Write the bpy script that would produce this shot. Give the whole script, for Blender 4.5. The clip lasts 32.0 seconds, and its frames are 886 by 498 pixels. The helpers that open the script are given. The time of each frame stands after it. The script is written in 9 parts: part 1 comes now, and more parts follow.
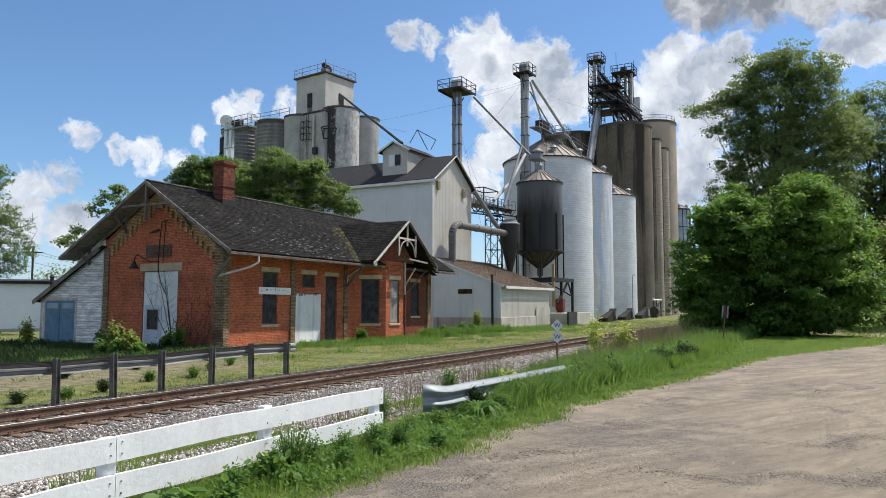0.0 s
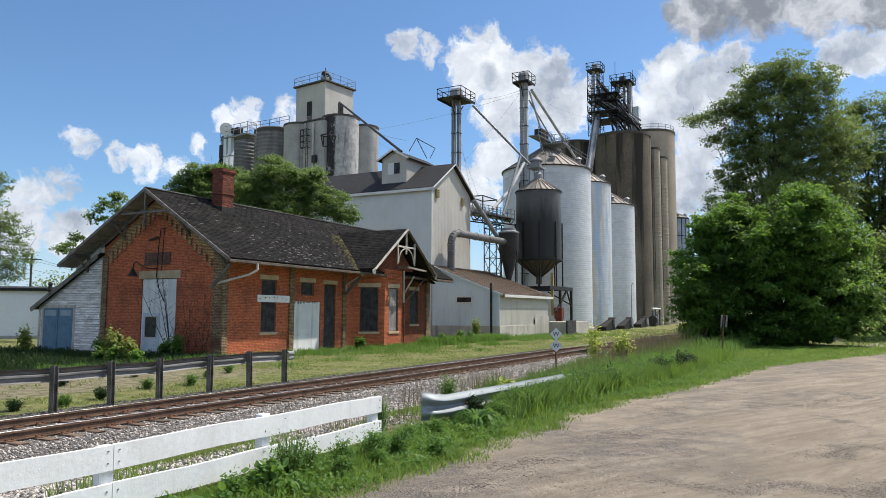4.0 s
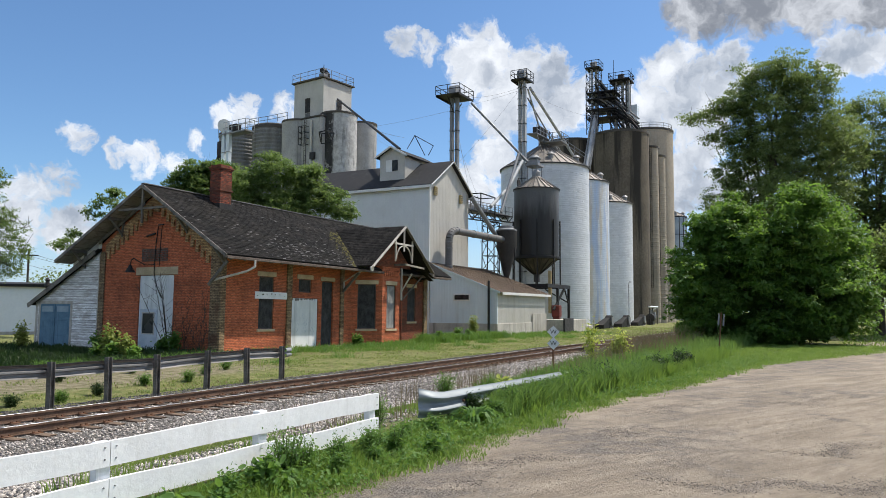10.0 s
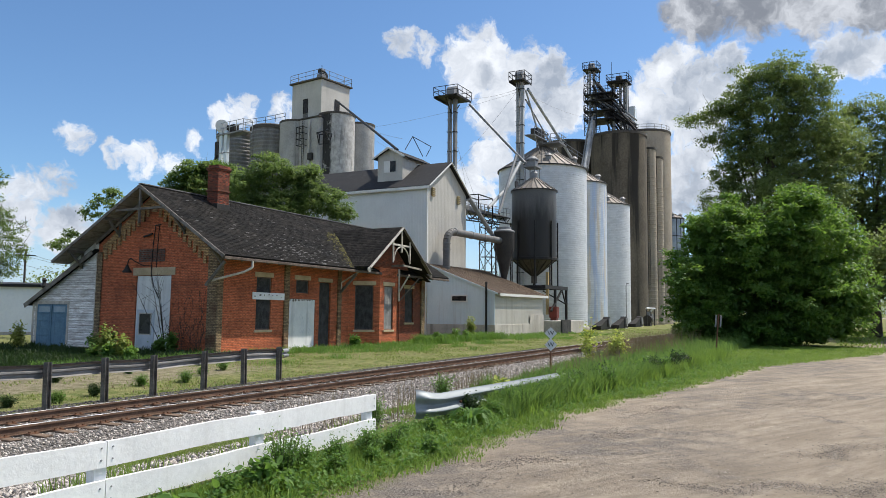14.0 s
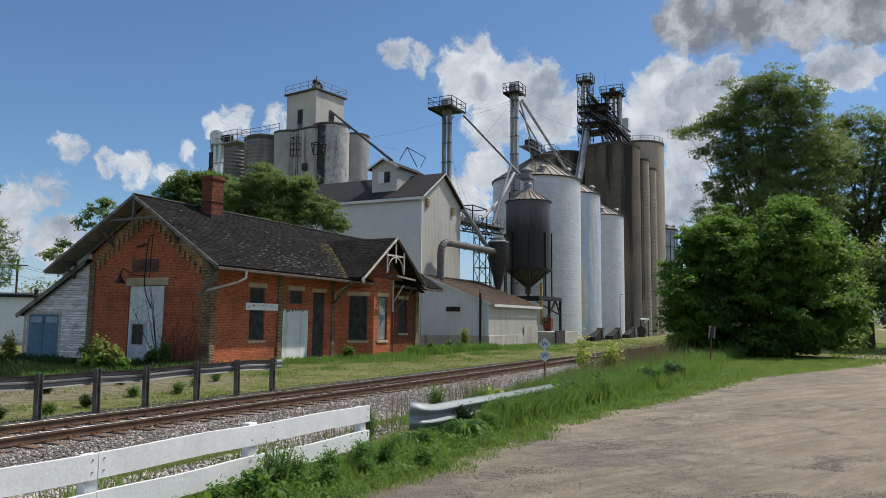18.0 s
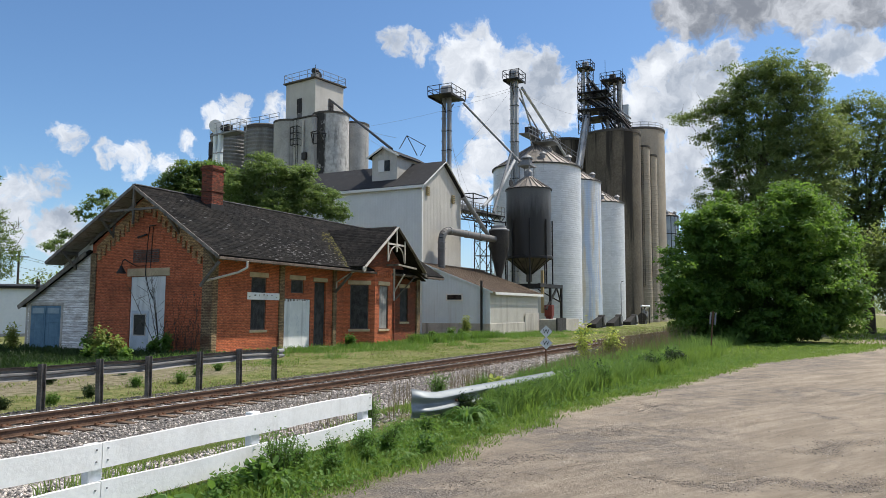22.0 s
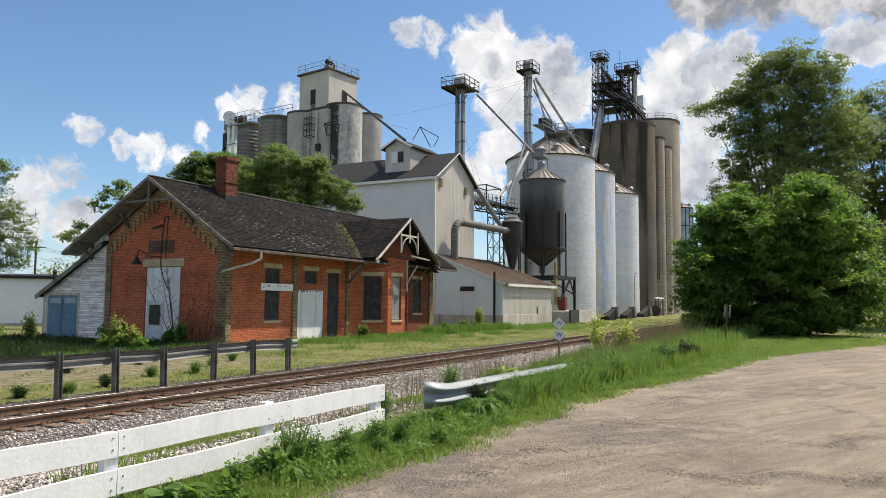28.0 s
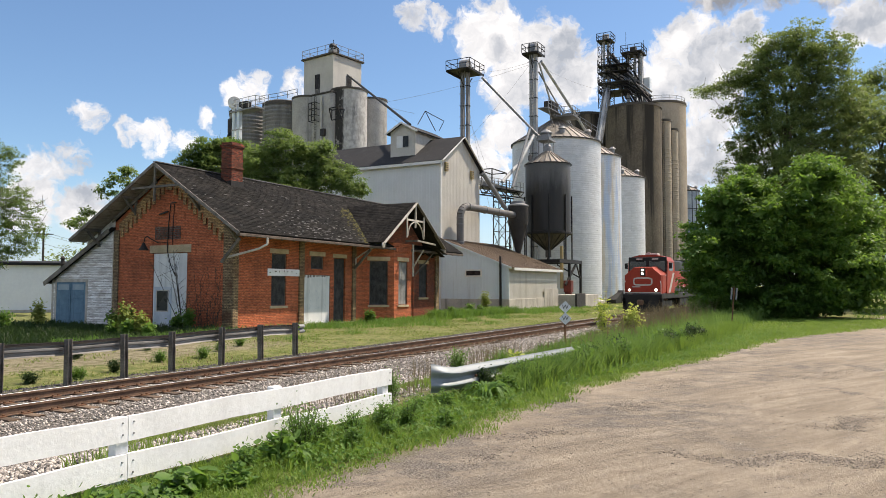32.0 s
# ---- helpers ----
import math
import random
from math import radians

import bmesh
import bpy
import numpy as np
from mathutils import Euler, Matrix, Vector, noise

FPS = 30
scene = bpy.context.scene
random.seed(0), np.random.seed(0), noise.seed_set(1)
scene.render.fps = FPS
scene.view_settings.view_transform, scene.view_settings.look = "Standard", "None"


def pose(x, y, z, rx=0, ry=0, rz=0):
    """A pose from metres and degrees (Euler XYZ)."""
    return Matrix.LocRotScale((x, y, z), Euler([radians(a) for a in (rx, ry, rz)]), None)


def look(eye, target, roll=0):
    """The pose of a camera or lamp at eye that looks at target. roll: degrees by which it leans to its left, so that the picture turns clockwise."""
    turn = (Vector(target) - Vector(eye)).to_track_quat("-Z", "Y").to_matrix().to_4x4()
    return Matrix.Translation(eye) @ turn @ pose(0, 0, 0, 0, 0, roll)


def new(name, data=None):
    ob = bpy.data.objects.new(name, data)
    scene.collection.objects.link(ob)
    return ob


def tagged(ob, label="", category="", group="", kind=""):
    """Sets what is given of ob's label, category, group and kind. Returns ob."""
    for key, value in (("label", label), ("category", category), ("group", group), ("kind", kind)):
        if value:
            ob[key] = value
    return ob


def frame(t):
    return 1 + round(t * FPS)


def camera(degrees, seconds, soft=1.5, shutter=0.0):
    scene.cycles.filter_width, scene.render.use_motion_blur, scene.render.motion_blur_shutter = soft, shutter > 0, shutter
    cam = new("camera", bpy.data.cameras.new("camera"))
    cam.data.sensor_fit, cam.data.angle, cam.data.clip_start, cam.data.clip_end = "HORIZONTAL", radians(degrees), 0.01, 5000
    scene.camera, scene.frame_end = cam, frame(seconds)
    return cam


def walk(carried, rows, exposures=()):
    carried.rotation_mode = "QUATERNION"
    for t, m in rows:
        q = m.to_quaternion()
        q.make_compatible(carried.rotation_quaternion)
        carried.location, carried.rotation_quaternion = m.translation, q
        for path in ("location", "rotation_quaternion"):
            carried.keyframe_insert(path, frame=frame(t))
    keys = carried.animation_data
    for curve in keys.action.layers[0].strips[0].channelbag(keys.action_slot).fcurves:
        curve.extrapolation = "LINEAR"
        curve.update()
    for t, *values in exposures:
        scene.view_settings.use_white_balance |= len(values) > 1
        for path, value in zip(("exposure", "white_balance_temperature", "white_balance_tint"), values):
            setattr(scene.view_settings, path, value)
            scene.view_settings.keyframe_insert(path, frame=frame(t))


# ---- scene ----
cam = camera(62.0, 32.0, soft=0.6)
PATH = [
    (0, pose(0.000, 0.000, 2.400, 94.208, -0.000, -61.648)),
    (0.5, pose(0.000, 0.000, 2.400, 94.328, -0.059, -61.714)),
    (1, pose(0.000, 0.000, 2.400, 94.475, -0.030, -61.805)),
    (1.5, pose(0.000, 0.000, 2.400, 94.589, 0.039, -61.783)),
    (2, pose(0.000, 0.000, 2.400, 94.700, -0.011, -61.691)),
    (2.5, pose(0.000, 0.000, 2.400, 94.777, -0.094, -61.669)),
    (3, pose(0.000, 0.000, 2.400, 94.764, -0.066, -61.680)),
    (3.5, pose(0.000, 0.000, 2.400, 94.897, -0.148, -61.755)),
    (5.5, pose(0.000, 0.000, 2.400, 94.501, -0.244, -61.693)),
    (6, pose(0.000, 0.000, 2.400, 94.412, -0.182, -61.736)),
    (6.5, pose(0.000, 0.000, 2.400, 94.351, -0.176, -61.744)),
    (7, pose(0.000, 0.000, 2.400, 94.459, -0.256, -61.790)),
    (7.5, pose(0.000, 0.000, 2.400, 94.595, -0.285, -61.814)),
    (8, pose(0.000, 0.000, 2.400, 94.715, -0.308, -61.763)),
    (8.5, pose(0.000, 0.000, 2.400, 94.745, -0.307, -61.712)),
    (9, pose(0.000, 0.000, 2.400, 94.730, -0.322, -61.737)),
    (9.5, pose(0.000, 0.000, 2.400, 94.757, -0.367, -61.782)),
    (10, pose(0.000, 0.000, 2.400, 94.654, -0.383, -61.932)),
    (10.5, pose(0.000, 0.000, 2.400, 94.461, -0.493, -62.106)),
    (11, pose(0.000, 0.000, 2.400, 94.406, -0.577, -62.153)),
    (11.5, pose(0.000, 0.000, 2.400, 94.453, -0.619, -62.119)),
    (12, pose(0.000, 0.000, 2.400, 94.456, -0.616, -62.143)),
    (12.5, pose(0.000, 0.000, 2.400, 94.459, -0.541, -62.188)),
    (13, pose(0.000, 0.000, 2.400, 94.515, -0.571, -62.166)),
    (13.5, pose(0.000, 0.000, 2.400, 94.616, -0.515, -62.123)),
    (14, pose(0.000, 0.000, 2.400, 94.738, -0.500, -62.128)),
    (14.5, pose(0.000, 0.000, 2.400, 95.053, -0.513, -62.198)),
    (16.5, pose(0.000, 0.000, 2.400, 96.118, -0.485, -62.191)),
    (17, pose(0.000, 0.000, 2.400, 96.050, -0.532, -62.176)),
    (17.5, pose(0.000, 0.000, 2.400, 95.677, -0.604, -62.453)),
    (18, pose(0.000, 0.000, 2.400, 95.571, -0.547, -62.588)),
    (18.5, pose(0.000, 0.000, 2.400, 95.568, -0.544, -62.626)),
    (19, pose(0.000, 0.000, 2.400, 95.380, -0.566, -62.683)),
    (19.5, pose(0.000, 0.000, 2.400, 94.673, -0.436, -62.716)),
    (20, pose(0.000, 0.000, 2.400, 94.361, -0.286, -62.639)),
    (20.5, pose(0.000, 0.000, 2.400, 94.388, -0.215, -62.581)),
    (21, pose(0.000, 0.000, 2.400, 94.421, -0.168, -62.563)),
    (21.5, pose(0.000, 0.000, 2.400, 94.434, -0.086, -62.545)),
    (22, pose(0.000, 0.000, 2.400, 94.663, -0.141, -62.494)),
    (22.5, pose(0.000, 0.000, 2.400, 95.037, -0.286, -62.246)),
    (23, pose(0.000, 0.000, 2.400, 94.922, -0.339, -62.043)),
    (23.5, pose(0.000, 0.000, 2.400, 94.667, -0.296, -62.017)),
    (24, pose(0.000, 0.000, 2.400, 94.518, -0.269, -62.043)),
    (24.5, pose(0.000, 0.000, 2.400, 94.362, -0.318, -62.065)),
    (25, pose(0.000, 0.000, 2.400, 94.281, -0.325, -61.990)),
    (25.5, pose(0.000, 0.000, 2.400, 94.335, -0.288, -61.915)),
    (27.5, pose(0.000, 0.000, 2.400, 94.341, -0.343, -61.610)),
    (28, pose(0.000, 0.000, 2.400, 93.997, -0.365, -61.496)),
    (28.5, pose(0.000, 0.000, 2.400, 93.815, -0.285, -61.512)),
    (29, pose(0.000, 0.000, 2.400, 93.756, -0.273, -61.646)),
    (29.5, pose(0.000, 0.000, 2.400, 93.555, -0.318, -61.727)),
    (30, pose(0.000, 0.000, 2.400, 93.269, -0.280, -61.641)),
    (30.5, pose(0.000, 0.000, 2.400, 93.058, -0.234, -61.525)),
    (31, pose(0.000, 0.000, 2.400, 92.852, -0.207, -61.475)),
    (31.5, pose(0.000, 0.000, 2.400, 92.728, -0.089, -61.299)),
    (32, pose(0.000, 0.000, 2.400, 92.786, -0.038, -61.018)),
]
EXPOSURES = [(0, 0.10, 6330, 10), (1, 0.14, 6330, 10), (3.5, 0.12, 6330, 10), (8, 0.11, 6330, 10), (14.5, 0.12, 6330, 10), (16.5, 0.40, 6330, 10),
             (17.0, -0.21, 6330, 10), (17.5, -0.37, 6330, 10), (18, -0.30, 6330, 10), (19, -0.01, 6330, 10), (20, 0.08, 6330, 10),
             (23.8, 0.05, 6380, 10), (25.5, 0.17, 6600, 10), (28, 0.18, 6850, 11), (32, 0.30, 7050, 13)]
walk(cam, PATH, EXPOSURES)

# ---- world, sun ----
SUN_AZ, SUN_EL = -36.0, 57.0   # degrees from the track's direction, and above the horizon
SUN_DIR = Vector((math.cos(radians(SUN_AZ)) * math.cos(radians(SUN_EL)),
                  math.sin(radians(SUN_AZ)) * math.cos(radians(SUN_EL)), math.sin(radians(SUN_EL))))


class Nodes:
    """Short hand for a node tree."""

    def __init__(self, tree):
        self.tree = tree
        tree.nodes.clear()

    def add(self, kind, ins=None, op="", ease="", colour=""):
        n = self.tree.nodes.new(kind)
        if op:
            n.operation = op
        if ease:
            n.interpolation_type = ease
        if colour:
            n.data_type, n.blend_type = "RGBA", colour
        for k, v in (ins or {}).items():
            self.put(n, k, v)
        return n

    def put(self, n, k, v):
        sock = n.inputs[k]
        if hasattr(v, "is_linked") or hasattr(v, "links"):
            self.tree.links.new(v, sock)
        elif hasattr(v, "outputs"):
            self.tree.links.new(v.outputs[0], sock)
        else:
            if sock.type == "RGBA" and len(v) == 3:
                v = (*v, 1)
            sock.default_value = v

    def math(self, op, a, b=0.0, c=None):
        ins = {0: a, 1: b}
        if c is not None:
            ins[2] = c
        return self.add("ShaderNodeMath", ins, op=op)

    def vmath(self, op, a, b=(0, 0, 0)):
        return self.add("ShaderNodeVectorMath", {0: a, 1: b}, op=op)

    def ramp(self, v, lo, hi, a=0.0, b=1.0, kind="SMOOTHSTEP"):
        return self.add("ShaderNodeMapRange", {"Value": v, "From Min": lo, "From Max": hi, "To Min": a, "To Max": b}, ease=kind)

    def mix(self, fac, a, b, blend="MIX"):
        n = self.add("ShaderNodeMix", colour=blend)
        self.put(n, 0, fac), self.put(n, 6, a), self.put(n, 7, b)
        return n.outputs[2]

    def noise(self, vec, scale, detail=4.0, rough=0.55, dist=0.0):
        return self.add("ShaderNodeTexNoise", {"Vector": vec, "Scale": scale, "Detail": detail, "Roughness": rough, "Distortion": dist})


def az_el(az, el):
    return (math.cos(radians(az)) * math.cos(radians(el)), math.sin(radians(az)) * math.cos(radians(el)), math.sin(radians(el)))


# cumulus: azimuth, height over the horizon, radius, all in degrees
CLOUDS_SMALL = [(31.2, 20.3, 1.7), (29.4, 19.7, 1.3), (55.1, 11.8, 1.5), (52.2, 10.9, 1.3), (50.5, 10.7, 1.7), (48.6, 10.6, 1.2),
                (43.6, 14.7, 1.8), (45.2, 14.2, 1.2), (40.6, 15.0, 1.6), (46.8, 12.3, 1.0), (55.9, 8.6, 1.6), (57.8, 7.5, 2.3)]
CLOUDS_TALL = [(25.2, 18.9, 3.4), (22.7, 17.3, 3.4), (20.4, 18.0, 2.8), (19.0, 15.7, 3.0), (23.6, 15.0, 2.6), (10.3, 17.2, 3.3),
               (6.9, 17.0, 2.7), (12.0, 15.0, 3.2), (9.0, 14.6, 3.6), (-0.6, 17.3, 2.1), (-2.6, 17.3, 2.2)]
CLOUDS_LOW = [(58.6, 5.6, 2.5), (55.2, 5.2, 2.3), (24.1, 11.6, 2.2), (25.9, 9.3, 2.6), (9.7, 9.6, 3.4), (8.8, 12.2, 2.8), (6.2, 8.4, 3.2),
              (66.0, 6.0, 4.0), (-10.0, 9.0, 5.0)]
CLOUDS_HIGH = [(8.6, 21.6, 2.6), (4.7, 21.9, 3.4), (0.7, 20.9, 2.6), (-2.6, 20.9, 3.0), (-8.0, 21.0, 4.5)]

world = bpy.data.worlds.new("sky")
scene.world = world
world.use_nodes = True
N = Nodes(world.node_tree)
sky = N.add("ShaderNodeTexSky")
sky.sky_type, sky.sun_disc, sky.sun_elevation, sky.sun_rotation = "NISHITA", False, radians(SUN_EL), radians(90.0 - SUN_AZ)
sky.air_density, sky.dust_density, sky.ozone_density, sky.altitude = 1.0, 0.6, 1.6, 200.0
ray_dir = N.add("ShaderNodeTexCoord").outputs["Generated"]
unit = N.vmath("NORMALIZE", ray_dir)
warp_noise = N.noise(unit, 22.0, 4.0, 0.6)
warp = N.vmath("ADD", unit, N.vmath("MULTIPLY", N.vmath("SUBTRACT", warp_noise.outputs["Color"], (0.5, 0.5, 0.5)), (0.05, 0.05, 0.05)))
wdir = N.vmath("NORMALIZE", warp)


def cloud_field(vec, rows):
    total = None
    for az, el, r in rows:
        d = N.vmath("DOT_PRODUCT", vec, az_el(az, el)).outputs["Value"]
        b = N.ramp(d, math.cos(radians(r * 1.08)), math.cos(radians(r * 0.25)))
        total = b if total is None else N.math("MAXIMUM", total, b)
    return total


fine = N.noise(wdir, 55.0, 6.0, 0.62)
field = cloud_field(wdir, CLOUDS_TALL + CLOUDS_LOW)
wisp = cloud_field(wdir, CLOUDS_SMALL)
high = cloud_field(wdir, CLOUDS_HIGH)
detail = N.math("MULTIPLY", N.math("SUBTRACT", fine.outputs["Fac"], 0.5), 1.5)
broad = N.noise(N.vmath("ADD", wdir, (0.3, 0.1, 0.0)), 9.0, 3.0, 0.5)
near = N.ramp(field, 0.0, 0.3)
near_wisp = N.ramp(wisp, 0.0, 0.3)
deep = N.math("ADD", N.math("MULTIPLY", field, 0.8), N.math("MULTIPLY", detail, near))
alpha = N.math("MAXIMUM", N.ramp(deep, 0.20, 0.68), N.ramp(N.math("ADD", N.math("MULTIPLY", wisp, 0.75), N.math("MULTIPLY", N.math("MULTIPLY", detail, 1.3), near_wisp)), 0.24, 0.85, 0.0, 0.95))
alpha_high = N.ramp(N.math("ADD", high, N.math("MULTIPLY", detail, N.ramp(high, 0.0, 0.3))), 0.18, 0.80)
lit = N.noise(N.vmath("ADD", wdir, (0.01, -0.012, 0.03)), 26.0, 5.0, 0.6)
core = N.math("MULTIPLY", N.ramp(N.math("ADD", field, N.math("MULTIPLY", detail, 0.5)), 0.45, 1.0), N.ramp(broad.outputs["Fac"], 0.30, 0.70))
billow = N.noise(N.vmath("ADD", wdir, (0.02, -0.02, 0.05)), 11.0, 5.0, 0.55)
shade = N.math("ADD", N.math("MULTIPLY", core, 0.55), N.math("ADD", N.ramp(lit.outputs["Fac"], 0.70, 0.30, 0.0, 0.45), N.ramp(billow.outputs["Fac"], 0.60, 0.36, 0.0, 0.45)))
cloud_col = N.mix(shade, (0.96, 0.98, 1.01), (0.36, 0.41, 0.49))
high_col = N.mix(N.ramp(lit.outputs["Fac"], 0.34, 0.78), (0.24, 0.26, 0.30), (0.70, 0.72, 0.76))
haze = N.ramp(N.add("ShaderNodeSeparateXYZ", {0: unit}).outputs["Z"], 0.0, 0.16, 0.55, 0.0)
sky_b = N.mix(1.0, sky.outputs["Color"], (0.090, 0.112, 0.130), "MULTIPLY")
sky_h = N.mix(haze, sky_b, (0.56, 0.70, 0.88))
with_clouds = N.mix(alpha, sky_h, cloud_col)
with_high = N.mix(alpha_high, with_clouds, high_col)
# unseen broken cumulus over the rest of the sky, brighter, added as fill light
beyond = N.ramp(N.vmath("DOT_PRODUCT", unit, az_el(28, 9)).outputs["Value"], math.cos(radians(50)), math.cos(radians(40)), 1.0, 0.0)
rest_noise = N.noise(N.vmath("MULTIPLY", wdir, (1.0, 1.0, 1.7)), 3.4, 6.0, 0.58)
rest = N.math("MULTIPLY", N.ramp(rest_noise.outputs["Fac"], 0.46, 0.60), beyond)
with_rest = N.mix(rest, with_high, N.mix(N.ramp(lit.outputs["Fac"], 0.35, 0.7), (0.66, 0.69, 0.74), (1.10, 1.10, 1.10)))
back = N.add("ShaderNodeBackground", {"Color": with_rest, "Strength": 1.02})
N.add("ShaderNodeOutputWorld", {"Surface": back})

sun = new("sun", bpy.data.lights.new("sun", "SUN"))
sun.data.energy, sun.data.angle, sun.data.color = 4.8, radians(1.0), (1.0, 0.92, 0.80)
sun.matrix_world = look(SUN_DIR * 100, (0, 0, 0))


# ---- materials ----
def mat(name, c1, c2, rough=0.8, metal=0.0, s1=0.7, s2=14.0, bump=0.25, depth=0.01, streak=None, spec=0.4, stretch=(1, 1, 1), island=0.0, rand=0.0, soot=0.0):
    """c1 to c2 by two scales of noise; streak: colour and amount of upright stains."""
    m = bpy.data.materials.new(name)
    m.use_nodes = True
    n = Nodes(m.node_tree)
    obj = n.add("ShaderNodeTexCoord").outputs["Object"]
    vec = n.add("ShaderNodeMapping", {"Vector": obj, "Scale": stretch})
    big, small = n.noise(vec, s1, 5.0, 0.6), n.noise(vec, s2, 6.0, 0.65)
    both = n.math("ADD", n.math("MULTIPLY", big.outputs["Fac"], 0.6), n.math("MULTIPLY", small.outputs["Fac"], 0.4))
    col = n.mix(n.ramp(both, 0.36, 0.64), c1, c2)
    if streak:
        sv = n.add("ShaderNodeMapping", {"Vector": obj, "Scale": (1.0, 1.0, 0.07)})
        st = n.noise(sv, streak[2], 5.0, 0.65)
        col = n.mix(n.ramp(st.outputs["Fac"], 0.50 - soot * 0.3, 0.72 - soot, 0.0, streak[1]), col, streak[0])
    if island:
        r = n.add("ShaderNodeNewGeometry").outputs["Random Per Island"]
        col = n.mix(1.0, col, n.add("ShaderNodeCombineColor", {0: n.ramp(r, 0, 1, 1 - island, 1 + island, "LINEAR"), 1: n.ramp(r, 0, 1, 1 - island, 1 + island, "LINEAR"), 2: n.ramp(r, 0, 1, 1 - island, 1 + island, "LINEAR")}), "MULTIPLY")
    if rand:
        r = n.add("ShaderNodeObjectInfo").outputs["Random"]
        v = n.ramp(r, 0, 1, 1 - rand, 1 + rand, "LINEAR")
        col = n.mix(1.0, col, n.add("ShaderNodeCombineColor", {0: v, 1: v, 2: v}), "MULTIPLY")
    b = n.add("ShaderNodeBump", {"Height": small.outputs["Fac"], "Strength": bump, "Distance": depth})
    p = n.add("ShaderNodeBsdfPrincipled", {"Base Color": col, "Roughness": n.ramp(big.outputs["Fac"], 0.3, 0.7, max(rough - 0.1, 0.03), min(rough + 0.1, 1.0)), "Metallic": metal, "Normal": b, "Specular IOR Level": spec})
    n.add("ShaderNodeOutputMaterial", {"Surface": p})
    return m


def brick_mat(name, c1, c2, mortar, w=0.215, h=0.075, dirt=0.5, yellow=False):
    m = bpy.data.materials.new(name)
    m.use_nodes = True
    n = Nodes(m.node_tree)
    obj = n.add("ShaderNodeTexCoord").outputs["Object"]
    s = n.add("ShaderNodeSeparateXYZ", {0: obj})
    uv = n.add("ShaderNodeCombineXYZ", {0: n.math("ADD", s.outputs[0], s.outputs[1]), 1: s.outputs[2]})
    br = n.add("ShaderNodeTexBrick", {"Vector": uv, "Color1": c1, "Color2": c2, "Mortar": mortar, "Scale": 1.0, "Mortar Size": 0.013, "Mortar Smooth": 0.2, "Bias": -0.1, "Brick Width": w, "Row Height": h})
    big, small = n.noise(n.add("ShaderNodeMapping", {"Vector": obj, "Scale": (0.7, 0.7, 1.5)}), 0.5, 7.0, 0.7), n.noise(obj, 6.0, 6.0, 0.7)
    single = n.noise(n.add("ShaderNodeMapping", {"Vector": obj, "Scale": (1, 1, 2.6)}), 4.4, 2.0, 0.5)
    col = n.mix(n.ramp(single.outputs["Fac"], 0.48, 0.66, 0.0, 0.55), br.outputs["Color"], tuple(0.35 * v for v in c2))
    col = n.mix(n.ramp(big.outputs["Fac"], 0.46, 0.68, 0.0, dirt), col, (0.10, 0.045, 0.03))
    col = n.mix(n.ramp(small.outputs["Fac"], 0.60, 0.80, 0.0, 0.5), col, (0.42, 0.22, 0.13) if not yellow else (0.16, 0.11, 0.065))
    hgt = n.math("ADD", n.math("MULTIPLY", br.outputs["Fac"], -1.0), n.math("MULTIPLY", small.outputs["Fac"], 0.5))
    b = n.add("ShaderNodeBump", {"Height": hgt, "Strength": 0.5, "Distance": 0.015})
    p = n.add("ShaderNodeBsdfPrincipled", {"Base Color": col, "Roughness": 0.9, "Normal": b, "Specular IOR Level": 0.2})
    n.add("ShaderNodeOutputMaterial", {"Surface": p})
    return m


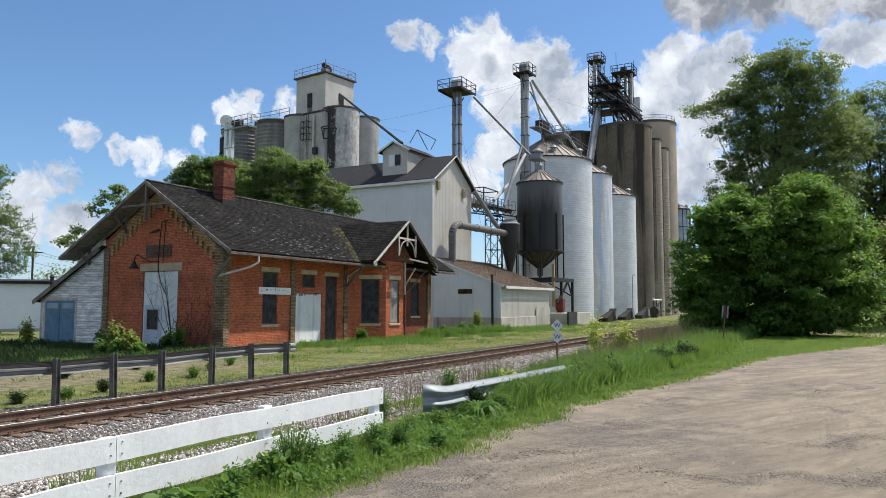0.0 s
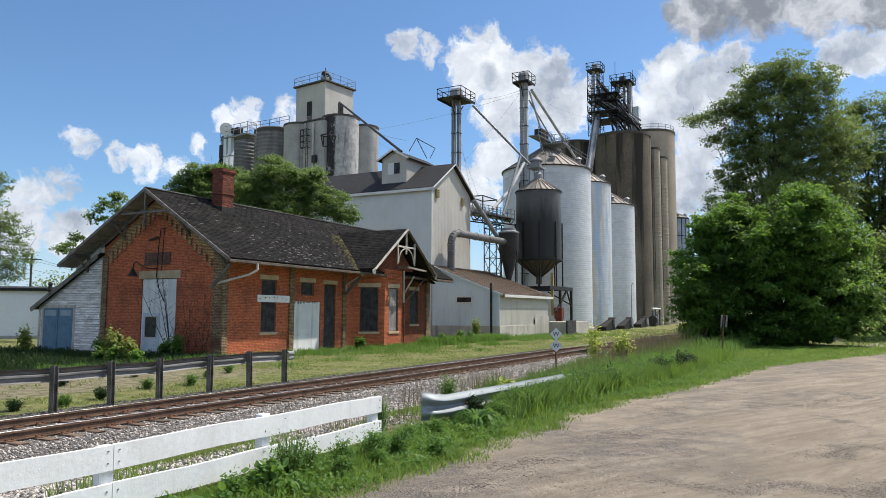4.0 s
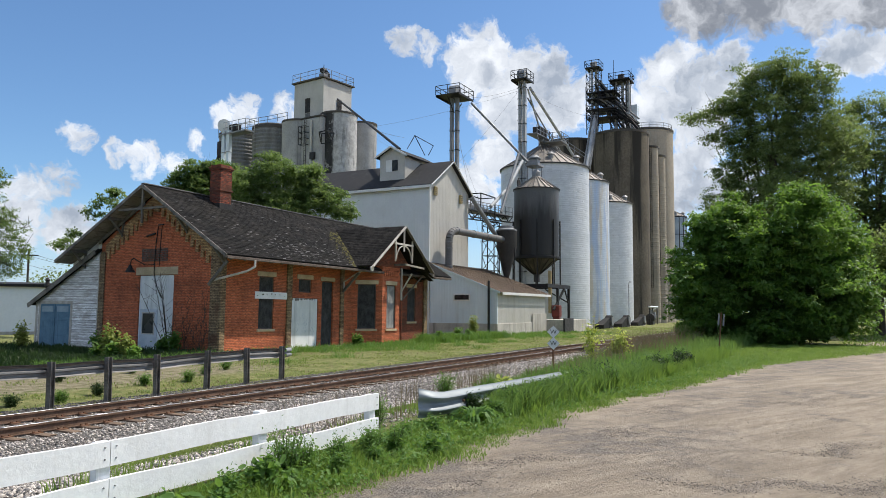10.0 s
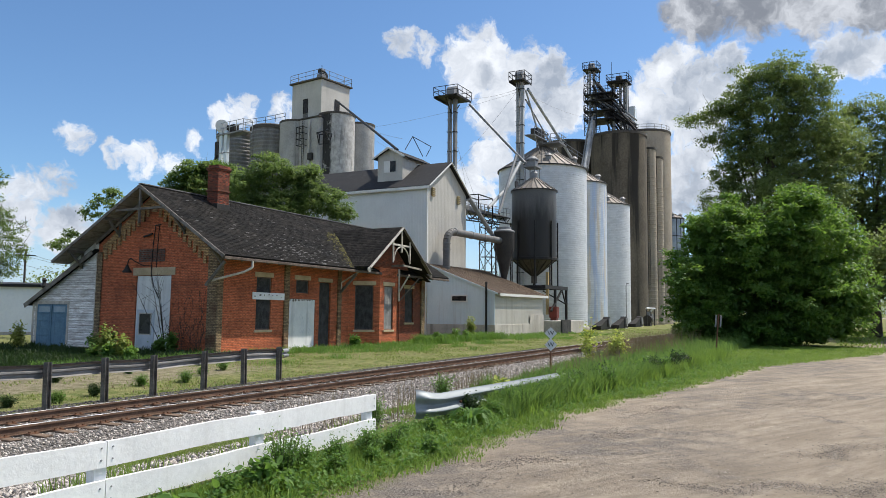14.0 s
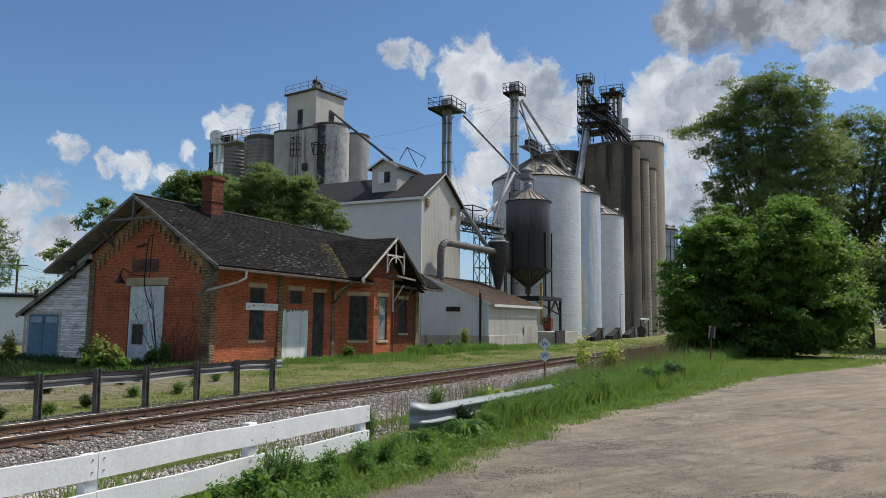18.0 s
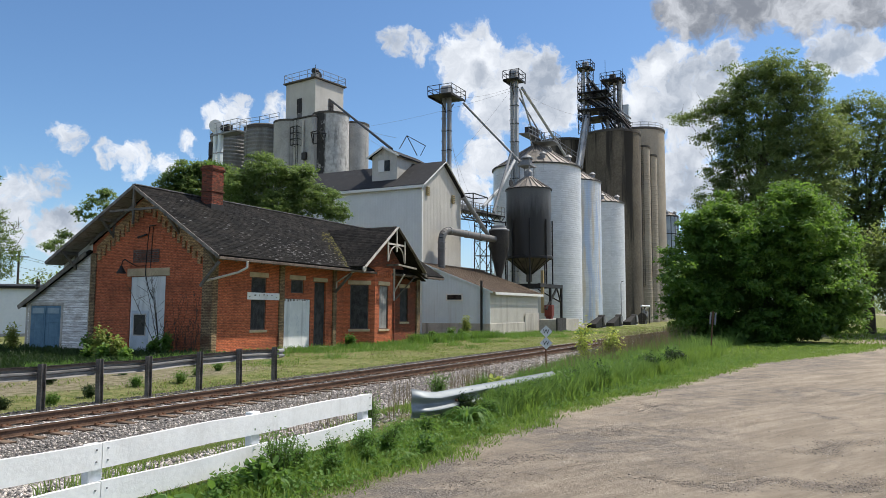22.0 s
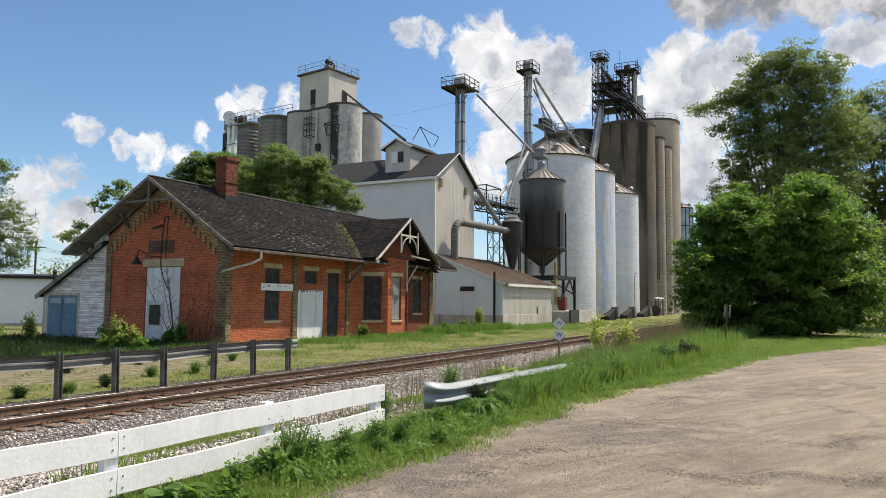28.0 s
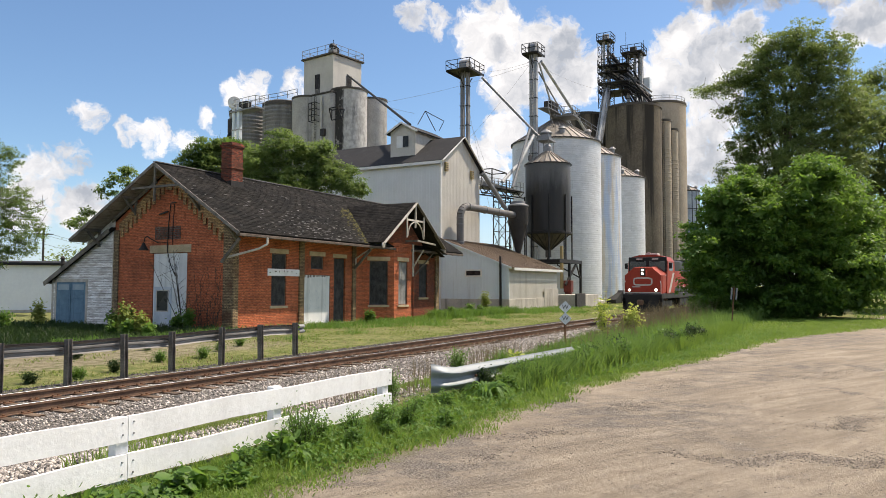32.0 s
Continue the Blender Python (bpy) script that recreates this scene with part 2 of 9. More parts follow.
def bin_mat(name, c1, c2, corrugate, radius, patches=None, metal=0.12, rough=0.45):
    """Steel bin: rings of staggered sheets with corrugation; patches: faded paint colours in upright runs."""
    m = bpy.data.materials.new(name)
    m.use_nodes = True
    n = Nodes(m.node_tree)
    obj = n.add("ShaderNodeTexCoord").outputs["Object"]
    s = n.add("ShaderNodeSeparateXYZ", {0: obj})
    u = n.math("MULTIPLY", n.math("ARCTAN2", s.outputs[1], s.outputs[0]), radius)
    uv = n.add("ShaderNodeCombineXYZ", {0: u, 1: s.outputs[2]})
    br = n.add("ShaderNodeTexBrick", {"Vector": uv, "Color1": c1, "Color2": c2, "Mortar": tuple(0.66 * x for x in c1), "Scale": 1.0, "Mortar Size": 0.014, "Mortar Smooth": 0.8, "Brick Width": 2.4, "Row Height": 1.12})
    big, small = n.noise(obj, 0.35, 5.0, 0.6), n.noise(n.add("ShaderNodeMapping", {"Vector": obj, "Scale": (1, 1, 0.15)}), 2.5, 6.0, 0.65)
    blot = n.noise(n.add("ShaderNodeMapping", {"Vector": obj, "Scale": (1, 1, 2.2)}), 1.1, 6.0, 0.7)
    col = n.mix(n.ramp(small.outputs["Fac"], 0.50, 0.74, 0.0, 0.35), br.outputs["Color"], (0.46, 0.47, 0.48))
    col = n.mix(n.ramp(blot.outputs["Fac"], 0.42, 0.66, 0.0, 0.45), col, tuple(min(1.25 * v, 0.9) for v in c2))
    if patches:
        for k, (c, amount) in enumerate(patches):
            pv = n.add("ShaderNodeMapping", {"Vector": obj, "Scale": (1, 1, 0.12), "Location": (7.3 * k, 3.1 * k, 0)})
            pn = n.noise(pv, 0.9, 3.0, 0.5)
            col = n.mix(n.ramp(pn.outputs["Fac"], 0.50, 0.60, 0.0, amount), col, c)
    wave = n.math("SINE", n.math("MULTIPLY", s.outputs[2], 2 * math.pi / 0.27))
    b = n.add("ShaderNodeBump", {"Height": n.math("ADD", n.math("MULTIPLY", wave, corrugate), n.math("MULTIPLY", big.outputs["Fac"], 1.5)), "Strength": 0.35, "Distance": 0.02})
    p = n.add("ShaderNodeBsdfPrincipled", {"Base Color": col, "Roughness": n.ramp(big.outputs["Fac"], 0.3, 0.7, rough - 0.08, rough + 0.14), "Metallic": metal, "Normal": b})
    n.add("ShaderNodeOutputMaterial", {"Surface": p})
    return m


def leaf_mat(name, c1, c2, through_col, s1=0.5):
    m = bpy.data.materials.new(name)
    m.use_nodes = True
    n = Nodes(m.node_tree)
    obj = n.add("ShaderNodeTexCoord").outputs["Object"]
    r = n.add("ShaderNodeNewGeometry").outputs["Random Per Island"]
    big = n.noise(obj, s1, 3.0, 0.5)
    col = n.mix(n.math("ADD", n.math("MULTIPLY", r, 0.6), n.ramp(big.outputs["Fac"], 0.35, 0.65, 0.0, 0.4)), c1, c2)
    p = n.add("ShaderNodeBsdfPrincipled", {"Base Color": col, "Roughness": 0.55, "Specular IOR Level": 0.35})
    t = n.add("ShaderNodeBsdfTranslucent", {"Color": through_col})
    n.add("ShaderNodeOutputMaterial", {"Surface": n.add("ShaderNodeMixShader", {0: 0.42, 1: p, 2: t})})
    return m


def glow_mat(name, col, strength):
    m = bpy.data.materials.new(name)
    m.use_nodes = True
    n = Nodes(m.node_tree)
    n.add("ShaderNodeOutputMaterial", {"Surface": n.add("ShaderNodeEmission", {"Color": col, "Strength": strength})})
    return m


RED_BRICK = brick_mat("red_brick", (0.68, 0.205, 0.092), (0.50, 0.130, 0.060), (0.27, 0.110, 0.068), w=0.23, h=0.085, dirt=0.55)
SOOT_PIER = brick_mat("sooty_yellow_brick", (0.40, 0.29, 0.165), (0.22, 0.155, 0.09), (0.10, 0.075, 0.055), w=0.23, h=0.082, dirt=0.8, yellow=True)
YELLOW_BRICK = brick_mat("yellow_brick", (0.64, 0.42, 0.205), (0.42, 0.250, 0.118), (0.15, 0.105, 0.07), w=0.23, h=0.082, yellow=True)
# blotched old brick, darkened further to stand in for shade round the bay
STAINED_SHADED_BRICK = brick_mat("stained_shaded_brick", (0.34, 0.095, 0.048), (0.15, 0.045, 0.028), (0.13, 0.075, 0.055), w=0.23, h=0.085, dirt=0.9)
CHIMNEY_BRICK = brick_mat("chimney_brick", (0.36, 0.085, 0.045), (0.07, 0.025, 0.02), (0.10, 0.075, 0.06), w=0.23, h=0.082, dirt=0.8)
SHINGLE = mat("old_shingle", (0.007, 0.0066, 0.0062), (0.026, 0.0235, 0.021), 1.0, s1=0.8, s2=9, bump=0.6, depth=0.02, island=0.55, spec=0.15)
SHINGLE_EDGE = mat("weathered_shingle_edge", (0.10, 0.10, 0.10), (0.26, 0.25, 0.24), 0.9, s1=1.5, s2=12)
GREY_WOOD = mat("grey_weathered_wood", (0.09, 0.080, 0.066), (0.21, 0.19, 0.165), 0.9, s1=1.2, s2=18, streak=((0.06, 0.05, 0.045), 0.6, 4.0))
CLAPBOARD = mat("peeling_clapboard", (0.46, 0.42, 0.385), (0.92, 0.91, 0.90), 0.85, s1=3.4, s2=14, bump=0.5, stretch=(1, 0.35, 2.5), rand=0.18)
PEEL_WHITE = mat("peeling_white_paint", (0.52, 0.50, 0.47), (0.78, 0.77, 0.74), 0.85, s1=1.6, s2=11, bump=0.4, streak=((0.20, 0.17, 0.14), 0.5, 5.0), rand=0.10)
WHITE_BOARD = mat("white_board", (0.76, 0.757, 0.75), (0.88, 0.88, 0.875), 0.7, s1=1.6, s2=24, bump=0.35, streak=((0.46, 0.44, 0.41), 0.22, 7.0))
WHITE_PANEL = mat("white_plywood", (0.66, 0.68, 0.68), (0.80, 0.81, 0.80), 0.75, s1=1.3, s2=16, streak=((0.34, 0.34, 0.33), 0.5, 3.0))
BLUE_DOOR = mat("blue_paint", (0.085, 0.175, 0.26), (0.145, 0.255, 0.345), 0.75, s1=1.5, s2=14, streak=((0.05, 0.09, 0.14), 0.5, 4.0))
DARK_BOARD = mat("dark_grey_board", (0.010, 0.010, 0.011), (0.072, 0.070, 0.070), 0.85, s1=3.5, s2=28, stretch=(1.0, 1.0, 0.6))
STONE = mat("lintel_stone", (0.40, 0.31, 0.19), (0.56, 0.45, 0.30), 0.9, s1=2, s2=20)
WHITE_TRIM = mat("worn_white_trim", (0.40, 0.36, 0.31), (0.62, 0.58, 0.52), 0.85, s1=2.2, s2=15, streak=((0.20, 0.16, 0.12), 0.4, 6.0))
BROWN_TRIM = mat("brown_grey_trim", (0.07, 0.05, 0.04), (0.16, 0.13, 0.11), 0.9, s1=2.2, s2=15)
RIB_BLUE = mat("ribbed_pale_steel", (0.60, 0.675, 0.725), (0.68, 0.75, 0.795), 0.55, 0.0, s1=0.5, s2=8, bump=0.1, streak=((0.42, 0.43, 0.42), 0.35, 1.8))
RIB_WHITE = mat("ribbed_white_steel", (0.62, 0.645, 0.66), (0.70, 0.725, 0.74), 0.55, 0.0, s1=0.5, s2=8, bump=0.08, streak=((0.56, 0.57, 0.57), 0.3, 1.4))
RIB_CREAM = mat("ribbed_cream_steel", (0.43, 0.41, 0.37), (0.52, 0.50, 0.455), 0.55, 0.05, s1=0.5, s2=8, bump=0.1, streak=((0.36, 0.33, 0.28), 0.5, 1.5))
TAN_PIPE = mat("tan_pipe_paint", (0.34, 0.26, 0.12), (0.45, 0.35, 0.18), 0.7)
WHITE_STEEL = mat("white_steel_trim", (0.62, 0.62, 0.60), (0.74, 0.74, 0.72), 0.5)
DARK_ROOF = mat("dark_asphalt_roof", (0.012, 0.0125, 0.014), (0.030, 0.030, 0.033), 0.9, s1=0.5, s2=10, streak=((0.05, 0.05, 0.053), 0.4, 2.0))
BROWN_ROOF = mat("rusty_brown_roof", (0.105, 0.072, 0.048), (0.19, 0.140, 0.100), 0.8, 0.1, s1=0.6, s2=8, streak=((0.07, 0.045, 0.03), 0.5, 2.0))
PALE_CONCRETE = mat("pale_concrete", (0.30, 0.295, 0.28), (0.46, 0.45, 0.43), 0.9, s1=0.35, s2=5, streak=((0.05, 0.05, 0.05), 0.75, 0.45))
HEAD_CONCRETE = mat("headhouse_concrete", (0.44, 0.425, 0.385), (0.55, 0.535, 0.49), 0.9, s1=0.35, s2=5, streak=((0.24, 0.23, 0.22), 0.35, 0.5))
DARK_CONCRETE = mat("dark_concrete_cap", (0.05, 0.046, 0.040), (0.10, 0.09, 0.078), 0.9, s1=0.15, s2=3)
# silo concrete with sunlight painted in as a lighter tan
SUNLIT_TAN_CONCRETE = mat("sunlit_tan_concrete", (0.27, 0.232, 0.18), (0.40, 0.35, 0.278), 0.9, s1=0.15, s2=3, streak=((0.13, 0.112, 0.088), 0.7, 0.7))
# the same tan with stains, and the shaded side painted in as darkness
STAINED_SHADED_CONCRETE = mat("stained_shaded_concrete", (0.082, 0.068, 0.049), (0.165, 0.140, 0.104), 0.9, s1=0.15, s2=3, streak=((0.022, 0.0195, 0.016), 0.92, 0.42), soot=0.10)
FOUNDATION = mat("foundation_concrete", (0.38, 0.355, 0.315), (0.54, 0.51, 0.455), 0.9, s1=0.6, s2=7, streak=((0.12, 0.11, 0.10), 0.6, 1.5))
GALV = mat("galvanised_steel", (0.29, 0.305, 0.315), (0.45, 0.465, 0.475), 0.7, 0.12, s1=0.8, s2=10, bump=0.08)
GALV_DULL = mat("dull_galvanised_steel", (0.17, 0.175, 0.18), (0.29, 0.295, 0.30), 0.6, 0.3, s1=0.8, s2=10, bump=0.08)
CONE_ROOF = mat("ribbed_bin_roof", (0.20, 0.18, 0.155), (0.32, 0.295, 0.265), 0.6, 0.3, s1=0.8, s2=9, streak=((0.20, 0.14, 0.09), 0.4, 1.6), rand=0.2)
DARK_STEEL = mat("dark_weathered_steel", (0.022, 0.021, 0.020), (0.055, 0.050, 0.046), 0.6, 0.4, s1=0.6, s2=7, streak=((0.09, 0.075, 0.06), 0.4, 1.6))
CONE_STEEL = mat("brown_grey_hopper_steel", (0.055, 0.048, 0.040), (0.12, 0.105, 0.088), 0.6, 0.3, s1=0.6, s2=7, streak=((0.02, 0.018, 0.016), 0.6, 1.4))
BLACK_STEEL = mat("black_steel", (0.015, 0.015, 0.016), (0.045, 0.042, 0.040), 0.6, 0.5)
RUST = mat("rusty_steel", (0.085, 0.040, 0.022), (0.17, 0.085, 0.046), 0.9, 0.1, s1=4, s2=25)
RAIL_SIDE = mat("rusty_rail", (0.105, 0.062, 0.040), (0.20, 0.125, 0.085), 0.85, 0.1, s1=3, s2=20)
RAIL_TOP = mat("worn_rail_head", (0.42, 0.41, 0.40), (0.58, 0.57, 0.56), 0.34, 0.9, s1=2, s2=20, bump=0.05)
TIE = mat("creosote_tie", (0.065, 0.044, 0.030), (0.16, 0.110, 0.075), 0.95, s1=2, s2=16, bump=0.6, rand=0.3, stretch=(1, 0.2, 1))
BALLAST = mat("ballast_stone", (0.27, 0.238, 0.21), (0.51, 0.465, 0.42), 0.9, s1=9, s2=40, island=0.75)
BARK = mat("bark", (0.045, 0.035, 0.027), (0.10, 0.08, 0.062), 0.95, s1=2, s2=12, bump=0.8, depth=0.03)
LEAF_BUSH = leaf_mat("dark_maple_leaf", (0.036, 0.088, 0.020), (0.125, 0.225, 0.050), (0.26, 0.44, 0.06))
LEAF_TALL = leaf_mat("tall_tree_leaf", (0.056, 0.092, 0.032), (0.170, 0.225, 0.080), (0.32, 0.42, 0.11))
LEAF_LIGHT = leaf_mat("fresh_leaf", (0.050, 0.092, 0.026), (0.165, 0.225, 0.070), (0.28, 0.40, 0.10))
LEAF_YOUNG = leaf_mat("young_yellow_green_leaf", (0.30, 0.37, 0.07), (0.55, 0.58, 0.14), (0.58, 0.64, 0.14))
LEAF_SHRUB = leaf_mat("shrub_leaf", (0.12, 0.17, 0.04), (0.42, 0.44, 0.11), (0.40, 0.48, 0.11))
GRASS = leaf_mat("grass_blade", (0.070, 0.150, 0.024), (0.235, 0.325, 0.066), (0.28, 0.42, 0.07), 1.6)
YARD_GRASS = leaf_mat("sparse_yellow_green_grass", (0.10, 0.170, 0.034), (0.30, 0.300, 0.10), (0.28, 0.37, 0.08), 0.5)
# deep green; the depot's shade over the verge is put into this colour
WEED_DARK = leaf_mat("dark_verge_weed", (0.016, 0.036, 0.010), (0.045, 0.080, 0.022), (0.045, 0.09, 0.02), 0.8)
GRASS_DRY = leaf_mat("dry_stalk", (0.16, 0.125, 0.075), (0.27, 0.22, 0.14), (0.20, 0.15, 0.08), 0.8)
WEED = leaf_mat("weed_leaf", (0.055, 0.130, 0.024), (0.155, 0.270, 0.058), (0.22, 0.38, 0.06), 1.5)
GRASS_TALL = leaf_mat("tall_grass_blade", (0.055, 0.120, 0.026), (0.175, 0.270, 0.065), (0.24, 0.38, 0.08), 1.2)
LOCO_RED = mat("locomotive_red", (0.30, 0.026, 0.010), (0.40, 0.040, 0.015), 0.55, s1=0.6, s2=9, bump=0.05)
LOCO_BLACK = mat("locomotive_black", (0.007, 0.007, 0.0075), (0.016, 0.016, 0.016), 0.5, 0.2)
LOCO_GREY = mat("pale_grey_marking", (0.42, 0.40, 0.38), (0.55, 0.53, 0.50), 0.5)
WINDSHIELD = mat("dark_windshield_glass", (0.010, 0.012, 0.015), (0.018, 0.020, 0.024), 0.08, 0.0, bump=0.0, spec=0.6)
GLASS = mat("dark_window_glass", (0.012, 0.014, 0.016), (0.03, 0.033, 0.036), 0.3, 0.0, bump=0.02, spec=0.25)
HEADLIGHT = glow_mat("headlight_glow", (1.0, 0.86, 0.66), 14.0)
RED_PAINT = mat("red_machine_paint", (0.11, 0.02, 0.014), (0.16, 0.032, 0.02), 0.55)
SIGN_WHITE = mat("sign_white", (0.62, 0.63, 0.65), (0.72, 0.73, 0.75), 0.5)
SIGN_BLACK = mat("sign_black", (0.02, 0.02, 0.022), (0.04, 0.04, 0.042), 0.6)
POST_WOOD = mat("dark_post_wood", (0.030, 0.026, 0.023), (0.085, 0.074, 0.064), 0.9, s1=2, s2=16, streak=((0.14, 0.13, 0.12), 0.4, 5.0))
WHITE_WALL = mat("white_warehouse_wall", (0.72, 0.75, 0.80), (0.80, 0.83, 0.87), 0.6, s1=0.3, s2=4, bump=0.05)


# ---- mesh helpers ----
class Form:
    """Gathers faces for one mesh."""

    def __init__(self):
        self.v, self.f = [], []

    def add(self, verts, faces):
        k = len(self.v)
        self.v.extend(tuple(p) for p in verts)
        self.f.extend(tuple(k + i for i in f) for f in faces)
        return self

    def box(self, x0, x1, y0, y1, z0, z1, c=0.0):
        """A box, its edges cut by c."""
        if c <= 0:
            vs = [(x, y, z) for z in (z0, z1) for y in (y0, y1) for x in (x0, x1)]
            return self.add(vs, [(0, 2, 3, 1), (4, 5, 7, 6), (0, 1, 5, 4), (2, 6, 7, 3), (0, 4, 6, 2), (1, 3, 7, 5)])
        bm = bmesh.new()
        bmesh.ops.create_cube(bm, size=1.0, matrix=Matrix.Translation(((x0 + x1) / 2, (y0 + y1) / 2, (z0 + z1) / 2)) @ Matrix.Diagonal((x1 - x0, y1 - y0, z1 - z0, 1)))
        bmesh.ops.bevel(bm, geom=list(bm.edges), offset=c, segments=1, affect="EDGES")
        return self.take(bm)

    def take(self, bm):
        bm.verts.index_update()
        self.add([v.co for v in bm.verts], [[v.index for v in f.verts] for f in bm.faces])
        bm.free()
        return self

    def moved(self, m, start=0):
        for i in range(start, len(self.v)):
            self.v[i] = tuple(m @ Vector(self.v[i]))
        return self

    def beam(self, a, b, w, h=None, up=(0, 0, 1)):
        """A square bar from a to b."""
        a, b, h = Vector(a), Vector(b), h or w
        d = (b - a).normalized()
        u = Vector(up)
        if abs(d.dot(u)) > 0.98:
            u = Vector((1, 0, 0))
        s = d.cross(u).normalized()
        t = s.cross(d)
        vs = [p + s * (i * w / 2) + t * (j * h / 2) for p in (a, b) for i, j in ((-1, -1), (1, -1), (1, 1), (-1, 1))]
        return self.add(vs, [(0, 1, 2, 3), (7, 6, 5, 4), (0, 4, 5, 1), (1, 5, 6, 2), (2, 6, 7, 3), (3, 7, 4, 0)])

    def rod(self, a, b, r, r2=None, n=10, caps=True):
        a, b = Vector(a), Vector(b)
        d = (b - a).normalized()
        u = Vector((0, 0, 1)) if abs(d.z) < 0.95 else Vector((1, 0, 0))
        s = d.cross(u).normalized()
        t = s.cross(d)
        r2 = r if r2 is None else r2
        vs = [p + (s * math.cos(2 * math.pi * i / n) + t * math.sin(2 * math.pi * i / n)) * q for p, q in ((a, r), (b, r2)) for i in range(n)]
        fs = [(i, (i + 1) % n, n + (i + 1) % n, n + i) for i in range(n)]
        if caps:
            fs += [tuple(reversed(range(n))), tuple(range(n, 2 * n))]
        return self.add(vs, fs)

    def pipe(self, pts, r, n=8):
        for a, b in zip(pts, pts[1:]):
            self.rod(a, b, r, n=n)
        return self

    def lathe(self, rings, c=(0, 0), n=32, caps=True):
        """Rings of (radius, z) round an upright axis."""
        vs = [(c[0] + r * math.cos(2 * math.pi * i / n), c[1] + r * math.sin(2 * math.pi * i / n), z) for r, z in rings for i in range(n)]
        fs = [(k * n + i, k * n + (i + 1) % n, (k + 1) * n + (i + 1) % n, (k + 1) * n + i) for k in range(len(rings) - 1) for i in range(n)]
        if caps:
            fs += [tuple(reversed(range(n))), tuple((len(rings) - 1) * n + i for i in range(n))]
        return self.add(vs, fs)

    def slab(self, pts, thick, way=None):
        """A flat polygon with thickness against its normal."""
        pts = [Vector(p) for p in pts]
        nrm = Vector(way).normalized() if way else (pts[1] - pts[0]).cross(pts[2] - pts[0]).normalized()
        n = len(pts)
        vs = pts + [p - nrm * thick for p in pts]
        fs = [tuple(range(n)), tuple(reversed(range(n, 2 * n)))] + [(i, n + i, n + (i + 1) % n, (i + 1) % n) for i in range(n)]
        return self.add(vs, fs)

    def weld(self):
        """Joins equal corners and drops faces that lie on each other."""
        index, remap, vs = {}, [], []
        for p in self.v:
            k = tuple(round(c, 4) for c in p)
            if k not in index:
                index[k] = len(vs)
                vs.append(p)
            remap.append(index[k])
        seen = {}
        for f in self.f:
            g = tuple(remap[i] for i in f)
            seen.setdefault(tuple(sorted(g)), []).append(g)
        self.v, self.f = vs, [g[0] for g in seen.values() if len(g) == 1 and len(set(g[0])) > 2]
        return self

    def mesh(self, name):
        me = bpy.data.meshes.new(name)
        me.from_pydata(self.v, [], self.f)
        bm = bmesh.new()
        bm.from_mesh(me)
        bmesh.ops.recalc_face_normals(bm, faces=list(bm.faces))
        bm.to_mesh(me)
        bm.free()
        return me


def smooth(me, angle=35):
    for p in me.polygons:
        p.use_smooth = True
    bm = bmesh.new()
    bm.from_mesh(me)
    lim = radians(angle)
    for e in bm.edges:
        e.smooth = len(e.link_faces) == 2 and e.calc_face_angle(9.0) < lim
    bm.to_mesh(me)
    bm.free()


def part(name, form, material, parent, label="", soft=False, at=None):
    """One mesh object under a thing or a part."""
    me = form if isinstance(form, bpy.types.Mesh) else form.mesh(name)
    if soft:
        smooth(me)
    if not me.materials:
        me.materials.append(material)
    ob = new(name, me)
    ob.parent = parent
    if at is not None:
        ob.matrix_basis = at
    if label:
        ob["label"] = label
    return ob


def thing(name, label, category, group="", kind="", at=None):
    ob = new(name)
    ob.empty_display_size = 0.2
    if at is not None:
        ob.matrix_basis = at
    return tagged(ob, label, category, group, kind)


def solid(name, form, material, label, category="", group="", kind="", at=None, soft=False):
    """A thing of one mesh."""
    me = form if isinstance(form, bpy.types.Mesh) else form.mesh(name)
    if soft:
        smooth(me)
    if not me.materials:
        me.materials.append(material)
    ob = new(name, me)
    if at is not None:
        ob.matrix_basis = at
    return tagged(ob, label, category, group, kind)


def raw_mesh(name, verts, quads, material):
    """A mesh from arrays of vertices and faces of one size."""
    me = bpy.data.meshes.new(name)
    quads = np.asarray(quads, np.int32)
    k = quads.shape[1]
    me.vertices.add(len(verts))
    me.vertices.foreach_set("co", np.asarray(verts, np.float32).ravel())
    me.loops.add(quads.size)
    me.loops.foreach_set("vertex_index", quads.ravel())
    me.polygons.add(len(quads))
    me.polygons.foreach_set("loop_start", np.arange(0, quads.size, k, dtype=np.int32))
    me.update(calc_edges=True)
    me.materials.append(material)
    return me


# ---- ground ----
def smoothstep(a, b, x):
    t = np.clip((x - a) / (b - a), 0, 1)
    return t * t * (3 - 2 * t)


def lot_edge(x):
    """The far edge (in y) of the gravel lot."""
    return np.interp(x, [-60, 4.8, 6.0, 8.0, 11.0, 12.5, 14.1, 18.0, 24.0, 34.5, 50.0, 120.0], [4.4, 3.9, 3.8, 3.82, 3.76, 3.68, 3.33, 2.8, 2.0, -1.5, -4.5, -14.0])


def ground_z(x, y):
    x, y = np.asarray(x, float), np.asarray(y, float)
    z = 0.8 * (1 - smoothstep(5.3, 10.6, y))
    z = z + 0.035 * np.sin(x * 0.9 + y * 0.5) * np.sin(y * 1.3 - x * 0.2) * (1 - smoothstep(-2, 0.3, y - lot_edge(x))) * 0.6
    z = z - 0.10 * np.exp(-((y - 11.0) / 0.8) ** 2) - 0.12 * np.exp(-((y - 18.2) / 1.0) ** 2)
    return z


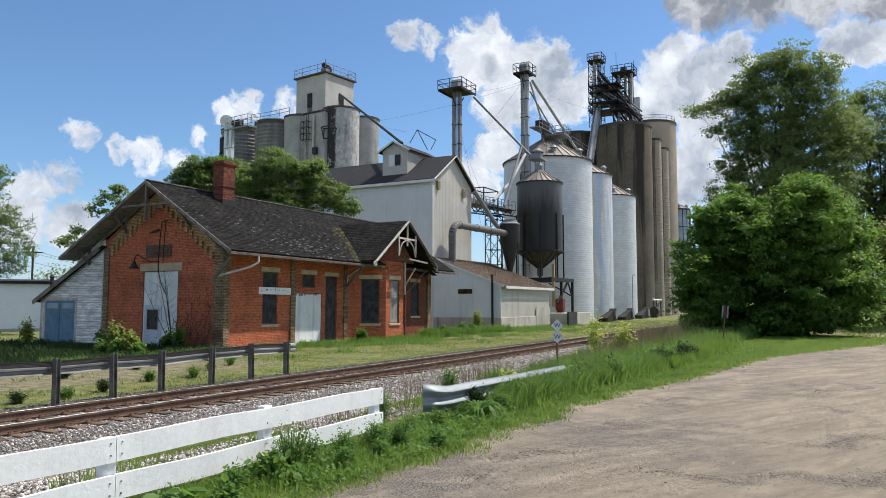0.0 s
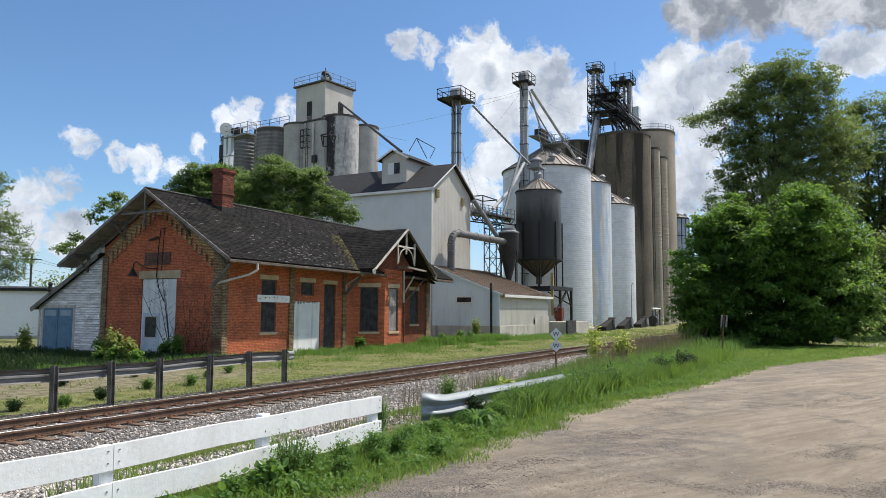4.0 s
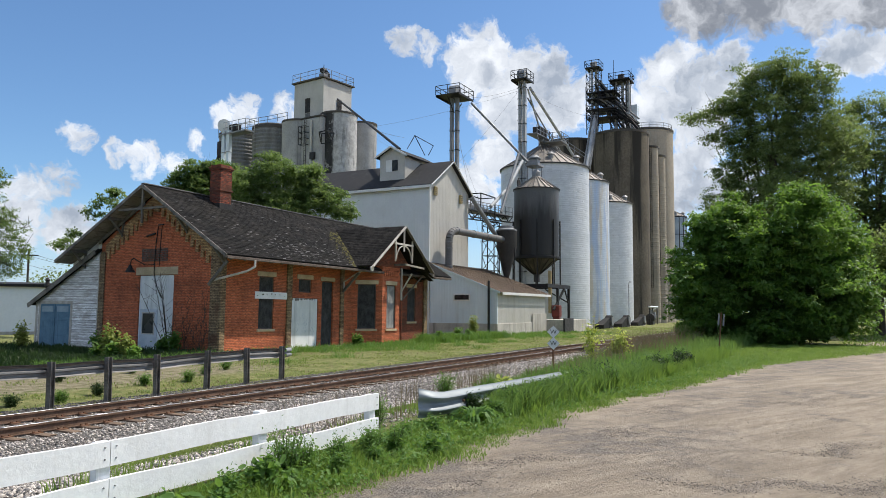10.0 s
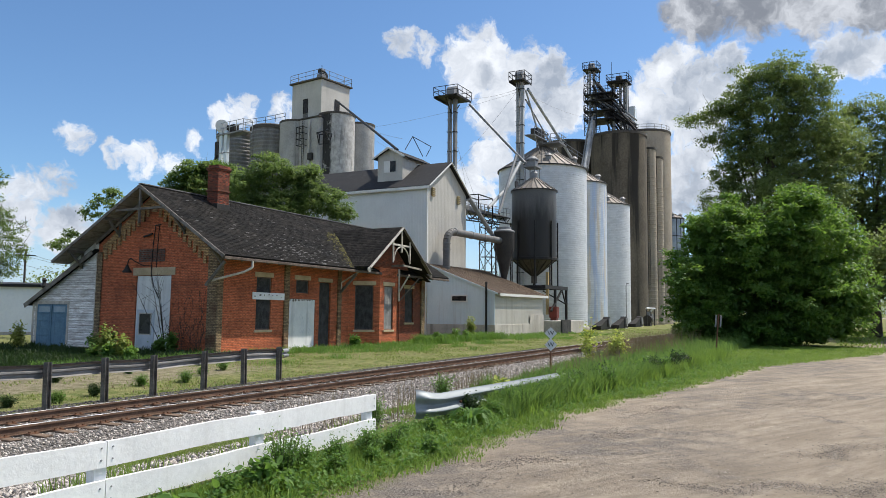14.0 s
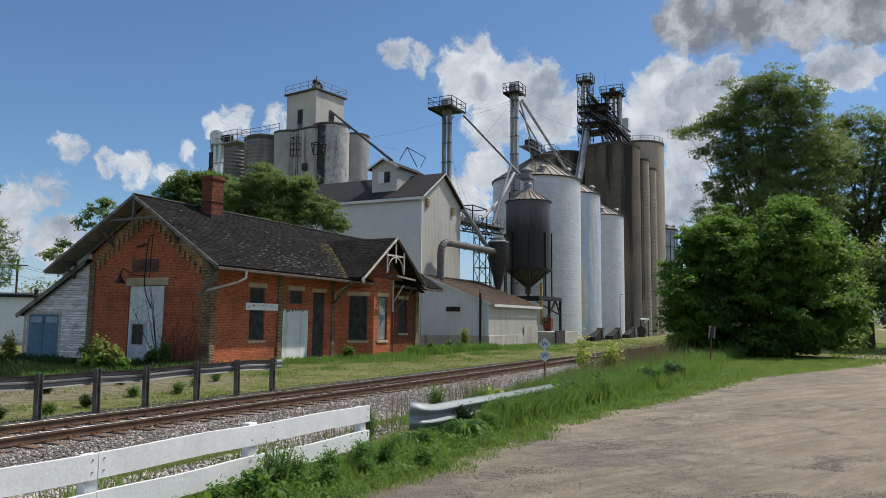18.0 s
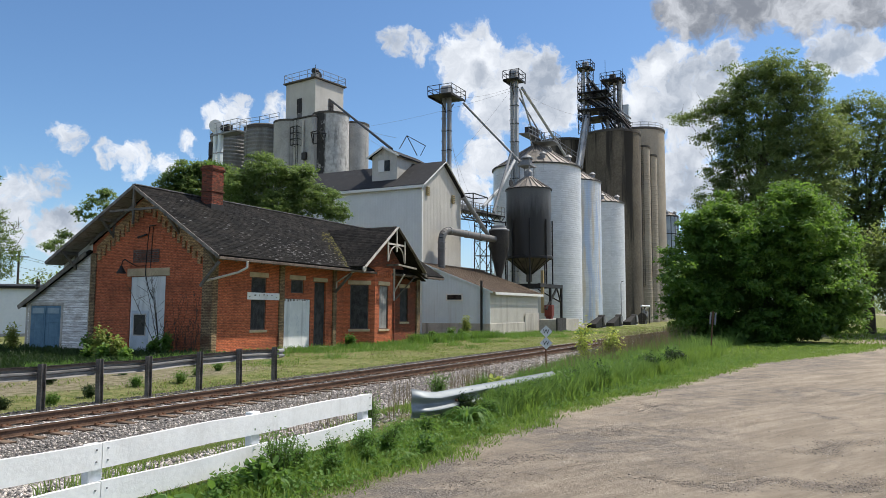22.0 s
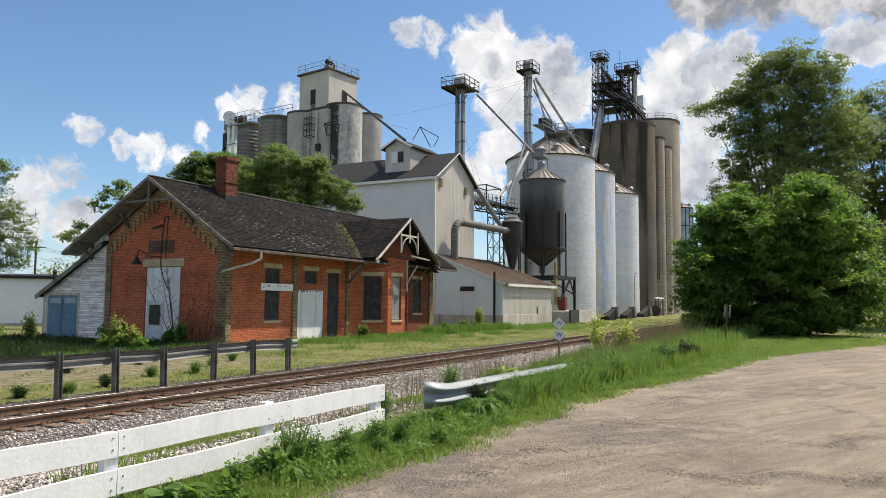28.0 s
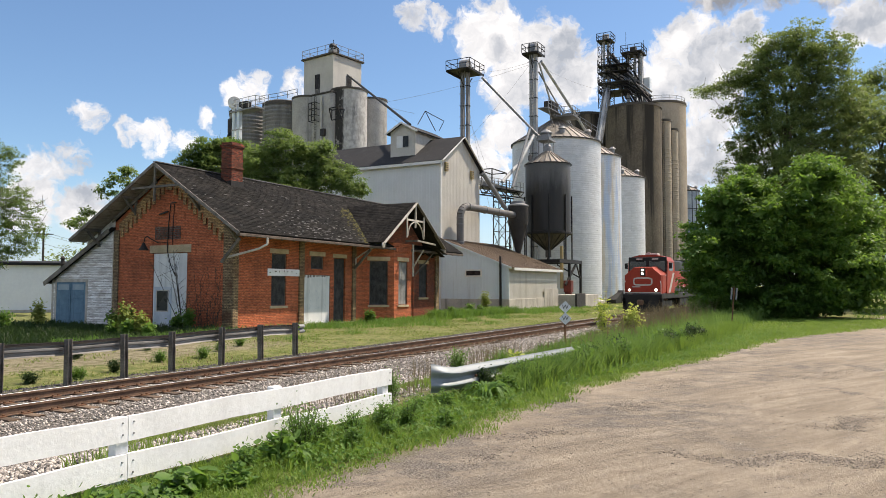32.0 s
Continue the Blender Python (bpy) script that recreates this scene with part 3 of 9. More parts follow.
def axis_steps(lo, hi, fine_lo, fine_hi, step, grow=1.25):
    out = list(np.arange(fine_lo, fine_hi + 1e-6, step))
    d, v = step, fine_hi
    while v < hi:
        d *= grow
        v += d
        out.append(min(v, hi))
    d, v = step, fine_lo
    while v > lo:
        d *= grow
        v -= d
        out.insert(0, max(v, lo))
    return np.array(out)


def ground_material():
    m = bpy.data.materials.new("ground_soil")
    m.use_nodes = True
    n = Nodes(m.node_tree)
    pos = n.add("ShaderNodeTexCoord").outputs["Object"]
    s = n.add("ShaderNodeSeparateXYZ", {0: pos})
    x, y = s.outputs[0], s.outputs[1]
    n1, n2, n3 = n.noise(pos, 0.35, 5.0, 0.6), n.noise(pos, 3.0, 6.0, 0.65), n.noise(pos, 45.0, 4.0, 0.7)
    wob = n.math("ADD", n.math("MULTIPLY", n.math("SUBTRACT", n1.outputs["Fac"], 0.5), 1.6), n.math("MULTIPLY", n.math("SUBTRACT", n2.outputs["Fac"], 0.5), 1.6))
    # edge of the lot as broken lines
    e1 = n.ramp(x, 11.5, 14.5, 3.82, 3.3, "LINEAR")
    e2 = n.ramp(x, 14.5, 24.0, 0.0, -1.3, "LINEAR")
    e3 = n.ramp(x, 24.0, 120.0, 0.0, -16.0, "LINEAR")
    edge = n.math("ADD", n.math("ADD", e1, e2), e3)
    over = n.math("SUBTRACT", n.math("ADD", y, n.math("MULTIPLY", wob, 0.45)), edge)
    in_lot = n.ramp(over, -0.15, 0.2, 1.0, 0.0)
    # tracks worn into the lot: long runs along the way that vehicles take
    turned = n.add("ShaderNodeMapping", {"Vector": pos, "Rotation": (0, 0, radians(25))})
    run = n.add("ShaderNodeMapping", {"Vector": turned, "Scale": (0.17, 1.0, 1.0)})
    r1, r2 = n.noise(run, 2.9, 6.0, 0.68, 0.6), n.noise(run, 7.0, 6.0, 0.7, 0.3)
    sand = n.mix(n.ramp(r1.outputs["Fac"], 0.32, 0.68), (0.295, 0.243, 0.184), (0.465, 0.386, 0.296))
    sand = n.mix(n.ramp(r2.outputs["Fac"], 0.50, 0.70, 0.0, 0.48), sand, (0.255, 0.208, 0.165))
    mottle = n.noise(pos, 13.0, 7.0, 0.85)
    sand = n.mix(n.ramp(mottle.outputs["Fac"], 0.50, 0.64, 0.0, 0.42), sand, (0.25, 0.203, 0.158))
    grit = n.mix(n.ramp(n3.outputs["Fac"], 0.35, 0.65), (0.10, 0.09, 0.08), (0.42, 0.38, 0.34))
    sand = n.mix(n.math("MULTIPLY", n.ramp(n2.outputs["Fac"], 0.56, 0.70), 0.40), sand, grit)
    band = n.math("MULTIPLY", n.ramp(over, -3.6, -1.6), n.ramp(n1.outputs["Fac"], 0.38, 0.55))
    coarse = n.mix(n.ramp(n3.outputs["Fac"], 0.36, 0.64), (0.075, 0.066, 0.058), (0.34, 0.30, 0.26))
    sand = n.mix(n.math("MULTIPLY", band, n.ramp(n2.outputs["Fac"], 0.38, 0.60, 0.15, 0.85)), sand, coarse)
    loose = n.noise(turned, 0.55, 4.0, 0.6)
    sand = n.mix(n.math("MULTIPLY", n.ramp(loose.outputs["Fac"], 0.58, 0.66), n.ramp(n2.outputs["Fac"], 0.36, 0.60, 0.0, 0.8)), sand, coarse)
    soil = n.mix(n.ramp(n2.outputs["Fac"], 0.38, 0.62), (0.125, 0.150, 0.044), (0.235, 0.225, 0.092))
    stones = n.mix(n.ramp(n3.outputs["Fac"], 0.38, 0.62), (0.075, 0.066, 0.058), (0.27, 0.248, 0.225))
    yb = n.math("ADD", y, n.math("MULTIPLY", wob, 0.8))
    in_bed = n.math("MULTIPLY", n.ramp(n.math("SUBTRACT", yb, n.ramp(x, 8.0, 26.0, 0.0, 3.4, "LINEAR")), 5.1, 5.9), n.ramp(yb, 15.9, 16.5, 1.0, 0.0))
    dirt_zone = n.math("MULTIPLY", n.ramp(yb, 19.3, 20.3), n.ramp(yb, 23.6, 25.2, 1.0, 0.0))
    dirt_zone = n.math("MULTIPLY", dirt_zone, n.ramp(n.math("ADD", x, n.math("MULTIPLY", wob, 3.0)), 20.0, 27.0, 1.0, 0.0))
    dry = n.mix(n.ramp(n2.outputs["Fac"], 0.4, 0.6), (0.17, 0.150, 0.090), (0.29, 0.25, 0.165))
    col = n.mix(n.math("MULTIPLY", dirt_zone, n.ramp(n2.outputs["Fac"], 0.30, 0.48)), soil, dry)
    # overgrown soil by the gable, darkened to paint in the depot's shade
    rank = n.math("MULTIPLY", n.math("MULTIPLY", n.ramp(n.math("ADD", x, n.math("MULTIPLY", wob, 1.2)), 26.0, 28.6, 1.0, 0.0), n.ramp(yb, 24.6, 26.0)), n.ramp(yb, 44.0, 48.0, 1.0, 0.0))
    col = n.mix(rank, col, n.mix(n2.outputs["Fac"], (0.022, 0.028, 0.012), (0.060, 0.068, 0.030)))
    col = n.mix(in_bed, col, stones)
    col = n.mix(in_lot, col, sand)
    hgt = n.math("ADD", n.math("MULTIPLY", n3.outputs["Fac"], 0.4), n.math("ADD", n2.outputs["Fac"], n.math("ADD", n.math("MULTIPLY", mottle.outputs["Fac"], 0.6), n.math("MULTIPLY", r1.outputs["Fac"], 1.3))))
    b = n.add("ShaderNodeBump", {"Height": hgt, "Strength": 1.0, "Distance": 0.06})
    p = n.add("ShaderNodeBsdfPrincipled", {"Base Color": col, "Roughness": 0.95, "Normal": b, "Specular IOR Level": 0.2})
    n.add("ShaderNodeOutputMaterial", {"Surface": p})
    return m


def ground():
    xs = axis_steps(-3000, 4000, -4, 60, 0.5)
    ys = axis_steps(-3000, 4000, -8, 20, 0.35)
    gx, gy = np.meshgrid(xs, ys)
    v = np.stack([gx.ravel(), gy.ravel(), ground_z(gx, gy).ravel()], 1)
    nx = len(xs)
    i, j = np.meshgrid(np.arange(nx - 1), np.arange(len(ys) - 1))
    k = (j * nx + i).ravel()
    me = raw_mesh("ground", v, np.stack([k, k + 1, k + nx + 1, k + nx], 1), ground_material())
    for p in me.polygons:
        p.use_smooth = True
    tagged(new("ground", me), "gravel lot, grass banks and stony track bed", "ground", kind="structure")


ground()

# ---- railway track ----
TRACK_Y, GAUGE = 14.2, 1.505
RAIL_Z = 0.2


def track():
    tr = thing("railway_track", "rusty steel rails on worn wooden ties in grey ballast", "railway track")
    for side in (-1, 1):
        y = TRACK_Y + side * GAUGE / 2
        f = Form()
        for y0, y1, z0, z1 in ((-0.070, 0.070, 0.030, 0.045), (-0.010, 0.010, 0.045, 0.160), (-0.036, 0.036, 0.155, 0.195)):
            f.box(-40, 900, y + y0, y + y1, z0, z1)
        rail = part("rail", f, RAIL_SIDE, tr, "rust-brown steel rail with a polished head")
        part("railhead", Form().box(-40, 900, y - 0.033, y + 0.033, 0.1955, RAIL_Z, 0.002), RAIL_TOP, rail)
    rng = random.Random(5)
    shapes = []
    for k in range(3):
        f = Form().box(-0.115, 0.115, -1.3, 1.3, -0.12, 0.028, 0.012)
        f.v = [(x + rng.uniform(-.008, .008), y + rng.uniform(-.03, .03), z + rng.uniform(-.006, .004)) for x, y, z in f.v]
        me = f.mesh("tie")
        me.materials.append(TIE)
        shapes.append(me)
    plate = Form().box(-0.10, 0.10, -0.17, 0.17, 0.028, 0.042, 0.003)
    for dx in (-0.06, 0.06):
        for dy in (-0.10, 0.10):
            plate.box(dx - 0.018, dx + 0.018, dy - 0.018, dy + 0.018, 0.042, 0.070)
    plate_me = plate.mesh("tie_plate")
    plate_me.materials.append(RUST)
    for k in range(130):
        x = 0.5 + k * 0.52 + rng.uniform(-0.03, 0.03)
        t = part("tie", shapes[k % 3], TIE, tr, at=pose(x, TRACK_Y + rng.uniform(-.04, .04), 0, 0, 0, rng.uniform(-1, 1)))
        if x < 40:
            for side in (-1, 1):
                part("tie_plate", plate_me, RUST, t, at=pose(0, side * GAUGE / 2, 0))
    far = Form()
    for k in range(600):
        x = 0.5 + (130 + k) * 0.52
        far.box(x - 0.115, x + 0.115, TRACK_Y - 1.3, TRACK_Y + 1.3, -0.1, 0.028)
    tagged(part("far_ties", far, TIE, tr), kind="stuff")


track()


DARK_STONE = mat("dark_oily_stone", (0.05, 0.046, 0.044), (0.15, 0.138, 0.13), 0.9, s1=9, s2=40, island=0.6)
LOT_GRIT = mat("lot_grit_stone", (0.22, 0.185, 0.15), (0.42, 0.36, 0.30), 0.9, s1=9, s2=40, island=0.5)


def patches(rng, base, tri):
    """Long drifts of coarse stones: x, y of the middle, half length and half width, heading in degrees, stones."""
    ps = []
    for cx, cy, ln, wd, head, n in ((7.35, 3.05, .55, .16, -55, 420), (7.5, 0.7, .75, .13, -62, 620), (8.0, -0.2, .8, .2, -60, 520), (9.9, 0.05, .6, .14, -40, 480), (11.0, -0.9, 1.0, .2, -40, 460), (9.9, 2.6, .5, .18, -30, 260), (12.5, 2.6, .9, .25, -20, 300), (6.3, 3.05, .5, .14, -30, 220), (15.0, 0.5, 1.2, .3, -25, 260), (6.9, -.8, .5, .2, -60, 300)):
        n = int(n * 1.8)
        t, u = rng.normal(0, .6, n) * ln, rng.normal(0, .8, n) * wd
        u = u + .15 * np.sin(t * 5)
        c, sn = math.cos(radians(head)), math.sin(radians(head))
        ps.append(np.stack([cx + t * c - u * sn, cy + t * sn + u * c], 1))
    p = np.concatenate(ps)
    r = rng.uniform(.004, .011, len(p))
    jit = base[None] + rng.normal(0, .3, (len(p), 6, 3))
    v = jit * r[:, None, None] * (1, 1, .7) + np.stack([p[:, 0], p[:, 1], ground_z(p[:, 0], p[:, 1]) + .003], 1)[:, None]
    return v.reshape(-1, 3), (tri[None] + 6 * np.arange(len(p))[:, None, None]).reshape(-1, 3)


def ballast():
    rng = np.random.default_rng(11)
    n = 95000
    x = 2 + 60 * rng.random(n) ** 1.8
    y = 5.3 + 11.8 * rng.random(n)
    low = 5.1 + 3.4 * np.clip((x - 8) / 18, 0, 1)
    keep = rng.random(n) < np.clip(np.minimum((y - low) / 0.8, (16.3 - y) / 0.5), 0, 1)
    x, y = x[keep], y[keep]
    between = (y > TRACK_Y - 1.4) & (y < TRACK_Y + 1.4)
    z = ground_z(x, y) + np.where(between, -0.005, 0.008)
    r = rng.uniform(0.013, 0.036, len(x)) * (1 + np.clip(x - 10, 0, 40) / 60)
    base = np.array([(1, 0, 0), (-1, 0, 0), (0, 1, 0), (0, -1, 0), (0, 0, 1), (0, 0, -1)], float)
    tri = np.array([(0, 2, 4), (2, 1, 4), (1, 3, 4), (3, 0, 4), (2, 0, 5), (1, 2, 5), (3, 1, 5), (0, 3, 5)])
    jit = base[None] + rng.normal(0, 0.28, (len(x), 6, 3))
    ang = rng.uniform(0, 6.28, len(x))
    c, s = np.cos(ang)[:, None], np.sin(ang)[:, None]
    p = np.stack([jit[..., 0] * c - jit[..., 1] * s, jit[..., 0] * s + jit[..., 1] * c, jit[..., 2] * 0.7], -1) * r[:, None, None]
    p += np.stack([x, y, z], 1)[:, None]
    faces = (tri[None] + 6 * np.arange(len(x))[:, None, None]).reshape(-1, 3)
    tagged(new("ballast", raw_mesh("ballast", p.reshape(-1, 3), faces, BALLAST)), "grey and tan crushed ballast stones along the track", "gravel", kind="stuff")
    # darker stones on the far shoulder
    n = 9000
    x = 3 + 45 * rng.random(n) ** 1.4
    y = 15.7 + 1.3 * rng.random(n)
    r = rng.uniform(0.02, 0.05, n)
    jit = base[None] + rng.normal(0, 0.28, (n, 6, 3))
    p = jit * r[:, None, None] * (1, 1, 0.7) + np.stack([x, y, ground_z(x, y)], 1)[:, None]
    faces = (tri[None] + 6 * np.arange(n)[:, None, None]).reshape(-1, 3)
    tagged(new("dark_ballast", raw_mesh("dark_ballast", p.reshape(-1, 3), faces, DARK_STONE)), "dark oily ballast stones on the far shoulder", "gravel", kind="stuff")
    # loose grit on the lot
    n = 16000
    x = 2.5 + 26 * rng.random(n) ** 1.5
    y = lot_edge(x) - 9 * rng.random(n) ** 1.3 - 0.1
    r = rng.uniform(0.003, 0.010, n) * (1 + 1.0 * rng.random(n) ** 6)
    z = ground_z(x, y)
    jit = base[None] + rng.normal(0, 0.25, (n, 6, 3))
    p = jit * r[:, None, None] * (1, 1, 0.6) + np.stack([x, y, z], 1)[:, None]
    faces = (tri[None] + 6 * np.arange(n)[:, None, None]).reshape(-1, 3)
    tagged(new("gravel_patches", raw_mesh("gravel_patches", *patches(rng, base, tri), LOT_GRIT)), "patches of loose coarse gravel on the lot", "gravel", kind="stuff")
    tagged(new("lot_grit", raw_mesh("lot_grit", p.reshape(-1, 3), faces, LOT_GRIT)), "loose grit scattered on the gravel lot", "gravel", kind="stuff")


ballast()


# ---- fences and guard rails ----
def board_fence():
    fe = thing("board_fence", "low white-painted fence of two wide boards", "fence", at=pose(0, 0, 0))
    Y = 4.95
    posts = [-3.6, -1.75, 0.1, 1.95, 3.85, 5.62, 7.54]
    for x in posts:
        part("post", Form().box(x - 0.06, x + 0.06, Y + 0.022, Y + 0.11, 0.55, 1.40 if x == 5.62 else 1.37, 0.008), WHITE_BOARD, fe, "white-painted square post")
    rng = random.Random(2)
    for z0, z1, ends in ((1.195, 1.385, [-3.6, 0.1, 3.87, 7.62]), (0.895, 1.085, [-3.6, 0.1, 3.87, 7.62])):
        for a, b in zip(ends, ends[1:]):
            bd = Form()
            n = 10
            prof = []
            for i in range(n + 1):
                x = a + 0.004 + (b - a - 0.008) * i / n
                w = 0.006 * math.sin(i * 1.3 + z0 * 9) + rng.uniform(-.003, .003)
                prof += [(x, Y - 0.019, z0 + w), (x, Y + 0.019, z0 + w), (x, Y + 0.019, z1 + w), (x, Y - 0.019, z1 + w)]
            fs = [(0, 1, 2, 3), tuple(4 * n + i for i in (3, 2, 1, 0))]
            fs += [(4 * i + j, 4 * i + (j + 1) % 4, 4 * i + 4 + (j + 1) % 4, 4 * i + 4 + j) for i in range(n) for j in range(4)]
            bd.add(prof, fs)
            o = part("board", bd, WHITE_BOARD, fe, "white-painted rough board")
            for x in (a + 0.05, b - 0.05):
                for dz in (0.05, 0.14):
                    part("bolt", Form().rod((x, Y - 0.026, z0 + dz), (x, Y - 0.018, z0 + dz), 0.007, n=8), GALV_DULL, o)


board_fence()


def w_beam(pts, top, flip=1, scale=1.0):
    """A guard rail of W section along points (x, y), top at height top."""
    sec = [(0.0, 0.0), (0.035, -0.012), (0.078, -0.055), (0.078, -0.100), (0.010, -0.135), (0.010, -0.175), (0.078, -0.210), (0.078, -0.255), (0.035, -0.298), (0.0, -0.310)]
    f = Form()
    n = len(sec)
    vs = []
    for i, (x, y, *dz) in enumerate(pts):
        a, b = pts[max(i - 1, 0)], pts[min(i + 1, len(pts) - 1)]
        d = Vector((b[0] - a[0], b[1] - a[1], 0)).normalized()
        nrm = Vector((d.y, -d.x, 0)) * flip
        for off in (0.0, 0.006):
            for o, z in sec:
                vs.append((x + nrm.x * (o - off) * scale, y + nrm.y * (o - off) * scale, top + (dz[0] if dz else 0) + z))
    fs = []
    m = 2 * n
    for i in range(len(pts) - 1):
        for j in range(n - 1):
            for o, rev in ((0, False), (n, True)):
                q = (i * m + o + j, i * m + o + j + 1, (i + 1) * m + o + j + 1, (i + 1) * m + o + j)
                fs.append(q[::-1] if rev else q)
        for j in (0, n - 1):
            fs.append((i * m + j, (i + 1) * m + j, (i + 1) * m + n + j, i * m + n + j))
    for i in (0, len(pts) - 1):
        for j in range(n - 1):
            fs.append((i * m + j, i * m + j + 1, i * m + n + j + 1, i * m + n + j))
    return f.add(vs, fs)


def rolled_beam(pts, top, steps=24):
    """A guard rail with two rounded ridges, along points (x, y, lift, tall, wide)."""
    f = Form()
    n = steps + 1
    for i, (x, y, dz, tall, wide) in enumerate(pts):
        a, b = pts[max(i - 1, 0)], pts[min(i + 1, len(pts) - 1)]
        d = Vector((b[0] - a[0], b[1] - a[1], 0)).normalized()
        nrm = Vector((d.y, -d.x, 0))
        for off in (0.0, 0.006):
            for k in range(n):
                t = k / steps
                o = 0.041 * (1 - math.cos(4 * math.pi * t)) * wide - off
                f.v.append((x + nrm.x * o, y + nrm.y * o, top + dz - .155 + (.155 - .31 * t) * tall))
    m = 2 * n
    for i in range(len(pts) - 1):
        for k in range(steps):
            f.f.append((i * m + k, i * m + k + 1, (i + 1) * m + k + 1, (i + 1) * m + k))
            f.f.append((i * m + n + k, (i + 1) * m + n + k, (i + 1) * m + n + k + 1, i * m + n + k + 1))
        for k in (0, steps):
            f.f.append((i * m + k, (i + 1) * m + k, (i + 1) * m + n + k, i * m + n + k))
    for i in (0, len(pts) - 1):
        for k in range(steps):
            f.f.append((i * m + k, i * m + k + 1, i * m + n + k + 1, i * m + n + k))
    return f


GALV_NEAR = mat("blue_grey_galvanised_rail", (0.19, 0.21, 0.22), (0.31, 0.335, 0.345), 0.5, 0.3, s1=1.2, s2=10, bump=0.08, stretch=(0.2, 1, 1))
GALV_FAR = mat("dark_weathered_guard_rail", (0.16, 0.155, 0.15), (0.34, 0.33, 0.32), 0.5, 0.4, s1=1.2, s2=10, bump=0.08, stretch=(0.2, 1, 1))
GALV_POST = mat("dull_grey_steel_post", (0.085, 0.076, 0.068), (0.22, 0.20, 0.18), 0.7, 0.2, s1=2.5, s2=16)
RAIL_LIP = mat("dark_rail_lip", (0.020, 0.016, 0.014), (0.055, 0.043, 0.036), 0.85, s1=3, s2=20)


def guard_rails():
    far = thing("guard_rail", "galvanised steel guard rail on dark steel posts beyond the track", "guard rail")
    xs = [2.9, 4.55, 6.2, 7.85, 9.5, 11.17, 12.78, 14.35, 16.25, 18.0, 19.75]
    rng = random.Random(4)
    for x in xs:
        h = 1.10 + rng.uniform(-.02, .02)
        f = Form().box(-0.075, 0.075, -0.060, -0.047, -0.3, h).box(-0.075, 0.075, 0.047, 0.060, -0.3, h).box(-0.008, 0.008, -0.047, 0.047, -0.3, h)
        part("post", f, GALV_POST, far, "dark weathered steel post of H section", at=pose(x, 16.42 + (x - 11) * 0.035, 0, rng.uniform(-1, 1), rng.uniform(-2, 2), 90 + rng.uniform(-4, 4)))
    pts = [(x, 16.54 + (x - 11) * 0.035, 0.012 * math.sin(x * 2.1) + 0.02 * math.sin(x * .8)) for x in np.linspace(2.0, 20.1, 40)]
    part("rail_beam", w_beam(pts, 1.02, -1), GALV_FAR, far, soft=True)
    n = len(pts)
    sec = ((.002, -.035), (.016, -.035), (.016, .035), (.002, .035))
    lip = Form().add([(p[0], p[1] + o, 1.0 + p[2] + z) for p in pts for o, z in sec],
                     [(4 * i + j, 4 * i + (j + 1) % 4, 4 * i + 4 + (j + 1) % 4, 4 * i + 4 + j) for i in range(n - 1) for j in range(4)] + [(0, 1, 2, 3), (4 * n - 1, 4 * n - 2, 4 * n - 3, 4 * n - 4)])
    part("beam_lip", lip, RAIL_LIP, far, "dark upper edge of the beam")
    part("end_flare", w_beam([(20.05, 16.86), (20.25, 16.88), (20.42, 16.95), (20.52, 17.06), (20.52, 17.18)], 1.02), GALV_DULL, far, "curled steel end piece", soft=True)
    near = thing("guard_rail", "galvanised steel guard rail half hidden in weeds", "guard rail")
    # x, y, sag, stretch of the section upwards and outwards: the end is beaten flat and flared
    pts = [(8.74, 5.03, .035, 1.28, .30), (8.79, 4.985, .03, 1.24, .75), (8.88, 4.945, .02, 1.15, 1.15), (9.0, 4.915, .01, 1.06, 1.2), (9.2, 4.88, 0, 1, 1), (10.18, 4.83, 0, 1, 1), (11.03, 4.76, 0, 1, 1), (12.1, 4.68, 0, 1, 1), (13.3, 4.61, 0, 1, 1)]
    part("rail_beam", rolled_beam(pts, 1.25), GALV_NEAR, near, "dull galvanised beam with a flared, dented end", soft=True)
    for x, y in ((9.6, 4.90), (11.5, 4.78), (13.2, 4.66)):
        part("post", Form().box(x - 0.08, x + 0.08, y - 0.02, y + 0.14, 0.4, 1.20, 0.01), POST_WOOD, near, "dark wooden post")
    for x, y in ((9.62, 4.80), (11.5, 4.67), (13.2, 4.56)):
        part("bolt", Form().rod((x, y, 1.095), (x, y - .03, 1.095), .018, n=8), RUST, near)


guard_rails()


def letter_form(ch, size, thick=0.002):
    cu = bpy.data.curves.new("letter", "FONT")
    cu.body, cu.size, cu.align_x, cu.align_y, cu.extrude = ch, size, "CENTER", "CENTER", thick
    ob = bpy.data.objects.new("letter", cu)
    me = bpy.data.meshes.new_from_object(ob)
    bpy.data.objects.remove(ob)
    return me


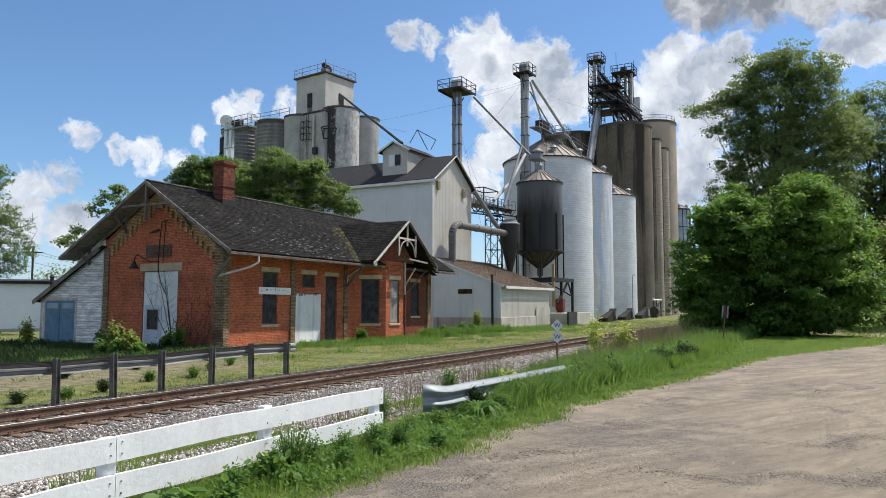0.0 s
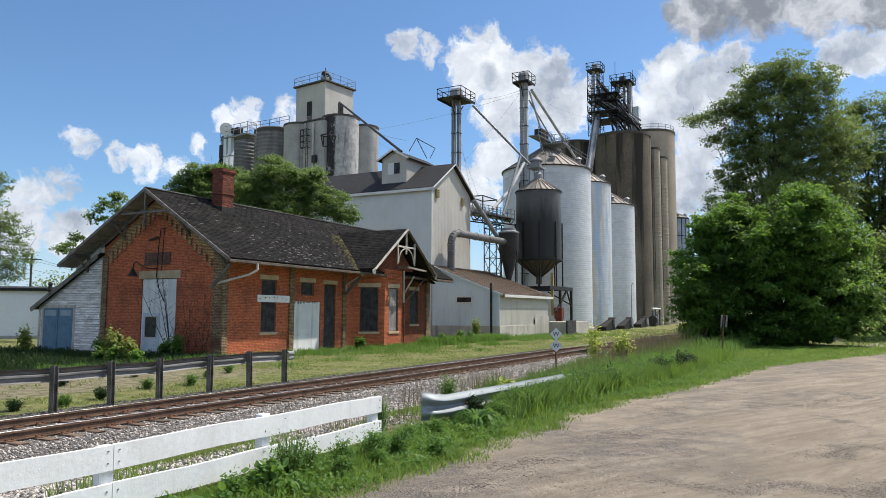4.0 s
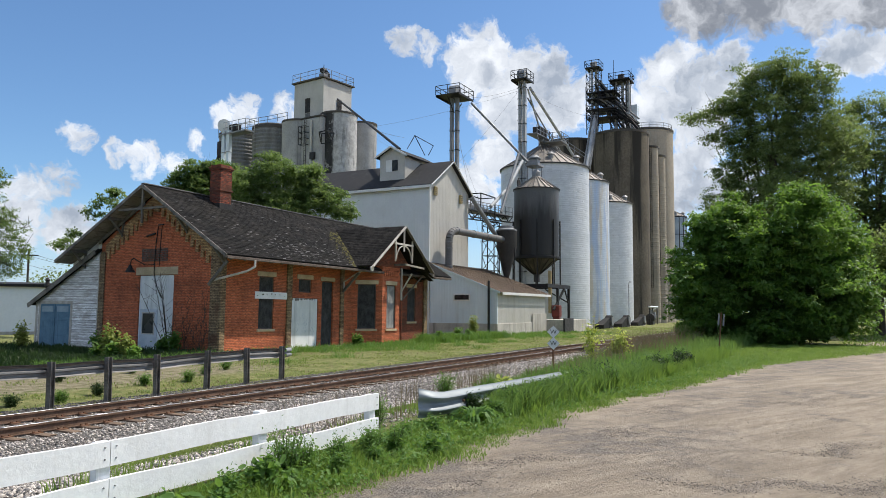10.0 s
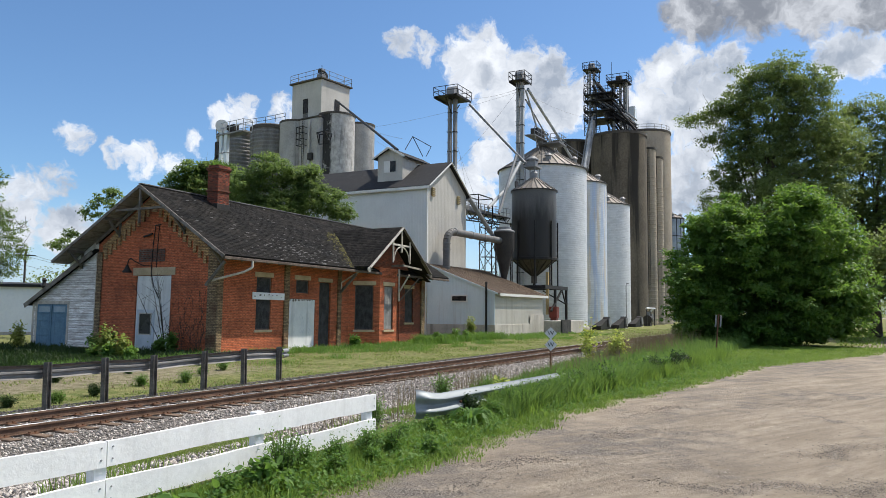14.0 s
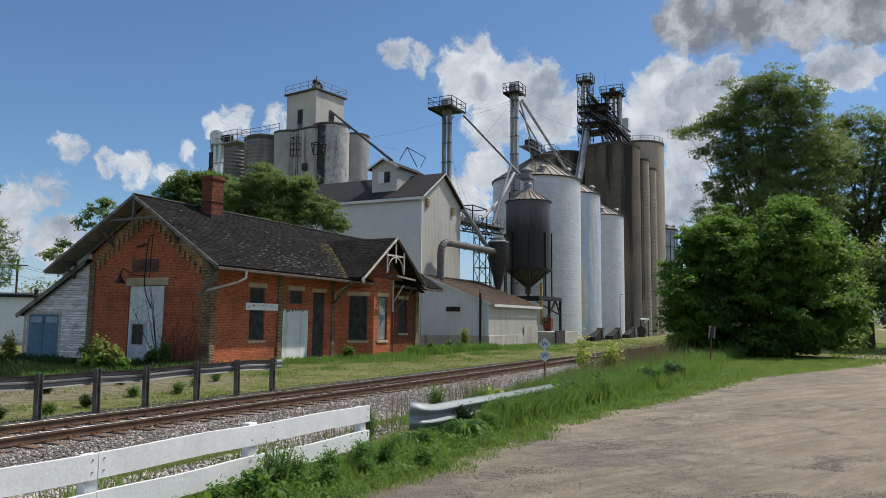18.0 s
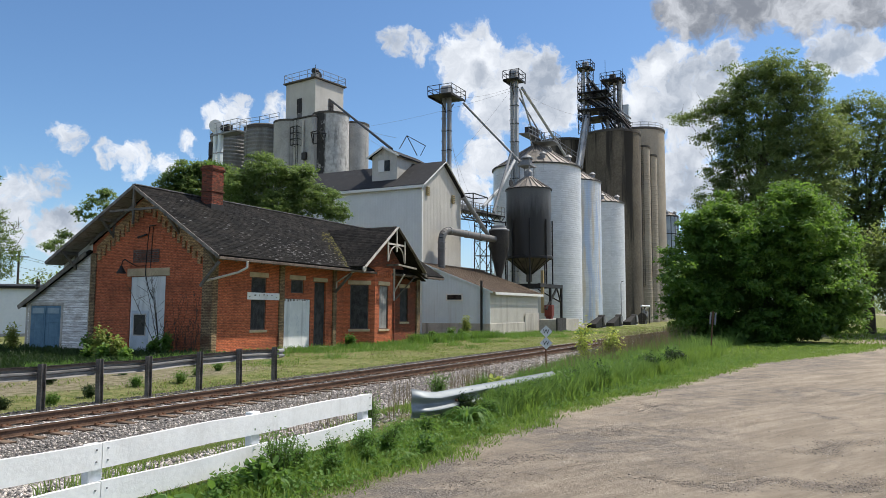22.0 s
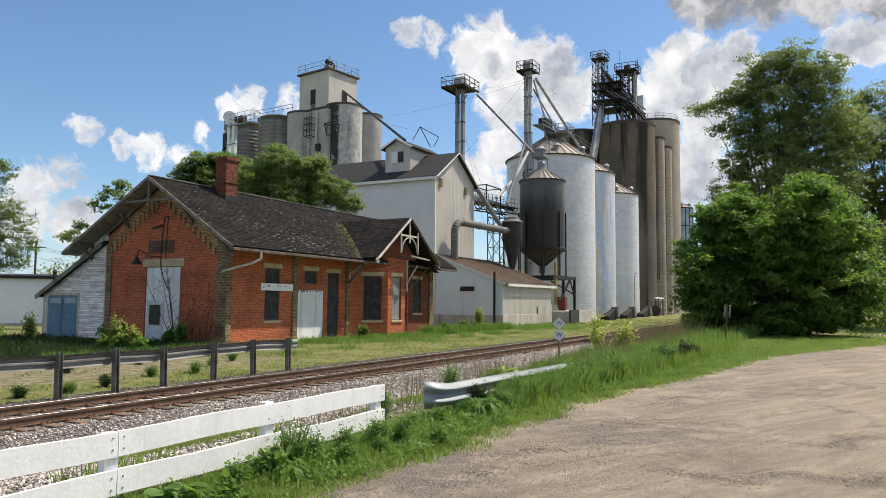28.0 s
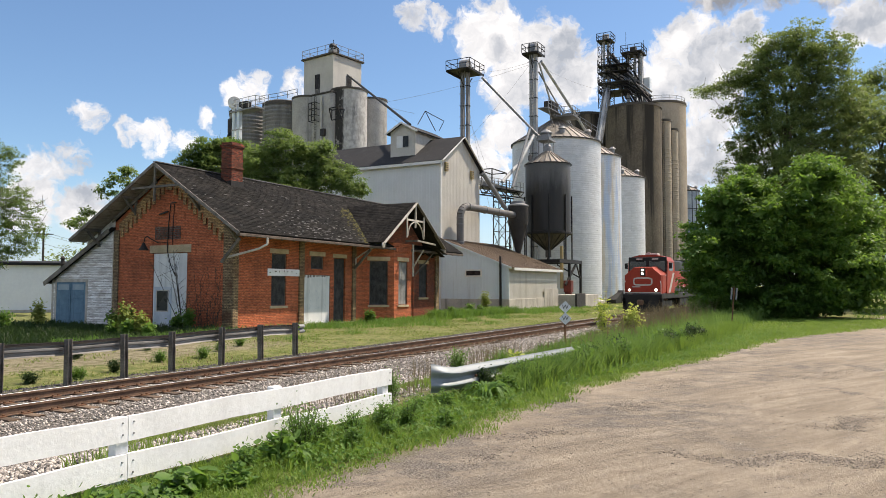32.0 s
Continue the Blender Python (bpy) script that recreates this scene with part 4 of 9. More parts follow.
def whistle_sign():
    sg = thing("whistle_sign", "two white diamond plates lettered W on a rusty post", "railway sign", at=pose(19.17, 6.83, 0))
    z0 = float(ground_z(19.17, 6.83))
    part("post", Form().box(-0.03, 0.03, -0.02, 0.02, z0 - 0.3, 1.95, 0.004), RUST, sg, "rusty steel post")
    turn = pose(0, 0, 0, 90, 0, -68)
    for z in (1.80, 1.49):
        f = Form().slab([(0, -0.17, 0.004), (0.17, 0, 0.004), (0, 0.17, 0.004), (-0.17, 0, 0.004)], 0.008)
        p = part("plate", f, SIGN_WHITE, sg, "white diamond plate", at=pose(-0.035, -0.02, z) @ turn)
        me = letter_form("W", 0.17)
        me.materials.append(SIGN_BLACK)
        part("letter", me, SIGN_BLACK, p, at=pose(0, 0, 0.008))


whistle_sign()


def marker_post():
    mk = thing("marker_post", "thin leaning post with two white strips", "marker post", at=pose(29.7, 4.07, 0, 4, 4, 0))
    part("post", Form().rod((0, 0, -0.2), (0, 0, 2.35), 0.025, n=8), RUST, mk)
    for dx in (-0.09, 0.09):
        part("strip", Form().box(dx - 0.03, dx + 0.03, -0.045, -0.03, 1.85, 2.30, 0.004), GALV_DULL, mk, at=pose(0, 0, 0, 0, 0, -70))


marker_post()


# ---- brick railway depot ----
def pierced(x0, x1, z0, z1, y0, y1, holes):
    """A wall along x from y0 to y1 with rectangular holes (xa, xb, za, zb)."""
    f = Form()
    xs = sorted({x0, x1, *(v for h in holes for v in h[:2])})
    zs = sorted({z0, z1, *(v for h in holes for v in h[2:])})
    for a, b in zip(xs, xs[1:]):
        for c, d in zip(zs, zs[1:]):
            if not any(h[0] <= a and b <= h[1] and h[2] <= c and d <= h[3] for h in holes):
                f.box(a, b, y0, y1, c, d)
    return f.weld()


def boarded_window(parent, m, w, z0, z1, board=None, label="dark boarded-up window", sill=True, thick=0.3):
    """In a wall's own frame m: x along the wall from the opening's left edge, y inwards."""
    win = part("window", Form().box(0.05, w - 0.05, 0.10, 0.135, z0 + 0.05, z1 - 0.05), board or DARK_BOARD, parent, label, at=m)
    fr = Form().box(0, 0.06, 0.06, 0.16, z0, z1).box(w - 0.06, w, 0.06, 0.16, z0, z1).box(0.06, w - 0.06, 0.06, 0.16, z1 - 0.06, z1).box(0.06, w - 0.06, 0.06, 0.16, z0, z0 + 0.06)
    part("window_frame", fr, BROWN_TRIM, win)
    part("lintel", Form().box(-0.16, w + 0.16, -0.035, 0.2, z1 + 0.003, z1 + 0.27, 0.012), STONE, win, "pale stone lintel")
    if sill:
        part("sill", Form().box(-0.10, w + 0.10, -0.07, 0.2, z0 - 0.15, z0 - 0.003, 0.012), STONE, win, "pale stone sill")
    return win


def shingled(form, a, b, c, d, rows, cols, rng, lift=0.012, singles=None):
    """Lapped shingle courses over the slope a-b (eave) to d-c (ridge)."""
    a, b, c, d = (Vector(p) for p in (a, b, c, d))
    nrm = (b - a).cross(d - a).normalized()
    for i in range(rows):
        t0, t1 = i / rows, (i + 1.12) / rows
        for j in range(cols):
            if rng.random() < 0.012:
                continue
            s0, s1 = (j + 0.5 * (i % 2)) / cols, (j + 1 + 0.5 * (i % 2)) / cols
            s0, s1 = max(0, min(s0, 1)), max(0, min(s1, 1))
            if s1 - s0 < 1e-3:
                continue
            k = rng.uniform(0.6, 1.7)
            if singles and i < 8 and j < 38:      # the courses nearest to the way are loose pieces
                m = Matrix((*[(*r, 0) for r in zip((b - a).normalized(), (d - a).normalized(), nrm)], (0, 0, 0, 1)))
                m = Matrix.Translation(a.lerp(b, s0).lerp(d.lerp(c, s0), t0 - rng.uniform(0, .08) / rows)) @ m @ Matrix.Diagonal((s1 - s0, 1, k, 1))
                part("shingle", singles[1], SHINGLE_PIECE, singles[0], at=m)
                continue
            p = [a.lerp(b, s0).lerp(d.lerp(c, s0), t0 - rng.uniform(0, .08) / rows), a.lerp(b, s1).lerp(d.lerp(c, s1), t0 - rng.uniform(0, .08) / rows),
                 a.lerp(b, s1).lerp(d.lerp(c, s1), min(t1, 1)), a.lerp(b, s0).lerp(d.lerp(c, s0), min(t1, 1))]
            q = [p[0] + nrm * lift * k, p[1] + nrm * lift * k, p[2] + nrm * 0.002, p[3] + nrm * 0.002]
            form.add(q + [p[0], p[1]], [(0, 1, 2, 3), (4, 5, 1, 0)])


def depot():
    X0, Y0 = 28.57, 28.5
    L, D = 22.0, 9.46
    dp = thing("railway_depot", "derelict red brick railway depot with boarded windows and dark shingles", "railway depot", at=pose(X0, Y0, 0, 0, 0.45, 0))
    rng = random.Random(3)
    H = 5.35
    RY, RZ = 4.9, 9.13                      # ridge
    EY, EZ = -1.5, 5.10                     # front eave
    BY, BZ = 12.1, 5.12                     # back eave
    B0, B1, BP = 11.85, 17.1, 1.5           # bay: ends on the wall, and how far it stands out
    # front wall
    holes = [(2.98, 4.22, 1.24, 4.20), (5.73, 8.31, -0.3, 3.06), (6.42, 7.63, 3.40, 4.20), (8.69, 9.88, -0.3, 4.17), (19.15, 20.35, 1.6, 4.15)]
    left = [h for h in holes if h[1] < B0]
    wf = part("front_wall", pierced(0, B0, -0.5, H, 0, 0.3, left), RED_BRICK, dp, "weathered red brick wall")
    # right of the bay: stains plus the bay's cast shade, both in the colour
    wr = part("front_wall", pierced(B1, L, -0.5, H, 0, 0.3, [holes[4]]), STAINED_SHADED_BRICK, dp, "stained red brick wall with the bay's shade painted in")
    boarded_window(wf, pose(2.98, 0, 0), 1.24, 1.24, 4.20)
    boarded_window(wf, pose(6.42, 0, 0), 1.21, 3.40, 4.20, sill=False, label="dark boarded-up transom")
    boarded_window(wr, pose(19.15, 0, 0), 1.2, 1.6, 4.15)
    door = part("freight_door", Form().box(5.76, 8.28, 0.02, 0.08, -0.3, 3.03, 0.006), WHITE_PANEL, dp, "white painted plywood panel closing a freight door")
    f = Form()
    for k in range(9):                      # torn paper along the panel's top
        x = 5.8 + k * 0.27 + rng.uniform(0, .12)
        f.box(x, x + rng.uniform(.03, .16), -0.004, 0.016, 2.93 + rng.uniform(-.06, .05), 3.02)
    part("torn_edge", f, GREY_WOOD, door)
    f = Form()                              # faint spray-paint scribble
    for k in range(9):
        cx0, cz0, ph = 6.3 + 1.4 * (k % 3) / 2 + rng.uniform(-.15, .15), 1.15 + .42 * (k // 3), rng.uniform(0, 6)
        pts = [Vector((cx0 + .15 * math.sin(t * 2.7 + ph), 0.016, cz0 + .17 * math.cos(t * 1.9 + ph * 2))) for t in np.linspace(0, 3.4, 14)]
        for a, b in zip(pts, pts[1:]):
            f.beam(a, b, 0.004, 0.012, (0, 0, 1))
    tagged(part("scribble", f, SCRIBBLE, door, "faint grey-blue spray-paint scribble"), kind="stuff")
    nd = part("passage_door", Form().box(8.72, 9.85, 0.10, 0.15, -0.3, 4.12, 0.006), DARK_BOARD, dp, "tall dark boarded-up door")
    part("lintel", Form().box(8.55, 10.02, -0.035, 0.2, 4.173, 4.42, 0.012), STONE, nd, "pale stone lintel")
    sb = part("cross_board", Form().box(2.6, 5.35, -0.075, -0.045, 2.93, 3.33, 0.004), WHITE_BOARD, dp, "white sign board nailed across a window, its writing worn off")
    for k in range(7):
        f = Form()
        x = 2.7 + k * 0.37 + rng.uniform(0, .1)
        z = 3.0 + rng.uniform(0, .2)
        f.box(x, x + rng.uniform(.03, .16), -0.078, -0.0745, z, z + rng.uniform(.02, .09))
        part("worn_letter", f, GREY_WOOD, sb)
    # yellow brick piers
    for a, b in ((-0.05, 0.34), (5.30, 5.72), (10.58, 10.95), (L - 0.5, L + 0.05)):
        part("brick_pier", Form().box(a, b, -0.11, -0.002, -0.5, 5.2, 0.01), SOOT_PIER, dp, "soot-stained yellow brick pier")
    # foundation
    part("foundation", Form().box(-0.12, B0, -0.16, -0.003, -0.5, 0.12, 0.01).box(B1, L + 0.1, -0.16, -0.003, -0.5, 0.12, 0.01), FOUNDATION, dp, "pale stone foundation")
    # bay
    c1, c2, c3, c4 = (B0, 0), (B0 + BP, -BP), (B1 - BP, -BP), (B1, 0)
    for (a, b), hw, board in (((c1, c2), 1.25, DARK_BOARD), ((c2, c3), 1.15, PEEL_WHITE), ((c3, c4), 1.25, DARK_BOARD)):
        d = Vector((b[0] - a[0], b[1] - a[1], 0))
        ln = d.length
        m = pose(a[0], a[1], 0, 0, 0, math.degrees(math.atan2(d.y, d.x)))
        mid = ln / 2
        w = part("bay_wall", pierced(0, ln, -0.5, 5.6, 0, 0.28, [(mid - hw / 2, mid + hw / 2, 1.15, 4.12)]), STAINED_SHADED_BRICK if b is c4 else RED_BRICK, dp, "stained brick bay wall with the roof's shade painted in" if b is c4 else "weathered red brick bay wall", at=m)
        wb = WINDOW_GREY if board is PEEL_WHITE else board
        boarded_window(w, pose(mid - hw / 2, 0, 0), hw, 1.15, 4.12, wb, "grey peeling boarded-up window" if board is PEEL_WHITE else "dark boarded-up window")
        part("foundation", Form().box(-0.05, ln + 0.05, -0.10, -0.003, -0.5, 0.18, 0.01), FOUNDATION, w, "pale stone foundation")
        for k in range(8 if board is PEEL_WHITE else 0):       # dentils over the bay
            part("dentil", Form().box(0.15 + k * (ln - .3) / 8, 0.15 + k * (ln - .3) / 8 + 0.16, -0.08, -0.002, 4.72, 5.05), RED_BRICK, w)
    # bay's pediment wall above, in plane with the bay's front
    cx = (B0 + B1) / 2
    f = Form().slab([(cx - 2.6, -BP - 0.02, 5.35), (cx + 2.6, -BP - 0.02, 5.35), (cx, -BP - 0.02, 7.45)], 0.25, (0, -1, 0))
    part("pediment", f, STAINED_SHADED_BRICK, dp, "dark brick under the bay gable")
    # bay roof: ridge runs back into the main roof
    by, bz, hw = -2.5, 8.16, 4.0
    fz = 5.22
    back = RY - (RZ - bz) / ((RZ - EZ) / (RY - EY)) + 0.2
    slope = (bz - fz) / hw
    for s in (-1, 1):
        foot = cx + s * hw
        pts = [(foot, by, fz), (cx, by, bz), (cx, back, bz), (foot, -1.2, fz)]
        f = Form().slab(pts if s < 0 else pts[::-1], 0.10, (s * slope, 0, 1))
        r = part("bay_roof", f, SHINGLE, dp, "dark shingled bay roof")
        g = Form()
        if s < 0:
            shingled(g, (foot, -1.2, fz + .004), (foot, by, fz + .004), (cx, by, bz + .004), (cx, back, bz + .004), 22, 18, rng)
        else:
            shingled(g, (foot, by, fz + .004), (foot, -1.2, fz + .004), (cx, back, bz + .004), (cx, by, bz + .004), 22, 18, rng)
        tagged(part("shingles", g, SHINGLE, r), kind="stuff")
        # barge board with scalloped foot
        a, b = Vector((foot - s * 0.0, by - 0.04, fz - 0.10)), Vector((cx, by - 0.04, bz - 0.06))
        bb = part("barge_board", Form().beam(a, b, 0.06, 0.26, (0, 1, 0)), WHITE_TRIM if s < 0 else GREY_WOOD, dp, "worn pale barge board")
        part("scroll_foot", Form().rod((foot + s * 0.02, by - 0.08, fz - 0.22), (foot + s * 0.02, by - 0.0, fz - 0.22), 0.16, n=10), WHITE_TRIM if s < 0 else GREY_WOOD, bb)
    # gable truss of the bay: king post, collar, curved braces
    truss = part("gable_truss", Form().beam((cx, by + .02, bz - .2), (cx, by + .02, bz - 1.75), 0.09), WHITE_TRIM, dp, "white gingerbread gable truss")
    part("collar", Form().beam((cx - 1.2, by + .02, bz - 1.27), (cx + 1.2, by + .02, bz - 1.27), 0.08, 0.12), WHITE_TRIM, truss)
    for s in (-1, 1):
        pts = [(cx + s * .98 * math.sin(t), by + .02, bz - 2.35 + .98 * math.cos(t)) for t in np.linspace(0, math.pi / 2, 9)]
        part("curved_brace", Form().pipe(pts, 0.045, 6), WHITE_TRIM, truss)
        part("drop_post", Form().beam((cx + s * 1.1, by + .02, bz - .95), (cx + s * 1.1, by + .02, bz - 2.3), 0.09), WHITE_TRIM, truss)
        part("pendant", Form().lathe([(.02, bz - 2.5), (.07, bz - 2.42), (.05, bz - 2.34), (.06, bz - 2.28)], (cx + s * 1.1, by + .02), 8), WHITE_TRIM, truss)
    part("lower_beam", Form().beam((cx + 0.3, by + .05, bz - 2.62), (cx + 2.8, by + .05, bz - 2.76), 0.10, 0.12), SOFFIT, truss)
    part("purlin_end", Form().beam((cx + .3, by + .05, bz - 2.62), (cx + .3, -BP, bz - 2.62), .11, .14), GREY_WOOD, truss)
    x = c3[0] + .1
    kb = part("knee_brace", Form().beam((x, -BP - 0.06, 3.3), (x, -BP - 0.06, 5.35), 0.10), WHITE_TRIM, dp, "weathered timber knee brace")
    part("brace_arm", Form().beam((x, -BP - 0.08, 3.75), (x, by + .1, 4.95), 0.08), WHITE_TRIM, kb)
    part("brace_foot", Form().lathe([(.03, 3.1), (.08, 3.18), (.06, 3.3)], (x, -BP - .06), 8), WHITE_TRIM, kb)
    # torn strip of eave hanging past the bay, and its broken brace
    f = Form()
    for k in range(9):
        u0 = k / 9
        a0, a1 = Vector((cx + 3.5, by + .4 + 2.2 * u0, 5.4 + .1 * u0)), Vector((cx + 5.4 + rng.uniform(-.5, .4), by + .3 + 2.2 * u0, 4.75 + rng.uniform(-.12, .1)))
        f.slab([a0, a1, a1 + Vector((0, .27, 0)), a0 + Vector((0, .27, 0))], .04, (.3, 0, 1))
    tagged(part("torn_eave", f, SHINGLE, dp, "ragged torn strip of shingled eave"), kind="stuff")
    part("broken_brace", Form().beam((cx + 2.3, -.9, 3.1), (cx + 3.9, -1.7, 4.9), .07), GREY_WOOD, dp, "broken dangling brace")
    part("downpipe", Form().rod((c3[0] + .12, -BP - .08, -.2), (c3[0] + .12, -BP - .08, 3.1), .055, n=8), STAINED_SHADED_BRICK, dp)
    # gable wall
    turn = pose(0, D, 0, 0, 0, -90)         # x of the wall runs from the back corner to the front
    gw = pierced(0, D, -0.5, H, 0, 0.3, [(D - 6.15, D - 3.40, -0.3, 4.18)])
    gw.slab([(0, 0, H), (D, 0, H), (D, 0, 5.70), (D - RY, 0, RZ - 0.22), (0, 0, 6.05)], 0.3, (0, -1, 0))
    g = part("gable_wall", gw, RED_BRICK, dp, "red brick gable wall", at=turn)
    for a, b in ((-0.02, 0.42), (D - 0.62, D + 0.02)):
        part("brick_pier", Form().box(a, b, -0.08, -0.002, -0.5, 5.6, 0.01), SOOT_PIER, g, "soot-stained yellow brick pier")
    # stepped yellow corbels under the rakes
    steps = 11
    for side in (0, 1):
        for k in range(steps):
            t0, t1 = k / steps, (k + 1) / steps
            xa = (0.42 + (D - RY - 0.42) * t0) if side == 0 else (D - 0.62 - (RY - 0.62) * t0)
            xb = (0.42 + (D - RY - 0.42) * t1) if side == 0 else (D - 0.62 - (RY - 0.62) * t1)
            xa, xb = min(xa, xb), max(xa, xb)
            zt0 = (5.95 if side == 0 else 5.55)
            ztop = zt0 + (RZ - 0.35 - zt0) * t0
            zend = zt0 + (RZ - 0.35 - zt0) * t1
            w = xb - xa
            f = Form().box(xa, xb, -0.07, -0.002, ztop - 0.42, ztop + 0.02)
            f.box(xa + (0 if side else w * .42), xb - (w * .42 if side else 0), -0.09, -0.002, ztop - 0.78, ztop - 0.42)
            f.slab([(xa, -0.07, ztop + .02), (xb, -0.07, ztop + .02), (xb, -0.07, zend if side == 0 else ztop + .03), (xa, -0.07, zend if side else ztop + .03)], 0.068, (0, -1, 0))
            part("corbel", f, YELLOW_BRICK, g)
    part("lintel", Form().box(D - 6.42, D - 3.1, -0.03, 0.2, 4.184, 4.62, 0.012), STONE, g, "pale stone lintel")
    dpan = part("freight_door", Form().box(D - 6.12, D - 3.43, 0.05, 0.10, -0.3, 4.16, 0.006), WHITE_PANEL, dp, "white panelled freight doorway with a small glazed door", at=turn)
    sd = part("small_door", Form().box(D - 5.98, D - 4.62, 0.0, 0.048, -0.3, 2.28, 0.006), BLUE_GREY, dpan, "pale blue door with a dark window")
    part("door_glass", Form().box(D - 5.74, D - 4.86, -0.006, -0.001, 0.95, 2.05), GLASS, sd)
    fr = Form().box(D - 5.80, D - 5.74, -0.02, -0.001, 0.89, 2.11).box(D - 4.86, D - 4.80, -0.02, -0.001, 0.89, 2.11).box(D - 5.74, D - 4.86, -0.02, -0.001, 2.05, 2.11).box(D - 5.74, D - 4.86, -0.02, -0.001, 0.89, 0.95)
    part("glass_frame", fr, WHITE_TRIM, sd)
    vent = part("vent_panel", Form().box(D - 6.0, D - 3.95, -0.03, -0.002, 4.95, 5.65, 0.005), BROWN_TRIM, g, "dark perforated brick vent")
    for r in range(6):
        for c in range(9):
            part("vent_brick", Form().box(D - 5.92 + c * .22 + .1 * (r % 2), D - 5.78 + c * .22 + .1 * (r % 2), -0.045, -0.031, 5.0 + r * .11, 5.06 + r * .11), CHIMNEY_BRICK, vent)
    # gooseneck lamp, conduits and a hook on the gable
    lamp = part("gooseneck_lamp", Form().pipe([(D - 4.9, -0.03, 4.75), (D - 5.3, -0.35, 4.72), (D - 5.7, -0.55, 4.95), (D - 5.95, -0.6, 5.1), (D - 6.15, -0.6, 5.0), (D - 6.22, -0.6, 4.72)], 0.03, 6), BLACK_STEEL, g, "black gooseneck wall lamp")
    part("lamp_shade", Form().lathe([(0.06, 4.74), (0.10, 4.64), (0.17, 4.50), (0.26, 4.38), (0.27, 4.33)], (D - 6.22, -0.6), 16), BLACK_STEEL, lamp)
    part("conduit", Form().pipe([(D - 4.75, -0.05, 6.9), (D - 4.85, -0.06, 6.0), (D - 4.9, -0.06, 5.2), (D - 4.9, -0.08, 4.3), (D - 4.6, -0.1, 3.5), (D - 4.2, -0.1, 2.9)], 0.026, 6), BLACK_STEEL, g)
    part("conduit", Form().pipe([(D - 4.45, -0.05, 6.9), (D - 4.5, -0.06, 5.9), (D - 4.55, -0.06, 4.6)], 0.022, 6), BLACK_STEEL, g)
    part("bracket", Form().beam((D - 5.6, -0.1, 6.35), (D - 4.9, -0.1, 6.5), 0.08), BLACK_STEEL, g)
    part("bracket", Form().beam((D - 4.7, -0.1, 6.95), (D - 4.1, -0.25, 6.95), 0.06), BLACK_STEEL, g)
    # back and end walls
    part("back_wall", Form().box(0.3, L - 0.3, D - 0.3, D, -0.5, 5.9), RED_BRICK, dp)
    ew = Form().box(L - 0.3, L, 0.3, D, -0.5, H)
    ew.slab([(L, 0.0, H), (L, D, H), (L, D, 6.0), (L, RY, RZ - 0.22), (L, 0.0, 5.6)], 0.3, (1, 0, 0))
    part("end_wall", ew, RED_BRICK, dp)
    # main roof
    XA, XB = -1.1, 23.4
    sl = (RZ - EZ) / (RY - EY)
    nf, nb = (0, -sl, 1), (0, (RZ - BZ) / (BY - RY), 1)
    rf = part("front_roof", Form().slab([(XA, EY, EZ), (XB, EY, EZ), (XB, RY, RZ), (XA, RY, RZ)], 0.14, nf), SHINGLE, dp, "dark worn shingle roof slope")
    part("back_roof", Form().slab([(XB, BY, BZ), (XA, BY, BZ), (XA, RY, RZ), (XB, RY, RZ)], 0.14, nb), SHINGLE, dp, "dark worn shingle roof slope")
    g = Form()
    ln = math.hypot(RY - EY, RZ - EZ) / 44 * 1.12
    w = XB - XA
    piece = Form().add([(0, 0, 0), (w, 0, 0), (w, 0, .012), (0, 0, .012), (w, ln, .002), (0, ln, .002)], [(0, 1, 2, 3), (3, 2, 4, 5)]).mesh("shingle")
    piece.materials.append(SHINGLE_PIECE)
    shingled(g, (XA, EY, EZ + .004), (XB, EY, EZ + .004), (XB, RY, RZ + .004), (XA, RY, RZ + .004), 44, 76, rng, singles=(rf, piece))
    tagged(part("shingles", g, SHINGLE, rf), kind="stuff")
    g = Form()                                # curled and bleached shingle bits
    for k in range(240):
        t = rng.random() ** 1.2
        x = rng.uniform(XA, 12.5)
        if rng.random() < 0.62:
            x, t = min(rng.gauss(6.8, 2.6), 11.5), abs(rng.gauss(0.16, 0.16))
        y, z = EY + (RY - EY) * t, EZ + (RZ - EZ) * t
        w, d = rng.uniform(.04, .26), rng.uniform(.012, .04)
        g.slab([(x, y, z + .03), (x + w, y, z + .03), (x + w, y + d, z + .03 + d * sl), (x, y + d, z + .03 + d * sl)], 0.012, nf)
    tagged(part("bleached_shingles", g, SHINGLE_EDGE, rf, "bleached broken shingle edges"), kind="stuff")
    g = Form()                                # moss by the valley
    for k in range(260):
        t = rng.random()
        x = 10.5 + 3.4 * t + rng.gauss(0, .5)
        y, z = EY + (RY - EY) * t * 0.68, EZ + (RZ - EZ) * t * 0.68
        s = rng.uniform(.03, .10)
        g.add([(x - s, y, z + .03), (x + s, y - s * .5, z + .03), (x, y + s, z + .03 + s * sl + .03)], [(0, 1, 2)])
    tagged(part("roof_moss", g, MOSS, rf, "yellow-green moss in the roof valley"), kind="stuff")
    part("ridge_cap", Form().beam((XA, RY, RZ + .03), (XB, RY, RZ + .03), 0.26, 0.05), SHINGLE_EDGE, rf, "bleached ridge cap")
    # fascia, gutter, rafters
    part("gutter", Form().box(XA, XB, EY - 0.05, EY + 0.09, EZ - 0.24, EZ - 0.085, 0.02), BROWN_TRIM, dp, "grey sagging gutter board")
    for k in range(25):
        x = XA + 0.4 + k * 0.98
